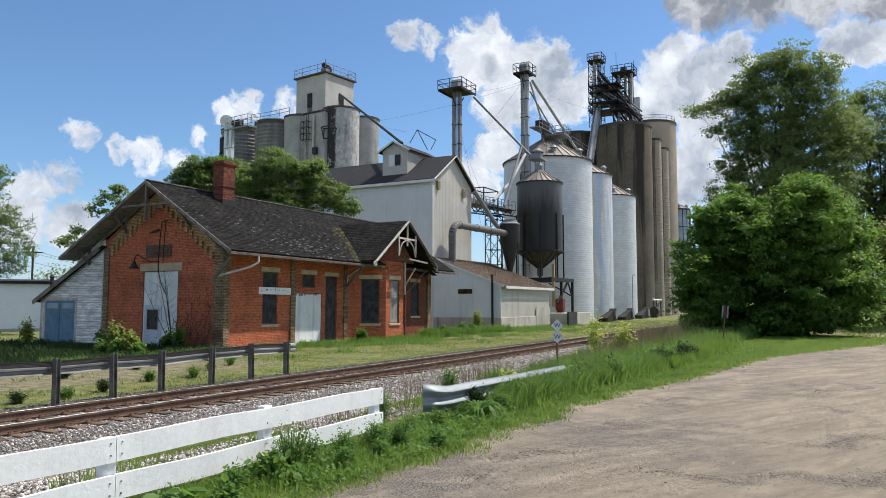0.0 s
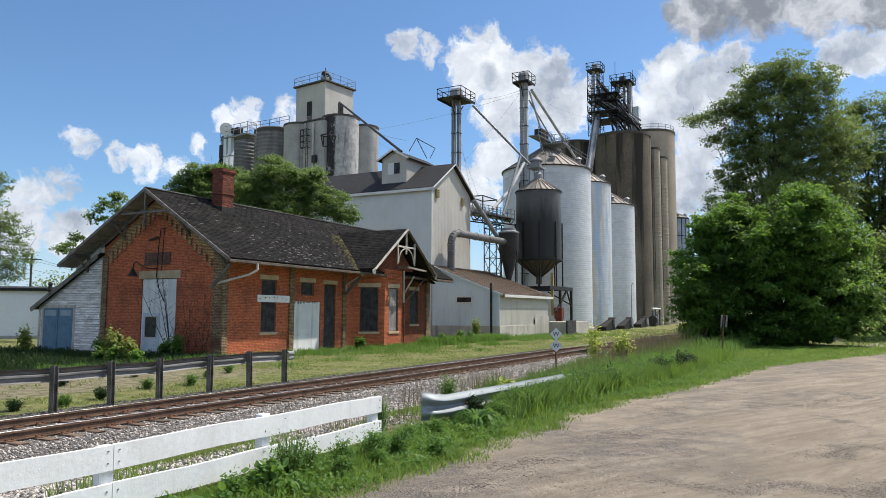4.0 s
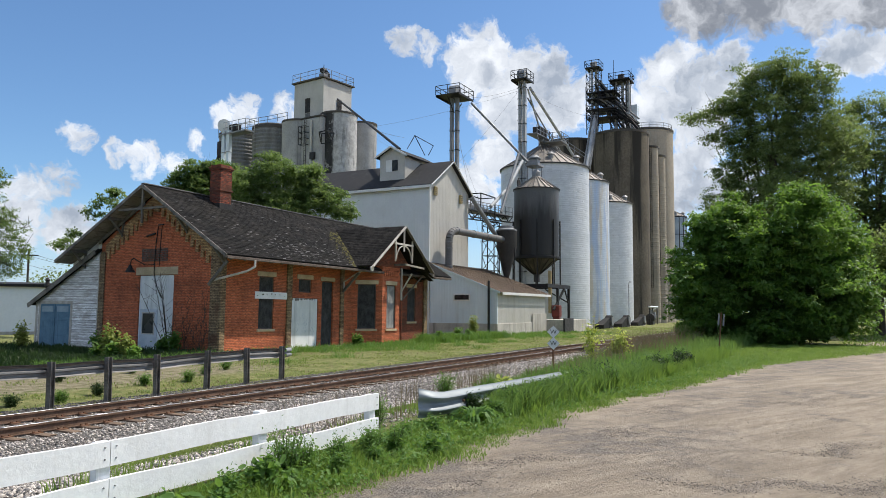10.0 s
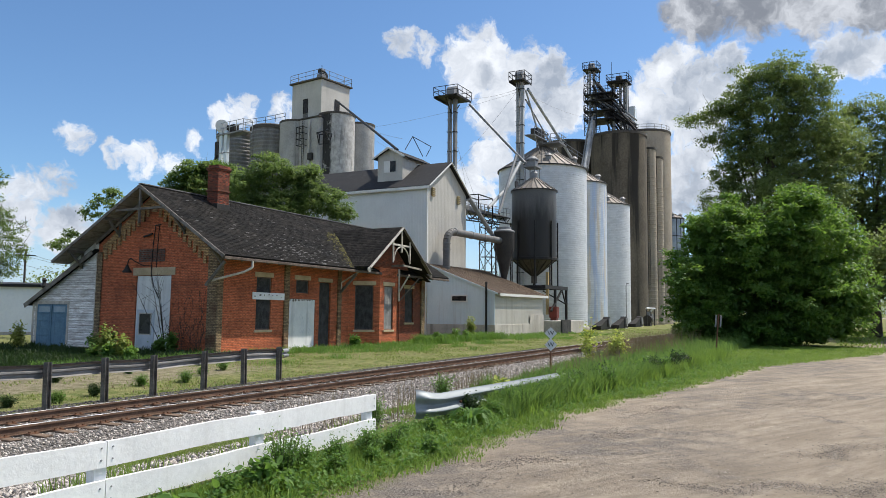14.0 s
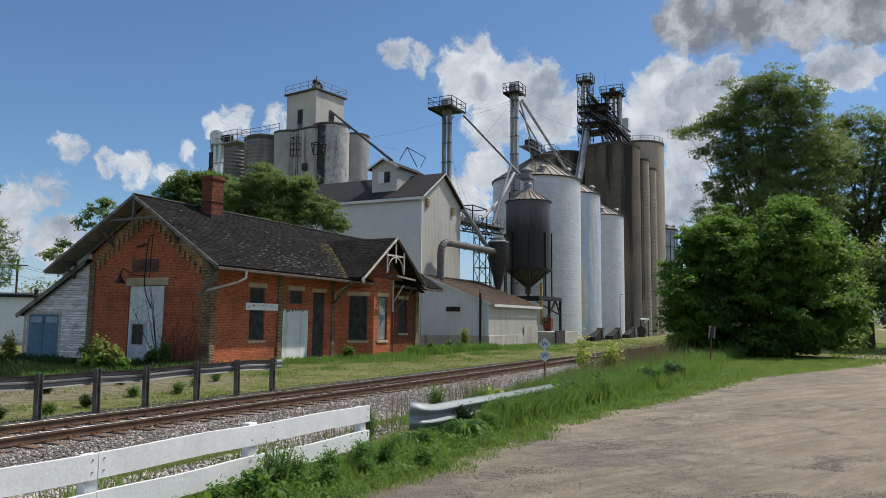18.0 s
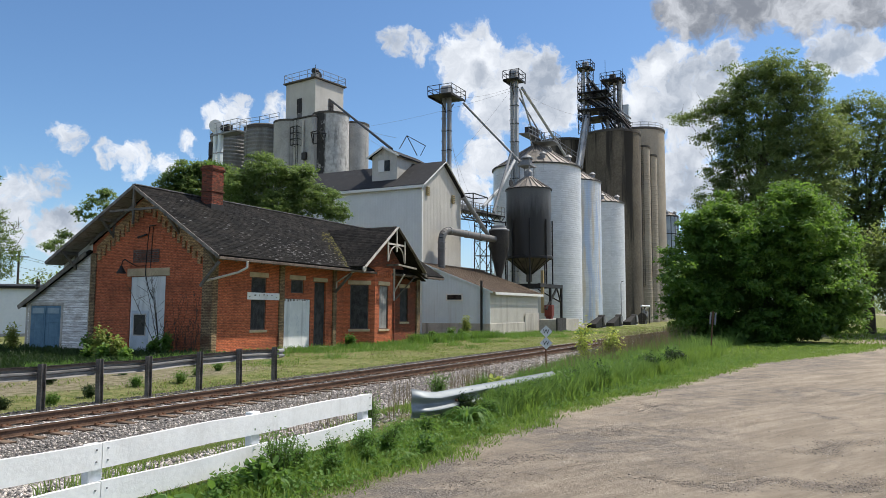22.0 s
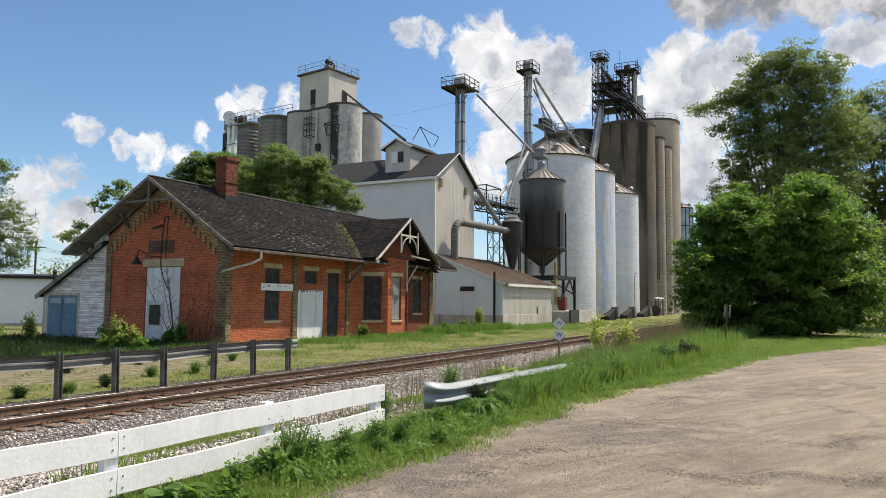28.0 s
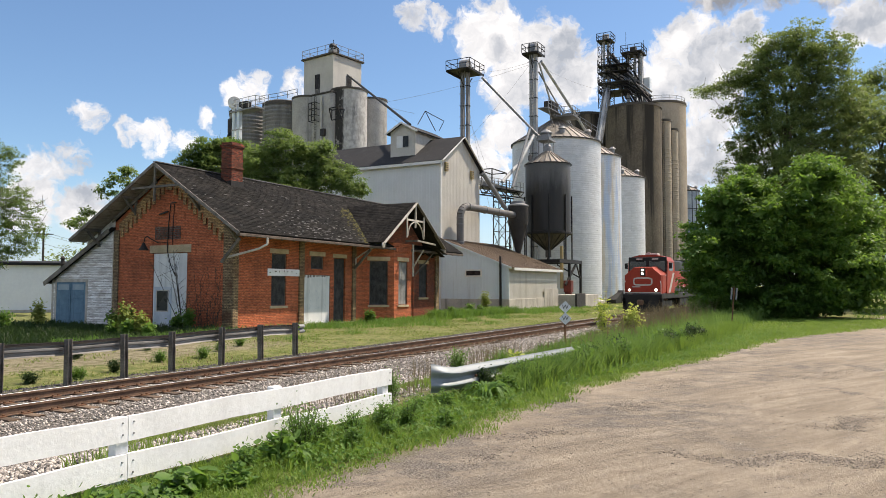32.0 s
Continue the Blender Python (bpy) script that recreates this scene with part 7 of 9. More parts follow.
def sooted_concrete():
    """Pale concrete with one broad black run down its side."""
    m = bpy.data.materials.new("sooted_concrete")
    m.use_nodes = True
    n = Nodes(m.node_tree)
    obj = n.add("ShaderNodeTexCoord").outputs["Object"]
    s = n.add("ShaderNodeSeparateXYZ", {0: obj})
    side = n.math("ARCTAN2", n.math("MULTIPLY", s.outputs[1], -1.0), n.math("MULTIPLY", s.outputs[0], -1.0))
    runs = n.noise(n.add("ShaderNodeMapping", {"Vector": obj, "Scale": (1, 1, .16)}), 1.6, 6.0, .7)
    spots = n.noise(obj, 1.2, 6.0, .7)
    away = n.math("ABSOLUTE", n.math("ADD", side, -0.12))
    black = n.ramp(n.math("SUBTRACT", away, n.math("MULTIPLY", n.math("SUBTRACT", runs.outputs["Fac"], .5), .9)), .26, .46, .95, 0.0)
    base = n.mix(n.ramp(spots.outputs["Fac"], .35, .65), (.36, .35, .335), (.56, .55, .53))
    base = n.mix(n.ramp(runs.outputs["Fac"], .50, .68, 0.0, .7), base, (.11, .108, .105))
    col = n.mix(n.math("MULTIPLY", black, n.ramp(spots.outputs["Fac"], .36, .46)), base, (.028, .027, .027))
    b = n.add("ShaderNodeBump", {"Height": spots.outputs["Fac"], "Strength": .2, "Distance": .03})
    p = n.add("ShaderNodeBsdfPrincipled", {"Base Color": col, "Roughness": .9, "Normal": b, "Specular IOR Level": .2})
    n.add("ShaderNodeOutputMaterial", {"Surface": p})
    return m


SOOTED = sooted_concrete()
STAIN_GREY = mat("stained_concrete_run", (0.10, 0.098, 0.092), (0.24, 0.235, 0.22), 0.95, s1=0.8, s2=6)
BIN_DULL = mat("dull_corrugated_steel", (0.17, 0.17, 0.165), (0.30, 0.30, 0.29), 0.75, 0.05, s1=0.3, s2=5, streak=((0.10, 0.09, 0.085), 0.6, 0.8))
west_elevator()


def long_spouts():
    def spout(a, b, r, m, label):
        solid("grain_spout", Form().rod(a, b, r, n=10), m, label, "grain spout", "grain spouts", soft=True)
    spout((79.8, 38.8, 27.6), (81.6, 31.4, 19.2), 0.15, GALV_DULL, "long grey grain spout sloping to the hopper bin")
    spout((80.8, 33.0, 20.9), (75.6, 33.0, 13.3), 0.16, GALV_DULL, "grey grain spout falling towards the catwalk")
    spout((91.3, 67.5, 34.8), (64.6, 39.7, 19.0), 0.15, DARK_STEEL, "long dark spout from headhouse to elevator roof")
    spout((87.9, 34.6, 31.0), (92.7, 34.6, 26.2), 0.12, GALV, "galvanised grain spout to the bin roof")
    spout((88.2, 34.4, 31.2), (107.8, 34.4, 25.0), 0.19, GALV, "thick galvanised grain spout to the next bin")
    spout((88.6, 34.9, 30.0), (101.0, 34.5, 24.4), 0.10, GALV_DULL, "thin galvanised grain spout along the bin roofs")
    ic = thing("inclined_conveyor", "grey lattice conveyor sloping from the silo tower to the bins", "conveyor")
    a, b = Vector((131.0, 38.3, 38.2)), Vector((122.4, 37.4, 26.6))
    part("conveyor_tube", Form().rod(a, b, 0.34, n=12), GALV, ic, soft=True)
    f = Form()
    for s in (-.55, .55):
        f.beam(a + Vector((0, s, .5)), b + Vector((0, s, .5)), .12).beam(a + Vector((0, s, -.5)), b + Vector((0, s, -.5)), .12)
        for k in range(12):
            f.beam(a.lerp(b, k / 12) + Vector((0, s, .5 - (k % 2))), a.lerp(b, (k + 1) / 12) + Vector((0, s, -.5 + (k % 2))), .08)
    part("lattice", f, GALV_DULL, ic)
    # catwalk along the bin roofs
    cw = thing("roof_catwalk", "railed galvanised catwalk over the bin roofs", "catwalk")
    part("walkway", Form().beam((88.8, 34.4, 25.3), (93.6, 34.4, 25.4), 1.4, 0.12).beam((93.6, 34.4, 25.4), (101.5, 34.2, 22.0), 1.2, 0.12), GALV_DULL, cw)
    part("catwalk_railing", rail_frame(Form(), [(88.8, 33.7, 25.3), (93.6, 33.7, 25.4), (101.5, 33.6, 22.0)], 0, 1.1, 0.035, 1.1), GALV_DULL, cw)
    part("stair_railing", rail_frame(Form(), [(93.6, 32.6, 24.9), (96.4, 29.6, 22.6)], 0, 1.0, 0.03, .9), GALV_DULL, cw)
    part("cap_platform", Form().box(92.3, 95.2, 31.6, 34.0, 24.75, 24.88), GALV_DULL, cw)
    part("cap_railing", rail_frame(Form(), [(92.3, 34.0), (92.3, 31.6), (95.2, 31.6), (95.2, 34.0)], 24.9, 1.1, 0.03, 1.0, True), GALV_DULL, cw)
    part("catwalk_machine", Form().box(90.6, 92.6, 33.8, 35.0, 25.4, 26.6, 0.05), DARK_STEEL, cw)
    part("drop_chute", Form().rod((92.0, 34.4, 25.2), (94.0, 34.4, 24.6), 0.4, n=10).beam((89.0, 33.8, 25.2), (91.5, 33.8, 22.6), 0.1), GALV_DULL, cw)
    # distributor over the hopper bin
    ds = thing("spout_distributor", "small grey distributor box above the hopper bin", "distributor", at=pose(81.4, 31.2, 18.7))
    part("box", Form().box(-1.1, 1.1, -.8, .8, .6, .85).box(-.5, .5, -.5, .5, .85, 1.5, 0.04).lathe([(.75, 1.5), (.75, 1.65), (.3, 2.0)], n=14), GALV_DULL, ds)
    for x, y in ((-.8, -.6), (.8, -.6), (.8, .6), (-.8, .6)):
        part("leg", Form().beam((x, y, -1.2), (x, y, .6), .09), GALV_DULL, ds)
    # conveyor bridge between elevator and bins
    cb = thing("conveyor_bridge", "dark steel conveyor bridge with railings on a lattice tower", "conveyor bridge")
    za = lambda x: 12.95 + (x - 70.4) * .05
    for y in (34.3, 35.7):
        f = Form()
        for dz in (0, -.7):
            f.beam((70.4, y, za(70.4) + dz), (82.0, y, za(82) + dz), 0.13)
        for k in range(10):
            x0, x1 = 70.4 + 1.16 * k, 71.56 + 1.16 * k
            f.beam((x0, y, za(x0) - .7 * (k % 2)), (x1, y, za(x1) - .7 * ((k + 1) % 2)), 0.07)
        part("truss", f, BLACK_STEEL, cb, "dark steel truss girder")
        part("bridge_railing", rail_frame(Form(), [(70.4, y, za(70.4)), (82.0, y, za(82))], 0, 1.1, 0.03, 1.1), GALV_DULL, cb)
    part("bridge_deck", Form().beam((70.4, 35.0, za(70.4)), (82.0, 35.0, za(82)), 1.4, 0.08), GALV_DULL, cb)
    part("conveyor_tube", Form().box(70.4, 82.0, 34.75, 35.25, 13.25, 13.75), GALV_DULL, cb, "grey boxed drag conveyor")
    g = Form()
    for x in (72.6, 76.4):
        g.beam((x, 34.1, 12.6), (x, 34.1, 15.1), .10).beam((x, 35.9, 12.6), (x, 35.9, 15.1), .10).beam((x, 34.1, 15.1), (x, 35.9, 15.1), .10)
    for y in (34.1, 35.9):
        g.beam((72.6, y, 15.1), (76.4, y, 15.1), .10)
    part("gantry", g, BLACK_STEEL, cb, "black steel gantry over the bridge")
    part("lattice_tower", lattice(Form(), 77.0, 34.9, 1.5, 0, 12.4, 1.7, 0.045), BLACK_STEEL, cb)
    part("down_spout", Form().rod((69.9, 33.9, 14.2), (73.9, 32.8, 10.4), 0.24, n=12), GALV_DULL, cb, "grey spout to the cyclone", soft=True)
    part("rising_spout", Form().rod((75.0, 34.0, 13.9), (80.0, 34.0, 16.8), 0.2, n=10).rod((80.0, 34.0, 16.8), (85.2, 34.3, 21.0), .2, n=10), GALV, cb, "pale spout rising to the bin", soft=True)
    part("hand_wheel", Form().rod((82.2, 33.6, 17.6), (82.2, 33.5, 17.6), .5, n=14), DARK_STEEL, cb)


long_spouts()


def fan(x, y, label):
    fn = thing("aeration_fan", label, "fan", "bin fans", at=pose(x, y, 0) @ Matrix.Scale(0.75, 4))
    part("housing", Form().rod((0, -.5, 1.2), (0, .5, 1.2), 1.1, n=20).box(-1.2, 1.2, -.45, .45, .1, 1.3, 0.04), BLACK_STEEL, fn, soft=True)
    part("duct", Form().add([(-1.2, -.4, .2), (-1.2, .4, .2), (-1.2, .4, 1.9), (-1.2, -.4, 1.9), (-4.2, -.2, 0), (-4.2, 1.4, 0), (-4.2, 1.4, .7), (-4.2, -.2, .7)], [(0, 1, 2, 3), (7, 6, 5, 4), (0, 4, 5, 1), (1, 5, 6, 2), (2, 6, 7, 3), (3, 7, 4, 0)]), BLACK_STEEL, fn)
    part("intake_guard", Form().rod((0.2, -.62, 1.25), (0.2, -.5, 1.25), 0.75, n=16), GALV_DULL, fn)
    part("stand", Form().box(-1.0, 1.3, -.5, .6, -.2, .12), FOUNDATION, fn)


fan(96.5, 26.6, "black centrifugal bin fan on a concrete pad")
fan(105.5, 26.6, "dark centrifugal bin fan on a concrete pad")
fan(119.0, 27.5, "dark centrifugal bin fan beside the silos")
lp = thing("yard_lamp", "thin grey yard lamp post beside the bins", "lamp post", at=pose(113.5, 28.2, 0))
part("pole", Form().rod((0, 0, -.2), (0, 0, 6.3), 0.06, n=8).pipe([(0, 0, 6.3), (.3, 0, 6.7), (.9, 0, 6.8)], 0.05, 6), GALV_DULL, lp)
part("lamp_head", Form().box(.8, 1.3, -.12, .12, 6.7, 6.85, 0.03), GALV_DULL, lp)
tk = thing("pipe_rack", "pale pipe on dark posts with a blower beside the silos", "pipe rack", at=pose(127.0, 27.6, 0))
part("pipe", Form().rod((-2.4, 0, 3.0), (4.0, 0, 3.0), .15, n=10).rod((4.0, 0, 3.0), (4.0, 1.2, 2.2), .15, n=10), SIGN_WHITE, tk, "pale horizontal pipe", soft=True)
for x in (-2.2, .2, 3.6):
    part("post", Form().beam((x, 0, -.2), (x, 0, 2.86), .14), BLACK_STEEL, tk)
bl = part("blower", Form().rod((-.6, .3, 1.1), (.5, .3, 1.1), .75, n=18).box(-.8, .7, -.2, .8, -.1, .6, .03), DARK_STEEL, tk, "dark round blower housing", soft=True)
part("blower_inlet", Form().lathe([(.3, 1.7), (.3, 2.4), (.42, 2.5)], (0, .3), 14), GALV_DULL, bl)
part("control_box", Form().box(1.6, 2.4, -.1, .3, .9, 2.1, .03), GALV_DULL, tk, "grey control box")

# ---- warehouse beyond the depot ----
wh = thing("warehouse", "long low white metal warehouse with a dark roof edge", "warehouse", at=pose(38.0, 62.0, 0, 0, 0, -40))
part("wall", ribbed_wall((-34, 0), (6, 0), 0, 4.3, (0, -1), 4.0), WHITE_WALL, wh, "white metal wall")
part("end_wall", ribbed_wall((6, 0), (6, 16), 0, 4.3, (1, 0), 1.0), WHITE_WALL, wh)
part("roof", Form().slab([(-34.3, -.3, 4.3), (6.3, -.3, 4.3), (6.3, 16, 4.9), (-34.3, 16, 4.9)], .25, (0, 0, 1)), DARK_ROOF, wh)
part("vent", Form().box(-5.0, -4.5, -.08, -.035, 3.5, 3.75), DARK_BOARD, wh)
part("base_strip", Form().box(-34, 6, -.07, -.012, 0, .25), FOUNDATION, wh)


def sagging(form, a, b, sag, r, n=10):
    a, b = Vector(a), Vector(b)
    pts = [a.lerp(b, i / n) - Vector((0, 0, sag * 4 * (i / n) * (1 - i / n))) for i in range(n + 1)]
    return form.pipe(pts, r, 4)


def utility_pole():
    up = thing("utility_pole", "distant wooden utility pole with sagging wires", "utility pole", at=pose(55.4, 86.9, 0))
    part("pole", Form().rod((0, 0, -.3), (0, 0, 9.2), .16, .11, 8), POST_WOOD, up)
    part("crossarm", Form().beam((-.7, .9, 8.6), (.7, -.9, 8.6), .12), POST_WOOD, up)
    for dz, dy in ((8.7, -.8), (8.7, .8), (7.4, 0)):
        part("wire", sagging(Form(), (-60, 30 + dy, dz - .6), (0, dy, dz), .6, .018), BLACK_STEEL, up)
        part("wire", sagging(Form(), (0, dy, dz), (36, 26 + dy, dz - .3), .5, .018), BLACK_STEEL, up)


utility_pole()


def guy_wires():
    gw = thing("guy_wire_set", "thin steel guy wires staying the bucket elevators", "guy wires")
    for a, b in (((78.7, 40.5, 26.0), (70.5, 33.0, 9.0)), ((78.7, 40.5, 24.0), (74.0, 33.0, 10.0)), ((78.7, 40.5, 28.2), (87.9, 35.3, 31.4)),
                 ((87.9, 35.3, 31.0), (131.0, 39.0, 38.0)), ((87.9, 35.3, 31.6), (74.0, 40.0, 17.0)), ((93.0, 68.0, 33.0), (66.0, 40.0, 20.5)), ((96.0, 66.0, 31.0), (70.0, 38.0, 17.6)), ((95.0, 64.0, 30.8), (87.9, 35.3, 31.0))):
        part("wire", sagging(Form(), a, b, .5, .014), GALV_DULL, gw)


guy_wires()


# ---- trees, shrubs, grass ----
def leaf_mesh(name, centres, size, material, rng, spread=0.35, per=26, droop=0.15):
    """Clumps of single bent leaves round the centres."""
    k = len(centres) * per
    c = np.repeat(centres, per, 0) + rng.normal(0, 1, (k, 3)) * np.repeat(np.asarray(spread).reshape(-1, 1) * np.ones((len(centres), 1)), per, 0)
    a = rng.uniform(0, 2 * np.pi, k)
    tilt = rng.normal(-droop, 0.55, k)
    s = size * rng.uniform(0.6, 1.3, k)
    d = np.stack([np.cos(a) * np.cos(tilt), np.sin(a) * np.cos(tilt), np.sin(tilt)], 1)
    side = np.stack([-np.sin(a), np.cos(a), rng.normal(0, 0.35, k)], 1)
    side /= np.linalg.norm(side, axis=1)[:, None]
    up = np.cross(d, side)
    tip = c + d * s[:, None]
    rib = [c + d * (s * t)[:, None] - up * (s * 0.07)[:, None] for t in (.3, .66)]
    edge = [[c + d * (s * t)[:, None] + side * (s * w * e)[:, None] + up * (s * 0.04)[:, None] for t, w in ((.3, .30), (.66, .26))] for e in (1, -1)]
    v = np.stack([c, edge[0][0], edge[0][1], tip, rib[1], rib[0], edge[1][1], edge[1][0]], 1).reshape(-1, 3)
    k8 = 8 * np.arange(k)[:, None]
    q = np.stack([k8 + np.array(f) for f in ((0, 1, 2, 5), (5, 2, 3, 4), (0, 5, 6, 7), (5, 4, 3, 6))], 1).reshape(-1, 4)
    return raw_mesh(name, v, q, material)


def crown_points(lobes, n, rng, inner=0.35):
    """Clump centres near the skin of ellipsoid lobes (x, y, z, rx, ry, rz), with gaps."""
    w = np.array([l[3] * l[4] + l[3] * l[5] for l in lobes])
    idx = rng.choice(len(lobes), n, p=w / w.sum())
    lob = np.array(lobes)[idx]
    u = rng.normal(size=(n, 3))
    u /= np.linalg.norm(u, axis=1)[:, None]
    r = inner + (1 - inner) * rng.random(n) ** 0.6
    bump = np.array([noise.noise(Vector((float(a[0] * 2.6 + b[0]), float(a[1] * 2.6 + b[1]), float(a[2] * 2.6 + b[2])))) for a, b in zip(u, lob)])
    r = r * (1 + 0.45 * bump) * .9
    p = lob[:, :3] + u * lob[:, 3:] * r[:, None]
    return p[(bump > -0.30) | (r < .6)]


def clump_mesh(name, centres, radius, per, leaf, material, rng):
    """Leaf sprays: every centre carries a flattened tuft, its leaves pointing outwards and drooping."""
    m = len(centres)
    k = m * per
    rad = np.repeat(radius * rng.uniform(.55, 1.35, m), per)
    u = rng.normal(size=(k, 3))
    u[:, 2] = np.abs(u[:, 2]) * 0.9 - 0.25
    u /= np.linalg.norm(u, axis=1)[:, None]
    lean = np.repeat(rng.normal(0, .35, (m, 3)), per, 0)
    c = np.repeat(centres, per, 0) + (u * np.array([1, 1, .85]) + lean * (1 - np.abs(u[:, 2:3]))) * (rad * rng.uniform(.35, 1.0, k))[:, None]
    a = np.arctan2(u[:, 1], u[:, 0]) + rng.normal(0, .8, k)
    tilt = rng.normal(-.5, .55, k)
    s = leaf * rng.uniform(0.6, 1.35, k)
    d = np.stack([np.cos(a) * np.cos(tilt), np.sin(a) * np.cos(tilt), np.sin(tilt)], 1)
    side = np.stack([-np.sin(a), np.cos(a), rng.normal(0, 0.3, k)], 1)
    side /= np.linalg.norm(side, axis=1)[:, None]
    up = np.cross(d, side)
    mid = c + d * (s * 0.45)[:, None] + up * (s * 0.10)[:, None]
    v = np.stack([c, mid + side * (s * 0.40)[:, None], c + d * s[:, None], mid - side * (s * 0.40)[:, None]], 1).reshape(-1, 3)
    return raw_mesh(name, v, np.arange(4 * k).reshape(-1, 4), material)


def limbs(form, base, tips, r, rng, fork=0.35):
    base = Vector(base)
    for t in tips:
        t = Vector(t)
        d = t - base
        mid = base + Vector((d.x * .28, d.y * .28, d.z * .52)) + Vector((rng.normal(0, .04), rng.normal(0, .04), 0)) * d.length
        far_mid = base + Vector((d.x * .68, d.y * .68, d.z * .84))
        form.rod(base, mid, r * .5, r * .27, 7, False).rod(mid, far_mid, r * .27, r * .12, 6, False).rod(far_mid, t, r * .12, r * .04, 5, False)
        for k in range(3):
            e = mid.lerp(t, .4 + .25 * k) + Vector(rng.normal(0, 1, 3)) * min((t - base).length * .10, .8)
            form.rod(mid.lerp(t, .3 + .2 * k), e, r * .07, r * .02, 5, False)
    return form


def tree(name, label, x, y, h, trunk_r, lobes, clumps, leaf, per, spread, material, seed, fork_z=0.35, inner=0.35, category="tree", group="", bare=0, core=0):
    """lobes are in the tree's own space, z from its base."""
    rng = np.random.default_rng(seed)
    z0 = float(ground_z(x, y))
    t = thing(name, label, category, group, at=pose(x, y, z0))
    f = Form()
    fz = h * fork_z
    f.rod((0, 0, -.3), (0.02 * h, 0, fz * .5), trunk_r, trunk_r * .8, 10, False).rod((0.02 * h, 0, fz * .5), (0, 0, fz), trunk_r * .8, trunk_r * .62, 10, False)
    tips = [(l[0], l[1], l[2] + l[5] * .35) for l in lobes]
    for l, tip in zip(lobes, tips):
        limbs(f, (0, 0, fz * .9), [tip], trunk_r * min(1.0, (l[3] / 2.3) ** 2), rng)
    part("trunk", f, BARK, t, soft=True)
    pts = crown_points(lobes, clumps, rng, inner)
    if core:
        inside = [(*l[:3], l[3] * .6, l[4] * .6, l[5] * .6) for l in lobes]
        part("inner_foliage", clump_mesh("inner_foliage", crown_points(inside, core, rng, .1), spread * 1.2, 26, leaf * 2.4, material, rng), material, t)
    part("crown", clump_mesh("crown", pts, spread, per, leaf, material, rng), material, t)
    if bare:
        f = Form()
        for k in range(bare):
            l = lobes[k % len(lobes)]
            a = Vector((l[0], l[1], l[2]))
            e = a + Vector((rng.normal(0, 1) * l[3] * .55, rng.normal(0, 1) * l[4] * .55, abs(rng.normal(0.6, .4)) * l[5] * .95))
            f.rod(a, e, .022, .005, 5, False)
            for q in range(3):
                s = a.lerp(e, .5 + .15 * q)
                f.rod(s, s + Vector(rng.normal(0, .5, 3)) + Vector((0, 0, .3)), .015, .004, 4, False)
        tagged(part("bare_twig_growth", f, BARK, t), kind="stuff")
    return t


# dense dark maple by the lot, and the tall trees behind it
tree("maple_tree", "dense dark green bushy maple beside the gravel lot", 40.5, 2.6, 8.6, 0.3,
     [(-1.0, -1.0, 5.3, 2.4, 2.4, 2.4), (-1.5, 1.2, 4.6, 2.5, 2.5, 2.1), (-1.9, 3.3, 3.8, 1.7, 1.7, 2.0), (1.8, -2.7, 4.7, 1.8, 1.8, 2.1), (0.6, -3.0, 2.6, 1.5, 1.5, 1.6), (0.1, -0.9, 2.9, 3.1, 3.1, 2.5),
      (-0.8, 1.9, 2.4, 2.8, 2.8, 2.0), (-3.1, 3.4, 1.8, 1.6, 1.6, 1.6), (0.5, -2.1, 1.2, 2.0, 2.0, 1.1), (0, 0.2, 0.8, 3.1, 3.1, 1.0), (-0.7, 2.7, 0.7, 2.2, 2.2, 0.8), (-0.7, -1.3, 6.9, 1.4, 1.4, 1.1),
      (-2.1, 2.7, 5.4, 1.4, 1.4, 1.3), (-1.1, 2.0, 6.3, 1.4, 1.1, 1.1), (-3.4, 3.7, 3.2, 1.4, 1.1, 1.4)],
     1750, 0.15, 84, 0.44, LEAF_BUSH, 21, 0.12, 0.5, core=300)
tree("tall_tree", "tall loose-crowned tree with thin upper branches", 51.0, 4.0, 17.0, 0.42,
     [(0.1, -1.4, 16.7, 2.0, 2.0, 1.6), (0.0, 0.4, 16.3, 1.5, 1.5, 1.3), (-0.1, 1.0, 15.0, 1.9, 1.9, 1.4), (-0.2, 2.7, 14.5, 1.3, 1.3, 0.8), (-0.5, 4.3, 14.3, 0.9, 0.9, 0.4), (0.2, -3.1, 15.4, 2.2, 2.2, 1.8),
      (0.1, -1.0, 14.2, 2.7, 2.7, 2.0), (-0.1, 1.5, 12.8, 1.6, 1.6, 1.3), (0.2, -3.1, 12.5, 2.7, 2.7, 2.2), (0.1, -0.5, 11.7, 2.9, 2.9, 2.0), (-0.1, 1.6, 10.4, 1.7, 1.7, 1.6), (0.2, -2.7, 9.7, 3.1, 3.1, 2.4),
      (-1.9, -0.9, 8.5, 2.6, 2.6, 1.9), (2.2, -4.6, 12.0, 2.0, 2.0, 2.2), (-0.3, 3.2, 12.9, 0.7, 0.7, 0.3), (-0.5, 1.9, 8.4, 1.9, 1.9, 1.7), (-1.2, 1.6, 6.4, 2.4, 2.4, 1.7)],
     2000, 0.125, 62, 0.46, LEAF_TALL, 22, 0.35, 0.3, bare=30, core=150)
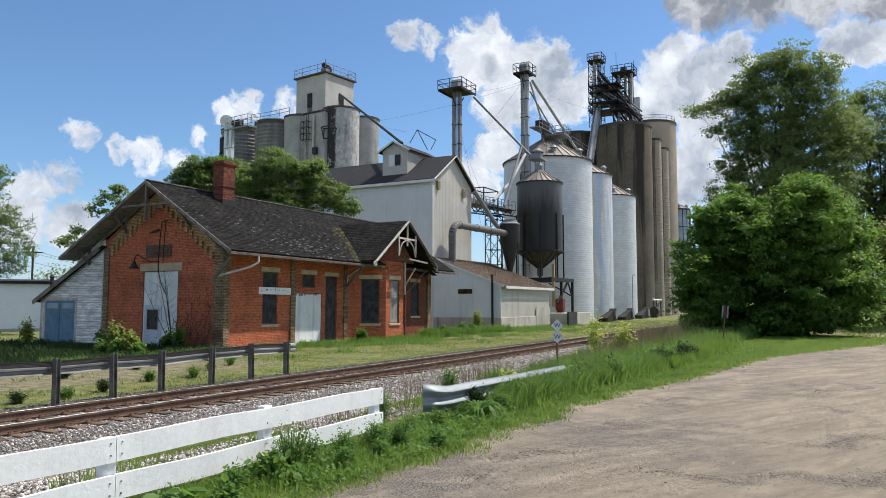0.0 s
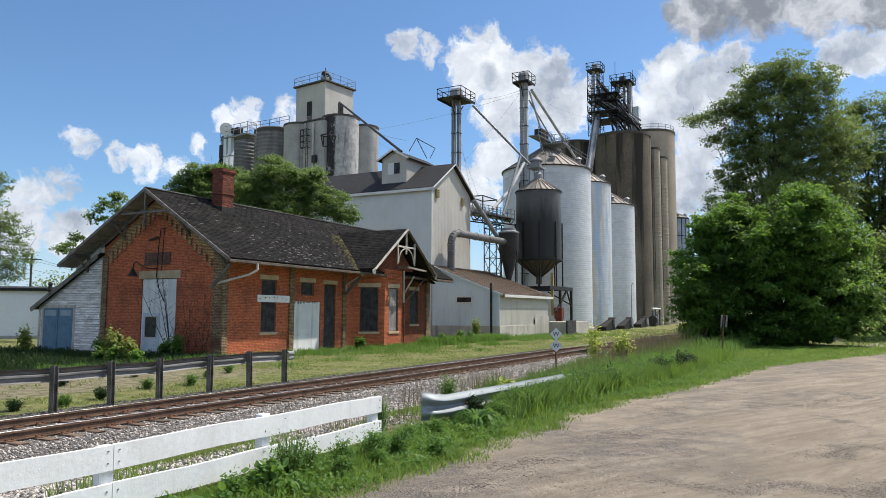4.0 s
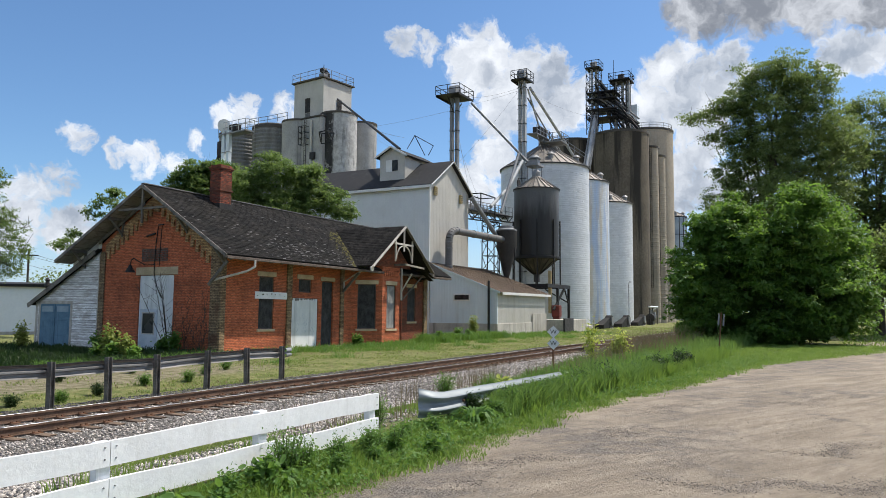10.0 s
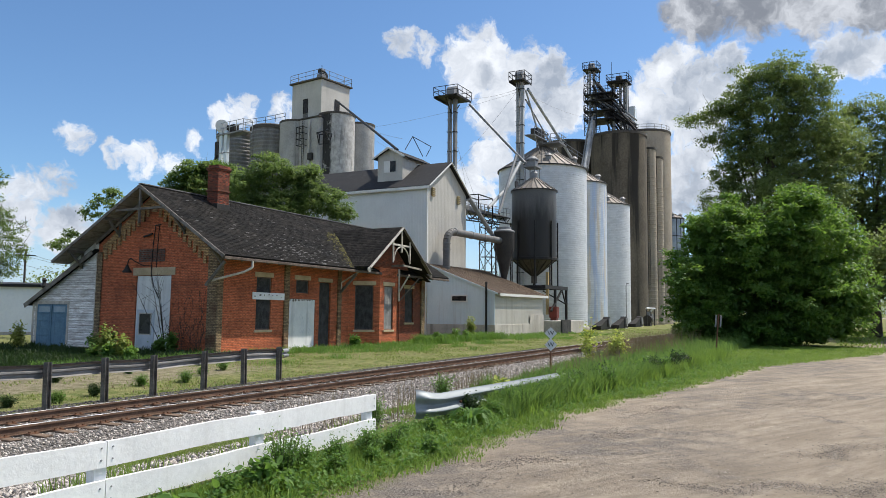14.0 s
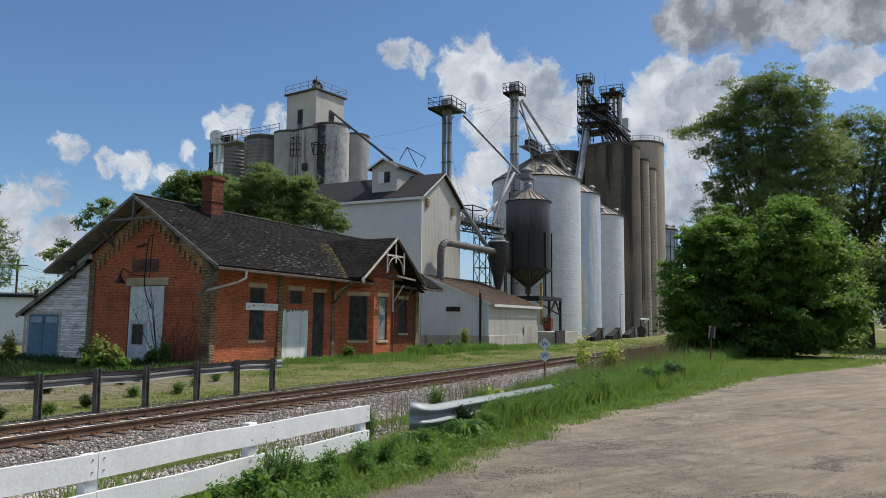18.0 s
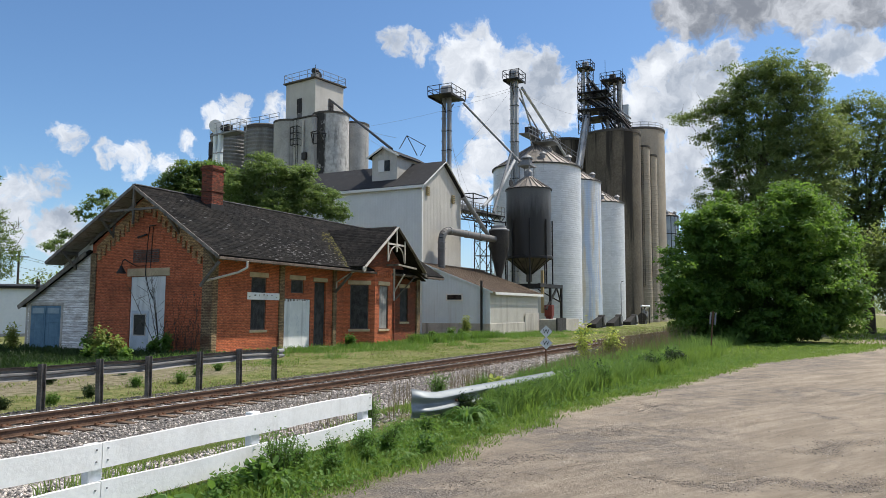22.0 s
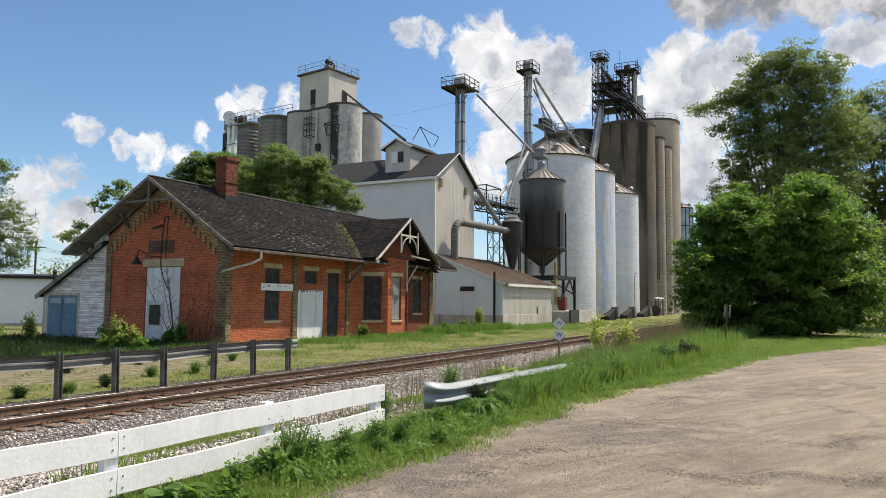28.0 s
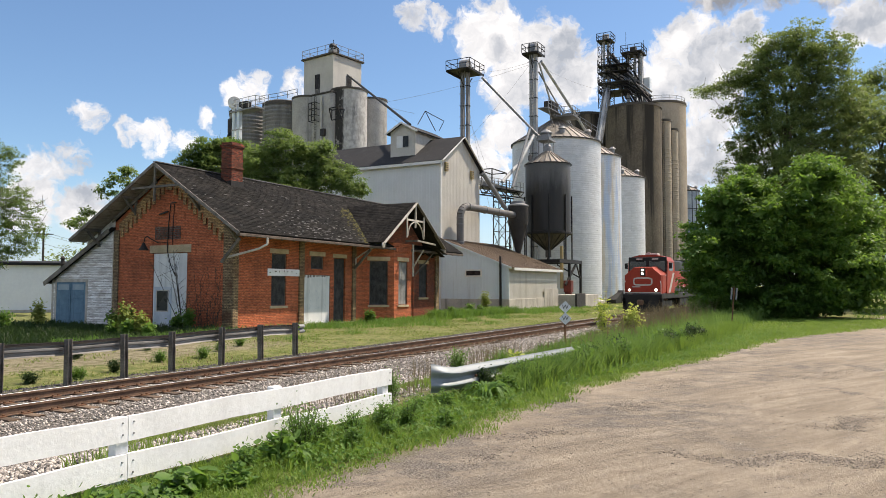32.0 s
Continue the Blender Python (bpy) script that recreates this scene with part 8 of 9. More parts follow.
tree("tall_tree", "tall dark tree behind the maple", 58.5, -2.5, 16.0, 0.4,
     [(0.1, 1.4, 14.9, 1.6, 1.6, 1.8), (0.0, -0.1, 15.7, 1.5, 1.5, 1.2), (0.0, -1.6, 14.7, 2.2, 2.2, 2.0), (0.1, 0.5, 12.2, 2.7, 2.7, 2.7), (0.0, -0.4, 9.0, 2.7, 2.7, 2.7), (0.1, 1.8, 8.7, 2.7, 2.7, 2.7),
      (0.3, -2.2, 11.6, 2.7, 2.7, 3.0), (0.1, 1.4, 5.5, 2.2, 2.2, 2.7), (0.0, -0.6, 5.1, 2.7, 2.7, 2.7), (0.8, -3.6, 13.2, 2.4, 2.4, 2.6), (0.5, -3.6, 8.0, 3.0, 3.0, 3.2), (0.5, -2.5, 3.0, 2.6, 2.6, 2.0)],
     1350, 0.145, 58, 0.52, LEAF_TALL, 23, 0.35, 0.3, bare=30, core=110)
tree("tall_tree", "tall dark tree at the lot's far side", 60.0, -13.0, 17.0, 0.4,
     [(0, 0, 7.5, 4.4, 5.0, 5.6), (0, 2.0, 12.0, 3.4, 3.4, 3.4), (0, -3.4, 11.0, 3.4, 3.6, 3.8)],
     480, 0.22, 60, 0.75, LEAF_TALL, 24, 0.25, 0.35)
tree("elder_bush", "dark green bush filling the gap beside the maple", 50.5, -4.6, 6.5, 0.2,
     [(0, 0, 3.4, 2.4, 2.6, 2.8), (0.5, -2.4, 3.0, 2.4, 2.6, 2.6), (0, 1.6, 4.6, 1.8, 1.6, 2.0), (0, -0.6, 5.6, 1.8, 1.8, 1.6)],
     480, 0.17, 60, 0.55, LEAF_TALL, 29, 0.2, 0.4, category="bush", core=60)
# light green trees between depot and elevator
tree("ash_tree", "light green leafy tree behind the depot", 49.0, 42.0, 15.0, 0.35,
     [(-0.5, 0.5, 14.0, 2.3, 2.3, 1.8), (1.2, -1.5, 13.0, 2.1, 2.1, 2.0), (-1.9, 2.1, 12.4, 2.0, 2.0, 2.0), (2.6, -3.3, 11.6, 1.7, 1.7, 1.6), (0.5, -0.6, 10.9, 3.0, 3.0, 2.0), (3.2, -4.3, 10.6, 1.2, 1.2, 0.8), (-1.4, 1.5, 10.3, 2.5, 2.5, 1.5), (1.6, -2.0, 14.2, 1.0, 1.0, 0.8)],
     900, 0.17, 60, 0.50, LEAF_LIGHT, 25, 0.35, 0.45, bare=6, core=60)
tree("ash_tree", "light green leafy tree behind the chimney", 47.2, 51.6, 15.0, 0.35,
     [(0.4, -0.4, 14.3, 1.8, 1.8, 1.4), (1.6, -1.6, 14.8, 1.4, 1.4, 1.3), (-0.3, 0.4, 13.5, 1.4, 1.4, 1.1), (2.7, -2.7, 14.2, 1.6, 1.6, 1.5), (1.3, -1.3, 12.7, 2.7, 2.7, 1.6), (0.1, -0.1, 12.0, 1.6, 1.6, 1.1), (0.5, 0, 10.6, 2.8, 2.8, 1.6)],
     620, 0.18, 58, 0.48, LEAF_LIGHT, 26, 0.35, 0.45, bare=5, core=40)
tree("ash_tree", "thin light green tree rising over the depot gable", 39.6, 53.0, 12.0, 0.2,
     [(-0.6, -1.5, 10.8, 1.2, 1.0, .7), (-0.6, -0.3, 9.9, 1.2, .7, .6), (0.4, -1.5, 11.7, 1.0, .7, .5), (-1.0, 2.8, 7.4, 1.2, .9, .7), (-1.4, 1.1, 8.1, 1.0, .5, .4)],
     80, 0.19, 40, 0.36, LEAF_LIGHT, 27, 0.35, 0.25)
tree("ash_tree", "light green tree at the depot's far side", 20.5, 35.9, 9.0, 0.12,
     [(0.4, -0.3, 6.5, 1.1, 1.1, 0.9), (1.0, -0.7, 6.0, 1.0, 1.0, 0.8), (1.4, -0.9, 5.0, 0.7, 0.7, 0.6), (0.7, -0.5, 4.9, 1.2, 1.2, 0.9), (-0.3, 0.1, 5.7, 1.7, 1.7, 1.9), (0.4, -0.3, 8.4, 0.7, 0.7, 0.7), (1.0, -0.6, 4.1, 0.8, 0.8, 0.4), (-0.4, 0.2, 8.1, 1.2, 1.2, 1.5), (-0.1, 0, 3.9, 1.3, 1.3, 0.8)],
     430, 0.08, 56, 0.30, LEAF_LIGHT, 28, 0.35, 0.25, bare=14)


def far_woods():
    rng = np.random.default_rng(40)
    pts = []
    for x0, y0, x1, y1, h, n in ((-40, 105, 60, 105, 7.0, 260), (60, 110, 200, 100, 8.0, 260), (200, 100, 400, 5, 12.0, 420), (150, 4, 420, -20, 13.0, 420), (70, -24, 240, -60, 13.0, 320), (-60, -90, 240, -80, 10, 160), (-70, -90, -70, 110, 10, 160)):
        t = rng.random(n)
        hh = h * rng.random(n) ** .7 * (0.7 + .4 * np.sin(t * 40 + x0))
        pts.append(np.stack([x0 + (x1 - x0) * t + rng.normal(0, 3, n), y0 + (y1 - y0) * t + rng.normal(0, 3, n), hh], 1))
    pts = np.concatenate(pts)
    me = leaf_mesh("far_woods", pts, 0.5, LEAF_TALL, rng, 1.2, 44)
    tagged(new("far_woods", me), "distant green tree line round the site", "woods", kind="stuff")


far_woods()


def blades(name, x, y, h, w, lean, material, rng, label, category="grass"):
    """Grass blades, each of two bent pieces."""
    n = len(x)
    z = ground_z(x, y) - 0.01
    a = rng.uniform(0, 2 * np.pi, n)
    b = rng.uniform(0, 2 * np.pi, n)
    d = np.stack([np.cos(a), np.sin(a), np.zeros(n)], 1)
    s = np.stack([np.cos(b), np.sin(b), np.zeros(n)], 1) * (w / 2)[:, None]
    p = np.stack([x, y, z], 1)
    up = np.array([0, 0, 1.0])
    mid = p + up * (h * .55)[:, None] + d * (h * lean * .3)[:, None]
    tip = p + up * (h * (1 - .25 * lean))[:, None] + d * (h * lean)[:, None]
    v = np.stack([p - s, p + s, mid + s * .8, mid - s * .8, tip], 1).reshape(-1, 3)
    k = 5 * np.arange(n)[:, None]
    tri = np.concatenate([k + np.array([0, 1, 2]), k + np.array([0, 2, 3]), k + np.array([3, 2, 4])], 1).reshape(-1, 3)
    return tagged(new(name, raw_mesh(name, v, tri, material)), label, category, kind="stuff")


def rail_line(x):
    return np.interp(x, [7.4, 9.1, 11.0, 13.5, 15.0, 18.0, 26.0, 36.0], [4.75, 4.87, 4.75, 4.62, 4.35, 4.25, 4.1, 3.8])


def grass():
    rng = np.random.default_rng(50)
    # short turf from the lot's edge to the top of the bank
    n = 150000
    x = 1.5 + 38 * rng.random(n) ** 1.7
    e = lot_edge(x) + .16 * noise_mask(x * 1.9, x * .7) - .05
    y = e - .12 + (np.where(x < 8, 5.05, rail_line(x) + .3) - e + .12) * rng.random(n) ** 1.1 + rng.normal(0, .08, n)
    keep = (y - e > .12) | (rng.random(n) < .35)
    x, y = x[keep], y[keep]
    n = len(x)
    h = rng.uniform(.02, .07, n) * (1 + .9 * (noise_mask(x * 2, y * 3) > .3))
    blades("bank_grass", x, y, h, rng.uniform(.005, .010, n) * (1 + x / 12), rng.uniform(.3, 1.3, n), GRASS, rng, "short bright green turf on the bank beside the lot")
    k = 5200
    cx = 2.2 + 24 * rng.random(k) ** 1.5
    e = lot_edge(cx)
    top = np.where(cx < 8, 4.85, rail_line(cx) + .2)
    cy = e + (top - e) * rng.random(k) ** .8
    keep = noise_mask(cx * 2.3 + 1, cy * 3.1) > -.1
    cx, cy = cx[keep], cy[keep]
    cz = ground_z(cx, cy) + rng.uniform(.01, .09, len(cx))
    tagged(new("clover", leaf_mesh("clover", np.stack([cx, cy, cz], 1), .042, WEED, rng, .05, 7, -.2)), "low broad-leaved ground cover among the turf", "ground cover", kind="stuff")
    # rank grass: behind and under the fence, and all along the guard rail
    n = 52000
    k = 520
    cx = 1.8 + 26 * rng.random(k) ** 1.35
    off = rng.normal(0, 1, k)
    cy = np.where(cx < 7.6, 4.62 + .16 * off, rail_line(cx) - .28 + .16 * off)
    tall = np.where(cx < 7.6, .15, .16 + .24 * smoothstep(9.8, 11.5, cx)) * rng.uniform(.6, 1.15, k)
    i = rng.integers(0, k, n)
    x, y = cx[i] + rng.normal(0, .13, n), cy[i] + rng.normal(0, .11, n)
    blades("rank_grass", x, y, tall[i] * rng.uniform(.5, 1.1, n), rng.uniform(.006, .011, n) * (1 + x / 13), rng.uniform(.1, .7, n), GRASS, rng, "tall rank grass along the fence and guard rail")
    n = 24000
    k = 190
    cx = 9.9 + 9 * rng.random(k) ** 1.2
    cy = rail_line(cx) - .12 - .35 * rng.random(k)
    tall = (.32 + .22 * rng.random(k)) * (.55 + .45 * smoothstep(9.9, 10.6, cx))
    i = rng.integers(0, k, n)
    x, y = cx[i] + rng.normal(0, .10, n), cy[i] + rng.normal(0, .08, n)
    blades("rail_grass", x, y, tall[i] * rng.uniform(.5, 1.1, n), rng.uniform(.006, .012, n) * (1 + x / 14), rng.uniform(.1, .7, n), GRASS_TALL, rng, "high grass growing over the guard rail")
    # grass tufts on the ballast side of the fence
    n = 2200
    k = 26
    cx, cy = 3.6 + 14 * rng.random(k), 5.3 + 1.6 * rng.random(k)
    i = rng.integers(0, k, n)
    x, y = cx[i] + rng.normal(0, .22, n), cy[i] + rng.normal(0, .16, n)
    blades("bank_tufts", x, y, rng.uniform(.08, .28, n), rng.uniform(.006, .012, n) * (1 + x / 16), rng.uniform(.1, .8, n), GRASS, rng, "grass tufts at the foot of the ballast")
    n = 9000
    i = rng.integers(0, 3, n)
    x = np.array([6.7, 7.9, 11.2])[i] + rng.normal(0, .42, n)
    y = np.array([7.5, 7.9, 6.6])[i] + rng.normal(0, .28, n)
    blades("ballast_turf", x, y, rng.uniform(.03, .10, n), rng.uniform(.008, .016, n), rng.uniform(.2, 1.0, n), YARD_GRASS, rng, "low yellow-green turf on the ballast behind the fence")
    # meadow towards the maple
    n = 42000
    x = 13.2 + 33 * rng.random(n) ** 1.1
    lo = rail_line(x) - .1 + .25 * noise_mask(x, x * .3)
    y = lo + (np.where(x < 20, 6.4, np.where(x < 28, 8.2, 10.5)) - lo) * rng.random(n)
    h = rng.uniform(.4, 1.0, n) * (.46 + .35 * smoothstep(26, 36, x)) * (.72 + .34 * noise_mask(x * 2.6, y * 2.4))
    blades("meadow_grass", x, y, h, rng.uniform(.012, .028, n), rng.uniform(.1, .7, n), GRASS_TALL, rng, "high meadow grass below the maple")
    # ground beyond the track
    n = 95000
    x = 6 + 100 * rng.random(n) ** 1.2
    y = 17.2 + 11 * rng.random(n)
    dirt = (y > 19.6) & (y < 24.6) & (x < 24) & (rng.random(n) < .72)
    keep = ~dirt & (noise_mask(x, y) > -.15) & ~((x < 27.5) & (y > 26))
    x, y = x[keep], y[keep]
    blades("yard_grass", x, y, rng.uniform(.04, .13, len(x)) * (1 + .5 * (y > 26)), rng.uniform(.015, .04, len(x)), rng.uniform(.5, 1.6, len(x)), YARD_GRASS, rng, "patchy grass between track and depot")
    n = 7000
    x = 10 + 60 * rng.random(n) ** 1.2
    y = 17.4 + 9 * rng.random(n)
    keep = (noise_mask(x * .8 + 4, y * .9) > .1) & ~((y > 19.8) & (y < 24.4) & (x < 23))
    x, y = x[keep], y[keep]
    blades("dry_grass", x, y, rng.uniform(.04, .16, len(x)), rng.uniform(.012, .03, len(x)), rng.uniform(.5, 1.5, len(x)), GRASS_DRY, rng, "dry yellow grass patches before the depot")
    n, k = 12000, 90
    cx, cy = 24 + 54 * rng.random(k) ** 1.1, 19.5 + 7.2 * rng.random(k) ** .6
    i = rng.integers(0, k, n)
    x, y = cx[i] + rng.normal(0, .5, n), cy[i] + rng.normal(0, .3, n)
    blades("yard_clump", x, y, rng.uniform(.10, .38, n), rng.uniform(.012, .035, n), rng.uniform(.2, 1.0, n), WEED, rng, "taller green weed clumps in the yard grass")
    n, k = 7000, 26
    cx, cy = 46 + 12 * rng.random(k), 25.0 + 1.8 * rng.random(k)
    i = rng.integers(0, k, n)
    x, y = cx[i] + rng.normal(0, .35, n), cy[i] + rng.normal(0, .25, n)
    blades("bay_weeds", x, y, rng.uniform(.25, .85, n), rng.uniform(.015, .04, n), rng.uniform(.2, .9, n), WEED, rng, "rank weeds between the bay and the shed")
    n = 14000
    x = 18 + 60 * rng.random(n) ** 1.4
    y = 25.2 + 2.6 * rng.random(n)
    keep = noise_mask(x * 1.7 + 9, y * 2) > 0
    x, y = x[keep], y[keep]
    blades("wall_weeds", x, y, rng.uniform(.12, .45, len(x)), rng.uniform(.02, .06, len(x)), rng.uniform(.1, .8, len(x)), WEED, rng, "rank weeds along the depot wall")
    # rough verge left of the depot, its weeds coloured dark for the depot's shade
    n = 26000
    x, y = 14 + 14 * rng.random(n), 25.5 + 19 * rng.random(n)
    blades("verge_weeds", x, y, rng.uniform(.08, .34, n) * (1 + .4 * noise_mask(x, y)), rng.uniform(.03, .07, n), rng.uniform(.1, .7, n), WEED_DARK, rng, "weeds before the depot gable, coloured dark for its shade")
    # shaded lawn past the maple
    n = 16000
    x, y = 36 + 40 * rng.random(n), -24 + 24 * rng.random(n)
    keep = y < lot_edge(x) + 30
    blades("lawn_grass", x, y, rng.uniform(.05, .16, n), rng.uniform(.03, .06, n), rng.uniform(.1, .6, n), GRASS, rng, "mown lawn beyond the lot")
    # dry stalks by the track
    n = 900
    c = rng.random((40, 2))
    cx, cy = 7.8 + 20 * c[:, 0] ** 1.4, 5.6 + 2.2 * c[:, 1]
    i = rng.integers(0, 40, n)
    x, y = cx[i] + rng.normal(0, .22, n), cy[i] + rng.normal(0, .22, n)
    blades("dry_stalks", x, y, rng.uniform(.3, .8, n), rng.uniform(.004, .008, n) * (1 + x / 25), rng.uniform(.05, .35, n), GRASS_DRY, rng, "dry brown stalks by the track")
    n = 1000
    c = rng.random((40, 2))
    cx, cy = 26.5 + 9 * c[:, 0], 5.6 + 2.4 * c[:, 1]
    i = rng.integers(0, 40, n)
    x, y = cx[i] + rng.normal(0, .3, n), cy[i] + rng.normal(0, .25, n)
    blades("dead_stalks", x, y, rng.uniform(.5, 1.35, n), rng.uniform(.007, .014, n), rng.uniform(.05, .6, n), GRASS_DRY, rng, "brown dead stalks at the meadow's edge")
    n = 1500
    c = rng.random((30, 2))
    cx, cy = 37 + 14 * c[:, 0], 8.6 + 2.4 * c[:, 1]
    i = rng.integers(0, 30, n)
    x, y = cx[i] + rng.normal(0, .4, n), cy[i] + rng.normal(0, .3, n)
    blades("dry_brush", x, y, rng.uniform(.4, 1.4, n), rng.uniform(.010, .020, n), rng.uniform(.05, .6, n), GRASS_DRY, rng, "dry brown brush beside the track")


def noise_mask(x, y):
    return np.sin(x * .9 + 2 * np.sin(y * .7)) * np.cos(y * 1.1 + 1.3 * np.sin(x * .45)) + .4 * np.sin(x * 3.1 + y * 2.3)


grass()


def weed(name, label, x, y, h, leaf, n, material, seed, tall=False, category="weed", spread=.5, per=7):
    rng = np.random.default_rng(seed)
    z0 = float(ground_z(x, y))
    w = thing(name, label, category, "weeds", at=pose(x, y, z0))
    st = Form()
    pts = []
    for k in range(n):
        a, r = rng.uniform(0, 6.28), rng.uniform(0, spread * h)
        top = Vector((r * math.cos(a), r * math.sin(a), h * rng.uniform(.55, 1.0)))
        st.rod((r * .15 * math.cos(a), r * .15 * math.sin(a), -.03), top, .006 + .006 * h, .003, 5, False)
        for q in range(7 if tall else 4):
            pts.append(tuple(Vector((0, 0, 0)).lerp(top, .3 + .7 * q / (7 if tall else 4))))
    tagged(part("stem_growth", st, WEED_STEM, w), kind="stuff")
    tagged(part("foliage", leaf_mesh("foliage", np.array(pts), leaf, material, rng, .03 + .06 * h, per, .25), material, w), kind="stuff")


WEED_STEM = mat("weed_stem", (0.07, 0.11, 0.03), (0.13, 0.16, 0.06), 0.8)
for k, (x, y, h, leaf, n) in enumerate(((3.95, 4.42, .24, .15, 7), (5.15, 4.55, .30, .09, 8), (5.55, 4.62, .46, .05, 14), (5.8, 4.6, .36, .045, 12), (6.3, 4.55, .30, .05, 10), (6.8, 4.5, .30, .06, 10), (7.1, 4.4, .34, .05, 10), (12.5, 6.6, .55, .06, 14),
                                           (8.6, 5.6, .45, .05, 14), (9.9, 4.4, .3, .07, 12), (10.5, 4.45, .48, .06, 16), (10.9, 4.4, .42, .07, 14), (11.5, 4.4, .5, .07, 14), (12.4, 4.35, .42, .07, 12), (13.0, 4.3, .5, .08, 14), (13.8, 4.3, .42, .07, 12), (14.6, 4.2, .5, .08, 12), (15.6, 4.2, .5, .08, 12), (17.0, 4.2, .5, .09, 12), (18.6, 4.2, .5, .09, 12), (20.5, 4.2, .5, .09, 12), (4.4, 4.3, .14, .09, 6), (4.75, 4.55, .2, .06, 10), (6.6, 4.3, .16, .05, 10), (7.0, 4.6, .26, .05, 12), (7.7, 4.6, .24, .05, 12), (8.3, 4.55, .24, .05, 12), (3.3, 4.5, .22, .1, 8), (2.7, 4.5, .2, .1, 7), (7.2, 3.95, .2, .06, 8), (6.0, 4.3, .2, .06, 8))):
    small = leaf < .08
    weed("broadleaf_weed", "leafy green weed on the bank", x, y, h, leaf * (.55 if small else 1), int(n * 1.4) if small else n, WEED, 60 + k, small, spread=.45, per=12 if small else 7)


rng_w = random.Random(31)
for k in range(26):
    x = 10.0 + 13 * (k / 26) + rng_w.uniform(-.2, .2)
    weed("feathery_weed", "feathery green weed among the high grass", x, float(rail_line(x)) - rng_w.uniform(.05, .45), rng_w.uniform(.32, .55), .035 + .001 * x, 16, WEED if k % 2 else WEED_DARK, 200 + k, True, spread=.4, per=10)


def strap_plant(x, y, h, n, seed, label, broad=1.0):
    """Long arched leaves from one root."""
    rng = np.random.default_rng(seed)
    z0 = float(ground_z(x, y))
    p = thing("strap_leaf_plant", label, "plant", "weeds", at=pose(x, y, z0))
    f = Form()
    for k in range(n):
        a, ln, w = rng.uniform(0, 6.28), h * rng.uniform(.8, 1.3), rng.uniform(.018, .032) * broad
        rise = rng.uniform(.6, 1.25)
        pts = []
        for t in np.linspace(0, 1, 6):
            r = ln * t * .62
            z = h * (rise * t - .95 * rise * t ** 2.6)
            c = Vector((r * math.cos(a), r * math.sin(a), z))
            s = Vector((-math.sin(a), math.cos(a), 0)) * w * (1 - t) ** .6
            pts += [c - s, c + s]
        f.add(pts, [(2 * i, 2 * i + 1, 2 * i + 3, 2 * i + 2) for i in range(5)])
    tagged(part("foliage", f, WEED, p), kind="stuff")


strap_plant(9.24, 4.42, .62, 80, 3, "dark green plant with long arched leaves")
strap_plant(8.95, 4.52, .32, 36, 4, "dark green plant with long arched leaves")
strap_plant(5.25, 4.42, .34, 34, 5, "green plant with drooping long leaves")
strap_plant(3.72, 4.48, .36, 26, 6, "dock plant with broad drooping leaves", 1.9)
strap_plant(3.92, 4.40, .24, 18, 7, "dock plant with broad drooping leaves", 1.7)
strap_plant(7.5, 4.2, .22, 16, 8, "dock plant with broad drooping leaves", 1.6)
strap_plant(6.95, 4.38, .20, 16, 9, "dock plant with broad drooping leaves", 1.5)
for k, (x, y, h) in enumerate(((24.6, 7.4, 1.75), (27.1, 7.0, 1.15), (27.7, 7.4, .9), (11.7, 5.0, .45))):
    weed("young_tree", "young yellow-green sapling beside the track", x, y, h, .13, 6 if h > 1.5 else 8, LEAF_YOUNG, 80 + k, True, "sapling", .10 if h > 1.5 else .24)
for k, (x, y, h, m) in enumerate(((22.9, 29.6, 1.75, 1), (22.9, 28.4, 1.2, 1), (22.5, 28.9, .8, 0), (22.6, 27.6, .7, 0), (27.3, 35.0, 1.2, 0), (27.4, 36.4, 1.0, 0), (27.6, 30.6, 1.2, 0), (27.7, 31.6, .9, 0), (24.6, 38.9, 1.6, 1), (23.6, 40.2, 1.1, 0), (23.0, 30.5, .7, 0), (55.0, 26.5, 1.9, 1), (52.0, 26.4, 1.0, 0), (53.4, 26.0, .9, 0), (38.5, 26.6, .9, 0), (47.5, 25.6, .9, 0))):
    weed("shrub", "yellow-green shrub in the rough ground before the depot" if m else "dark green shrub by the depot", x, y, h, .17, 13 if m else 12, LEAF_SHRUB if m else WEED, 90 + k, True, "shrub", .16 if m else .4)
for k, (x, y, h) in enumerate(((8.0, 18.2, .6), (9.0, 20.5, .55), (12.0, 21.5, .6), (15.2, 22.0, .6), (18.5, 22.6, .6), (21.5, 21.0, .6), (13.2, 24.0, .5), (22.8, 23.5, .6), (12.5, 18.0, .55), (14.0, 18.5, .6), (16.2, 19.2, .6), (17.8, 19.0, .65), (11.4, 18.3, .5), (10.0, 18.6, .6), (19.5, 20.0, .5))):
    weed("yard_weed", "tufted green weed in the dirt strip", x, y, h * .62, .038, 22, WEED_DARK if k % 3 == 0 else WEED, 120 + k, True, spread=.8, per=10)


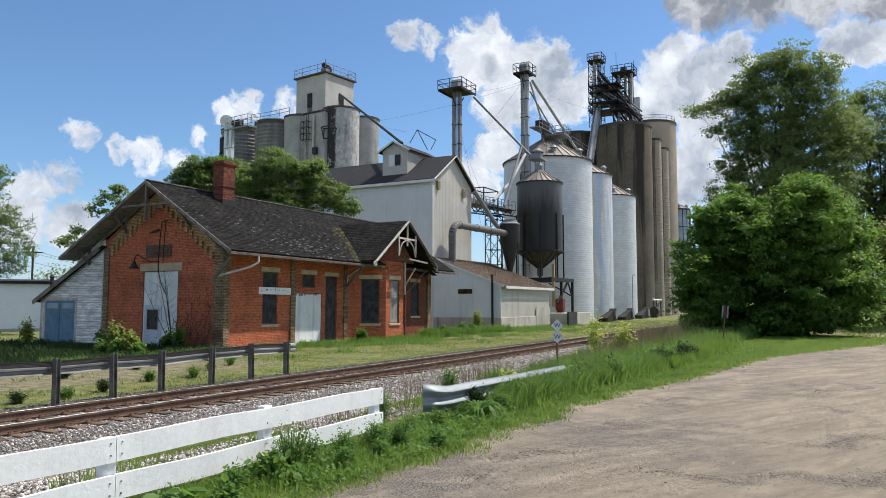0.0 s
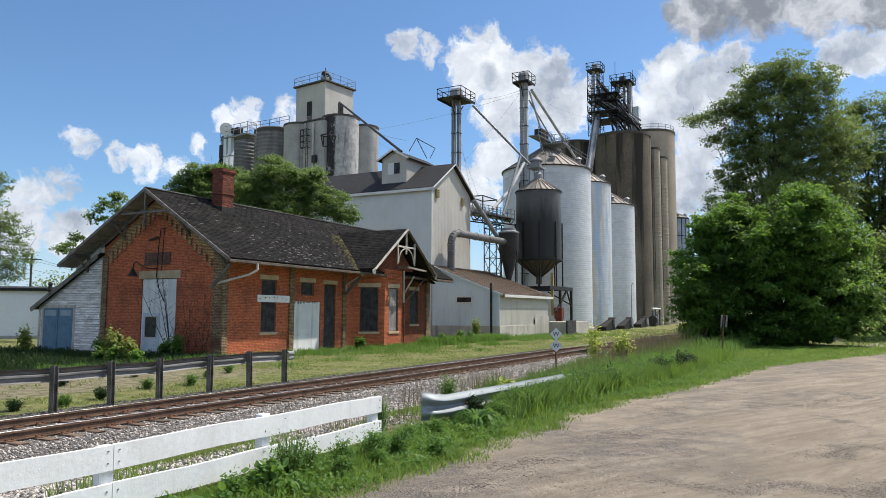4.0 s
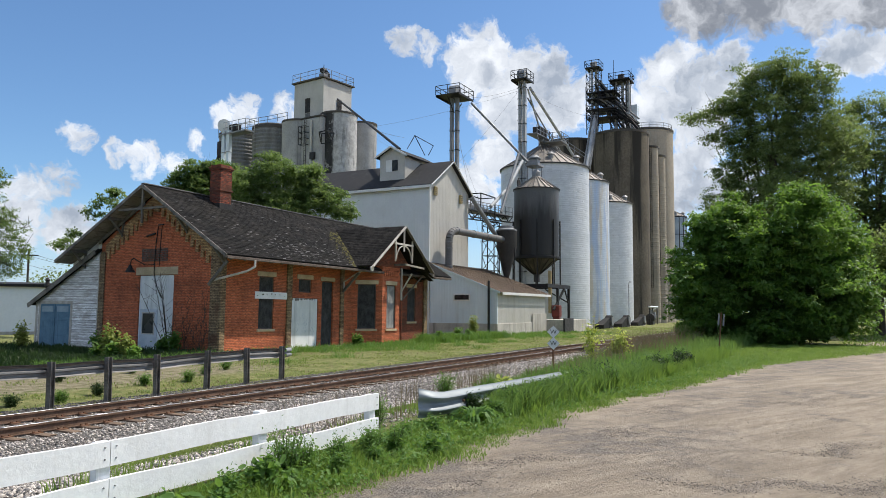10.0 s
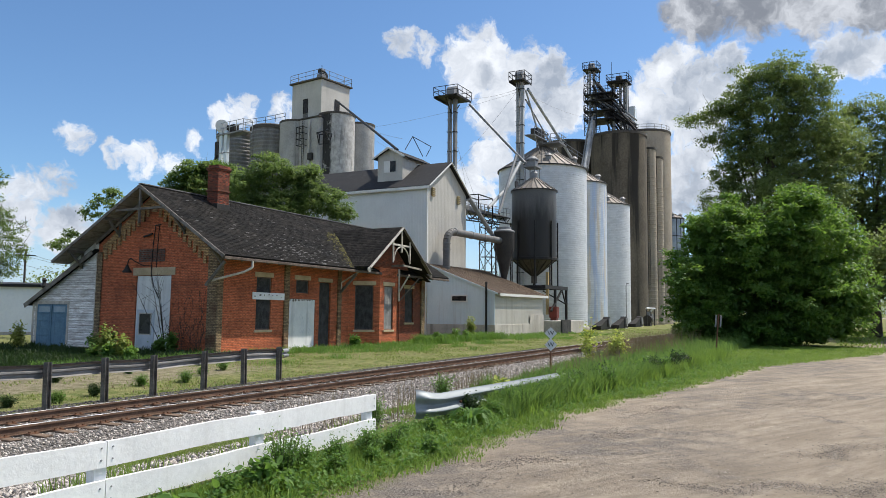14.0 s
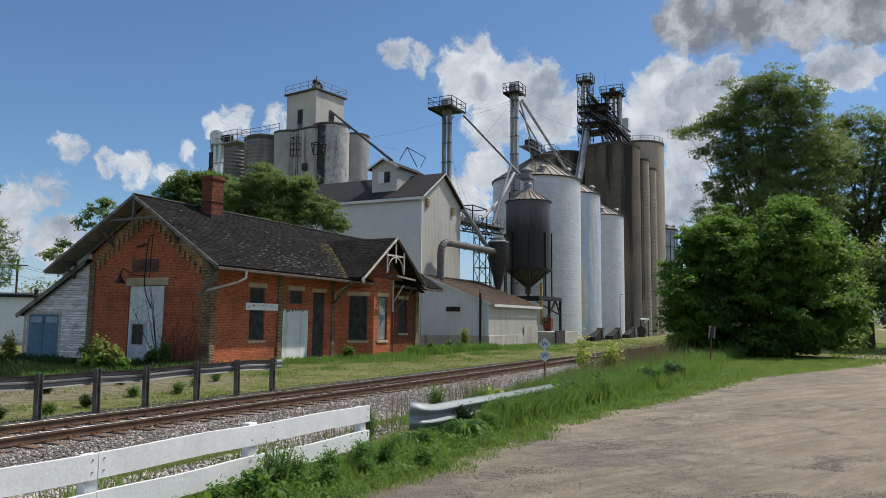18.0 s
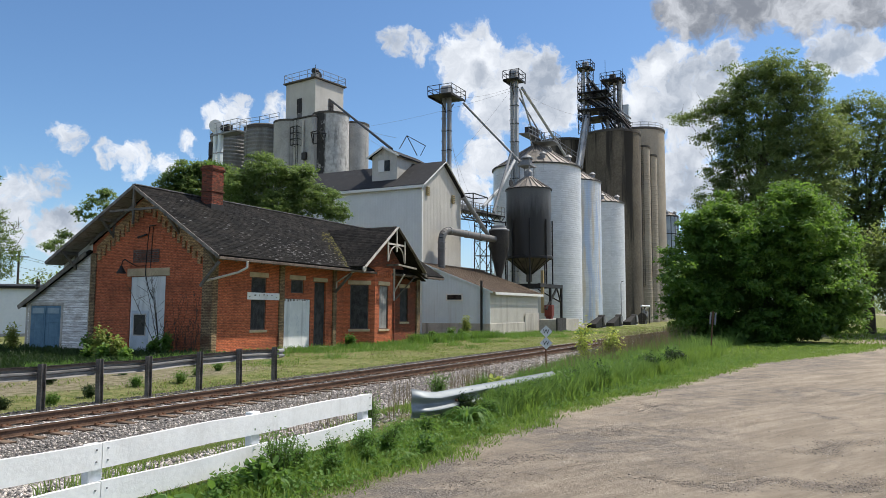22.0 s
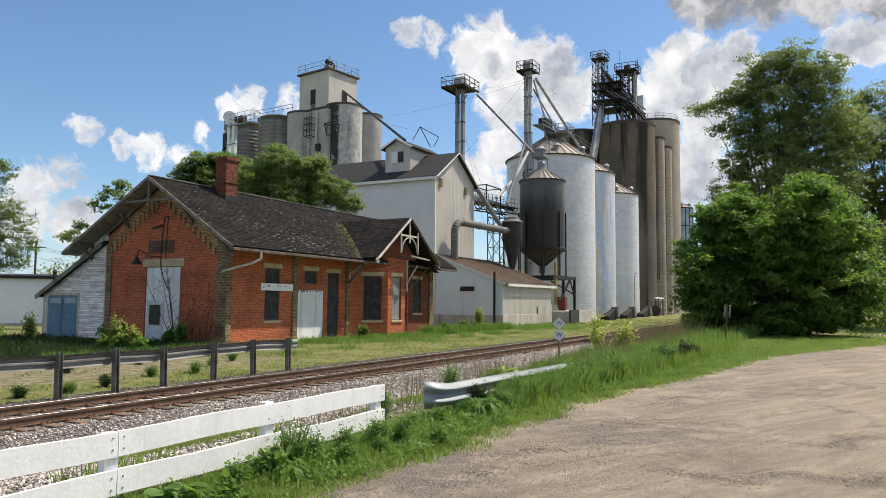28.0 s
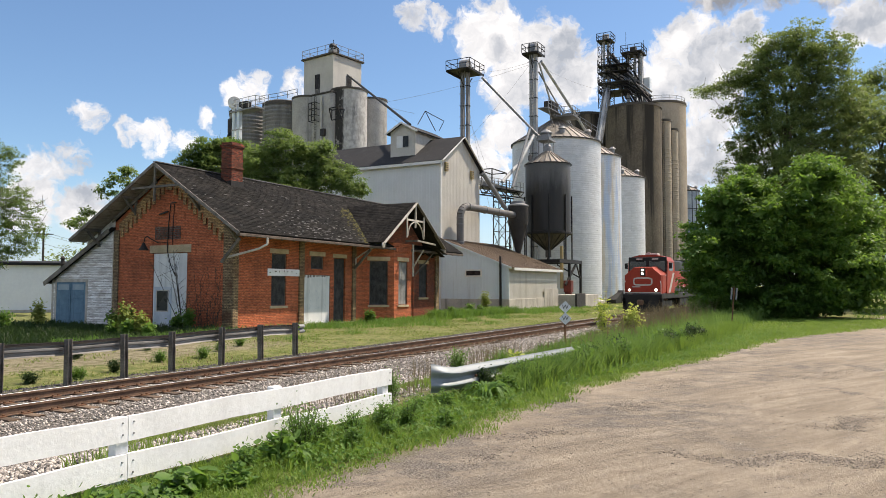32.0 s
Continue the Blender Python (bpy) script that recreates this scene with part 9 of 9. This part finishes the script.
def bare_sapling():
    rng = np.random.default_rng(9)
    t = thing("bare_sapling", "bare thin sapling against the depot gable", "sapling", at=pose(28.1, 31.6, 0))
    f = Form()
    base = Vector((0, 0, -.1))
    for k in range(5):
        top = Vector((rng.normal(-.2, .15), rng.normal(0.8, .6), rng.uniform(3.0, 4.8)))
        f.rod(base, top, .024, .008, 6, False)
        for q in range(7):
            a = base.lerp(top, .3 + .1 * q)
            e = a + Vector((rng.normal(0, .3), rng.normal(0, .5), rng.uniform(.3, .8)))
            f.rod(a, e, .011, .004, 4, False)
    part("branch", f, BARK, t)


bare_sapling()


def dead_vine():
    rng = np.random.default_rng(19)
    t = thing("dead_vine", "bare brown climbing stems on the depot gable", "vine", at=pose(28.42, 30.4, 0))
    f = Form()
    for k in range(26):
        y = rng.uniform(-1.6, 1.3)
        a = Vector((0, y, -.1))
        for q in range(5):
            b = a + Vector((rng.normal(0, .03), rng.normal(0, .22), rng.uniform(.3, .75) * (1.2 if k % 3 == 0 else .7)))
            b.x = min(b.x, .05)
            f.rod(a, b, .014, .010, 4, False)
            c = a.lerp(b, .6)
            f.rod(c, c + Vector((rng.normal(-.04, .03), rng.normal(0, .3), rng.uniform(.1, .35))), .008, .004, 4, False)
            a = b
    tagged(part("stem_growth", f, BARK, t), kind="stuff")


dead_vine()


def picnic_table():
    p = thing("picnic_table", "grey wooden picnic table on the shaded lawn", "picnic table", at=pose(46.0, -4.8, .8, 0, 0, 30))
    part("tabletop", Form().box(-.9, .9, -.38, .38, .72, .77, 0.01), PEEL_WHITE, p)
    for s in (-1, 1):
        part("bench", Form().box(-.9, .9, s * .75 - .13, s * .75 + .13, .43, .47, 0.01), PEEL_WHITE, p)
        part("leg_frame", Form().beam((s * .65, -.7, 0), (s * .65, -.25, .72), .09).beam((s * .65, .7, 0), (s * .65, .25, .72), .09).beam((s * .65, -.8, .42), (s * .65, .8, .42), .09), GREY_WOOD, p)


picnic_table()


# ---- locomotive ----
def locomotive():
    """Front coupler face at x = 0, body along +x; z from the rail top."""
    lo = thing("locomotive", "red and black diesel freight locomotive with lit headlights", "locomotive")
    part("underframe", Form().box(.6, 22.0, -1.5, 1.5, 1.15, 1.55, 0.03), LOCO_BLACK, lo, "black underframe")
    part("fuel_tank", Form().box(8.0, 14.5, -1.35, 1.35, .45, 1.15, 0.12), LOCO_BLACK, lo)
    # nose: sloped front with chamfered sides
    f = Form()
    sec = [(-1.5, 1.55), (1.5, 1.55), (1.5, 2.95), (.75, 3.55), (-.75, 3.55), (-1.5, 2.95)]
    n = len(sec)
    f.add([(.75, y * .93, z) for y, z in sec] + [(1.0, y * .98, z + .0) for y, z in sec] + [(2.4, y, z + .12) for y, z in sec],
          [tuple(range(n))[::-1]] + [(k * n + i, k * n + (i + 1) % n, (k + 1) * n + (i + 1) % n, (k + 1) * n + i) for k in range(2) for i in range(n)] + [tuple(2 * n + i for i in range(n))])
    part("nose", f, LOCO_RED, lo, "red wide nose")
    # cab
    f = Form()
    sec = [(-1.55, 1.55), (1.55, 1.55), (1.55, 4.1), (1.25, 4.45), (.6, 4.6), (-.6, 4.6), (-1.25, 4.45), (-1.55, 4.1)]
    n = len(sec)
    f.add([(2.1, y, z) if z < 3 else (2.45, y, z) for y, z in sec] + [(5.0, y, z) for y, z in sec], [tuple(range(n))[::-1], tuple(n + i for i in range(n))] + [(i, (i + 1) % n, n + (i + 1) % n, n + i) for i in range(n)])
    cab = part("cab", f, LOCO_RED, lo, "red cab")
    part("window_band", Form().box(2.31, 2.42, -1.5, 1.5, 3.2, 4.42, 0.03), LOCO_BLACK, cab, "black band round the windshields")
    for s in (-1, 1):
        y0, y1 = (.10, 1.38) if s > 0 else (-1.38, -.10)
        w = part("windshield", Form().box(2.26, 2.32, y0, y1, 3.28, 4.08, 0.03), WINDSHIELD, cab, "dark windshield")
        part("number_board", Form().box(2.27, 2.32, s * .62 - .32, s * .62 + .32, 4.16, 4.38, 0.02), LOCO_BLACK, cab)
        part("number_bar", Form().box(2.255, 2.268, s * .62 - .24, s * .62 + .24, 4.21, 4.32), LOCO_GREY, cab)
        part("side_window", Form().box(2.9, 4.3, s * 1.552 - .01, s * 1.552 + .01, 3.35, 4.0), WINDSHIELD, cab)
        part("mirror", Form().box(2.5, 2.6, s * 1.75 - .12, s * 1.75 + .12, 3.5, 3.95, 0.02), LOCO_BLACK, cab)
        part("ditch_light", Form().rod((.62, s * 1.02, 1.82), (.70, s * 1.02, 1.82), .085, n=16), HEADLIGHT, lo, "lit round ditch light")
        part("ditch_light_housing", Form().rod((.66, s * 1.02, 1.82), (.95, s * 1.02, 1.82), .14, n=16), LOCO_BLACK, lo)
        # hand rails: red stanchions beside the nose
        part("handrail", Form().pipe([(.55, s * 1.42, 1.2), (.60, s * 1.42, 2.3), (.95, s * 1.25, 2.75), (2.0, s * 1.5, 2.95)], .028, 6), LOCO_GREY, lo, "pale grab rail")
        part("step_well", Form().box(.45, 1.05, s * 1.38 - .12, s * 1.38 + .12, .35, 1.2, 0.02), LOCO_BLACK, lo)
        for z in (.4, .68, .96):
            part("step", Form().box(.35, 1.05, s * 1.36 - .2, s * 1.36 + .2, z, z + .04), LOCO_BLACK, lo)
        part("running_rail", rail_frame(Form(), [(5.2, s * 1.5), (21.0, s * 1.5)], 1.55, 1.0, .02, 1.7), LOCO_GREY, lo)
        # curved white flank stripe
        part("flank_stripe", Form().slab([(2.6, s * 1.556, 1.6), (3.3, s * 1.556, 1.6), (4.9, s * 1.556, 3.2), (4.3, s * 1.556, 3.2)], .004, (0, s, 0)), LOCO_GREY, cab)
    part("headlight", Form().rod((.60, 0, 3.36), (.70, 0, 3.36), .075, n=16), HEADLIGHT, lo, "lit upper headlight")
    part("headlight", Form().rod((.60, 0, 3.10), (.70, 0, 3.10), .075, n=16), HEADLIGHT, lo, "lit lower headlight")
    part("headlight_housing", Form().box(.68, 1.1, -.2, .2, 2.88, 3.54, 0.04), LOCO_BLACK, lo)
    # emblem: a plain pale rounded frame on the nose
    mk = Form()
    ring = [(.70 * math.copysign(abs(math.cos(t)) ** .45, math.cos(t)), 2.47 + .27 * math.copysign(abs(math.sin(t)) ** .45, math.sin(t))) for t in np.linspace(0, 2 * math.pi, 25)]
    for p, q in zip(ring, ring[1:]):
        mk.beam((.74, p[0], p[1]), (.74, q[0], q[1]), .11, .02, (1, 0, 0))
    part("nose_emblem", mk, LOCO_GREY, lo, "plain pale rounded emblem")
    part("writing_bar", Form().box(.735, .748, .2, .8, 2.02, 2.10), LOCO_GREY, lo)
    part("nose_stripe", Form().box(.72, .75, -1.38, 1.38, 1.56, 1.64), LOCO_GREY, lo)
    # pilot, plough, coupler
    part("pilot", Form().box(.45, .75, -1.5, 1.5, .55, 1.5, 0.04), LOCO_BLACK, lo)
    part("plough", Form().add([(.45, -1.45, .12), (.2, 0, .12), (.45, 1.45, .12), (.5, 1.45, .75), (.35, 0, .75), (.5, -1.45, .75), (.7, -1.45, .12), (.7, 1.45, .12), (.7, 1.45, .75), (.7, -1.45, .75)],
         [(0, 1, 4, 5), (1, 2, 3, 4), (6, 9, 8, 7), (5, 4, 3, 8, 9), (0, 6, 7, 2, 1), (0, 5, 9, 6), (2, 7, 8, 3)]), LOCO_BLACK, lo)
    part("coupler", Form().box(-.25, .5, -.14, .14, .72, 1.02, 0.05).box(-.3, -.05, -.24, .2, .66, 1.08, 0.06), RAIL_SIDE, lo)
    part("hose", Form().pipe([(.4, .5, .9), (.2, .55, .5), (.3, .6, .3)], .03, 6).pipe([(.4, -.5, .9), (.2, -.55, .5), (.3, -.6, .3)], .03, 6), LOCO_BLACK, lo)
    # hood
    part("hood", Form().box(5.0, 21.0, -.95, .95, 1.55, 4.3, 0.08), LOCO_BLACK, lo, "black long hood")
    part("hood_stripe", Form().box(8.0, 18.0, -.957, .957, 2.0, 3.4), LOCO_RED, lo)
    part("radiator_wing", Form().box(16.5, 21.0, -1.5, 1.5, 3.7, 4.6, 0.08), LOCO_BLACK, lo)
    part("roof_horn", Form().rod((3.2, 0, 4.75), (2.8, 0, 4.75), .07, .12, 8).box(3.6, 4.6, -.5, .5, 4.6, 4.78, 0.03), LOCO_GREY, lo)
    wheels = []
    for c in (3.6, 18.2):
        part("truck_frame", Form().box(c - 2.3, c + 2.3, -1.15, -.95, .45, .95, 0.05).box(c - 2.3, c + 2.3, .95, 1.15, .45, .95, 0.05).box(c - .3, c + .3, -.95, .95, .5, .9), LOCO_BLACK, lo)
        for k in (-1.85, 0, 1.85):
            f = Form().rod((0, -.75, 0), (0, .75, 0), .09, n=10)
            for s in (-1, 1):
                f.rod((0, s * .70, 0), (0, s * .83, 0), .53, n=24).rod((0, s * .66, 0), (0, s * .70, 0), .56, n=24)
            wheels.append((c + k, part("wheelset", f, RAIL_SIDE, lo, soft=True)))
    return lo, wheels


LOCO, WHEELS = locomotive()


def motions():
    speed, x_end = 10.0, 56.9
    walk(LOCO, [(t, pose(x_end + speed * (32.0 - t), TRACK_Y, RAIL_Z)) for t in (0.0, 8.0, 16.0, 24.0, 32.0)])
    for x, w in WHEELS:
        turn = math.degrees(speed / 0.53)
        rows = [(0.0, 0.0)] + [(28.0 + k / 15, -turn * k / 15) for k in range(0, 61)]
        walk(w, [(t, pose(x, 0, .53, 0, a, 0)) for t, a in rows])


motions()
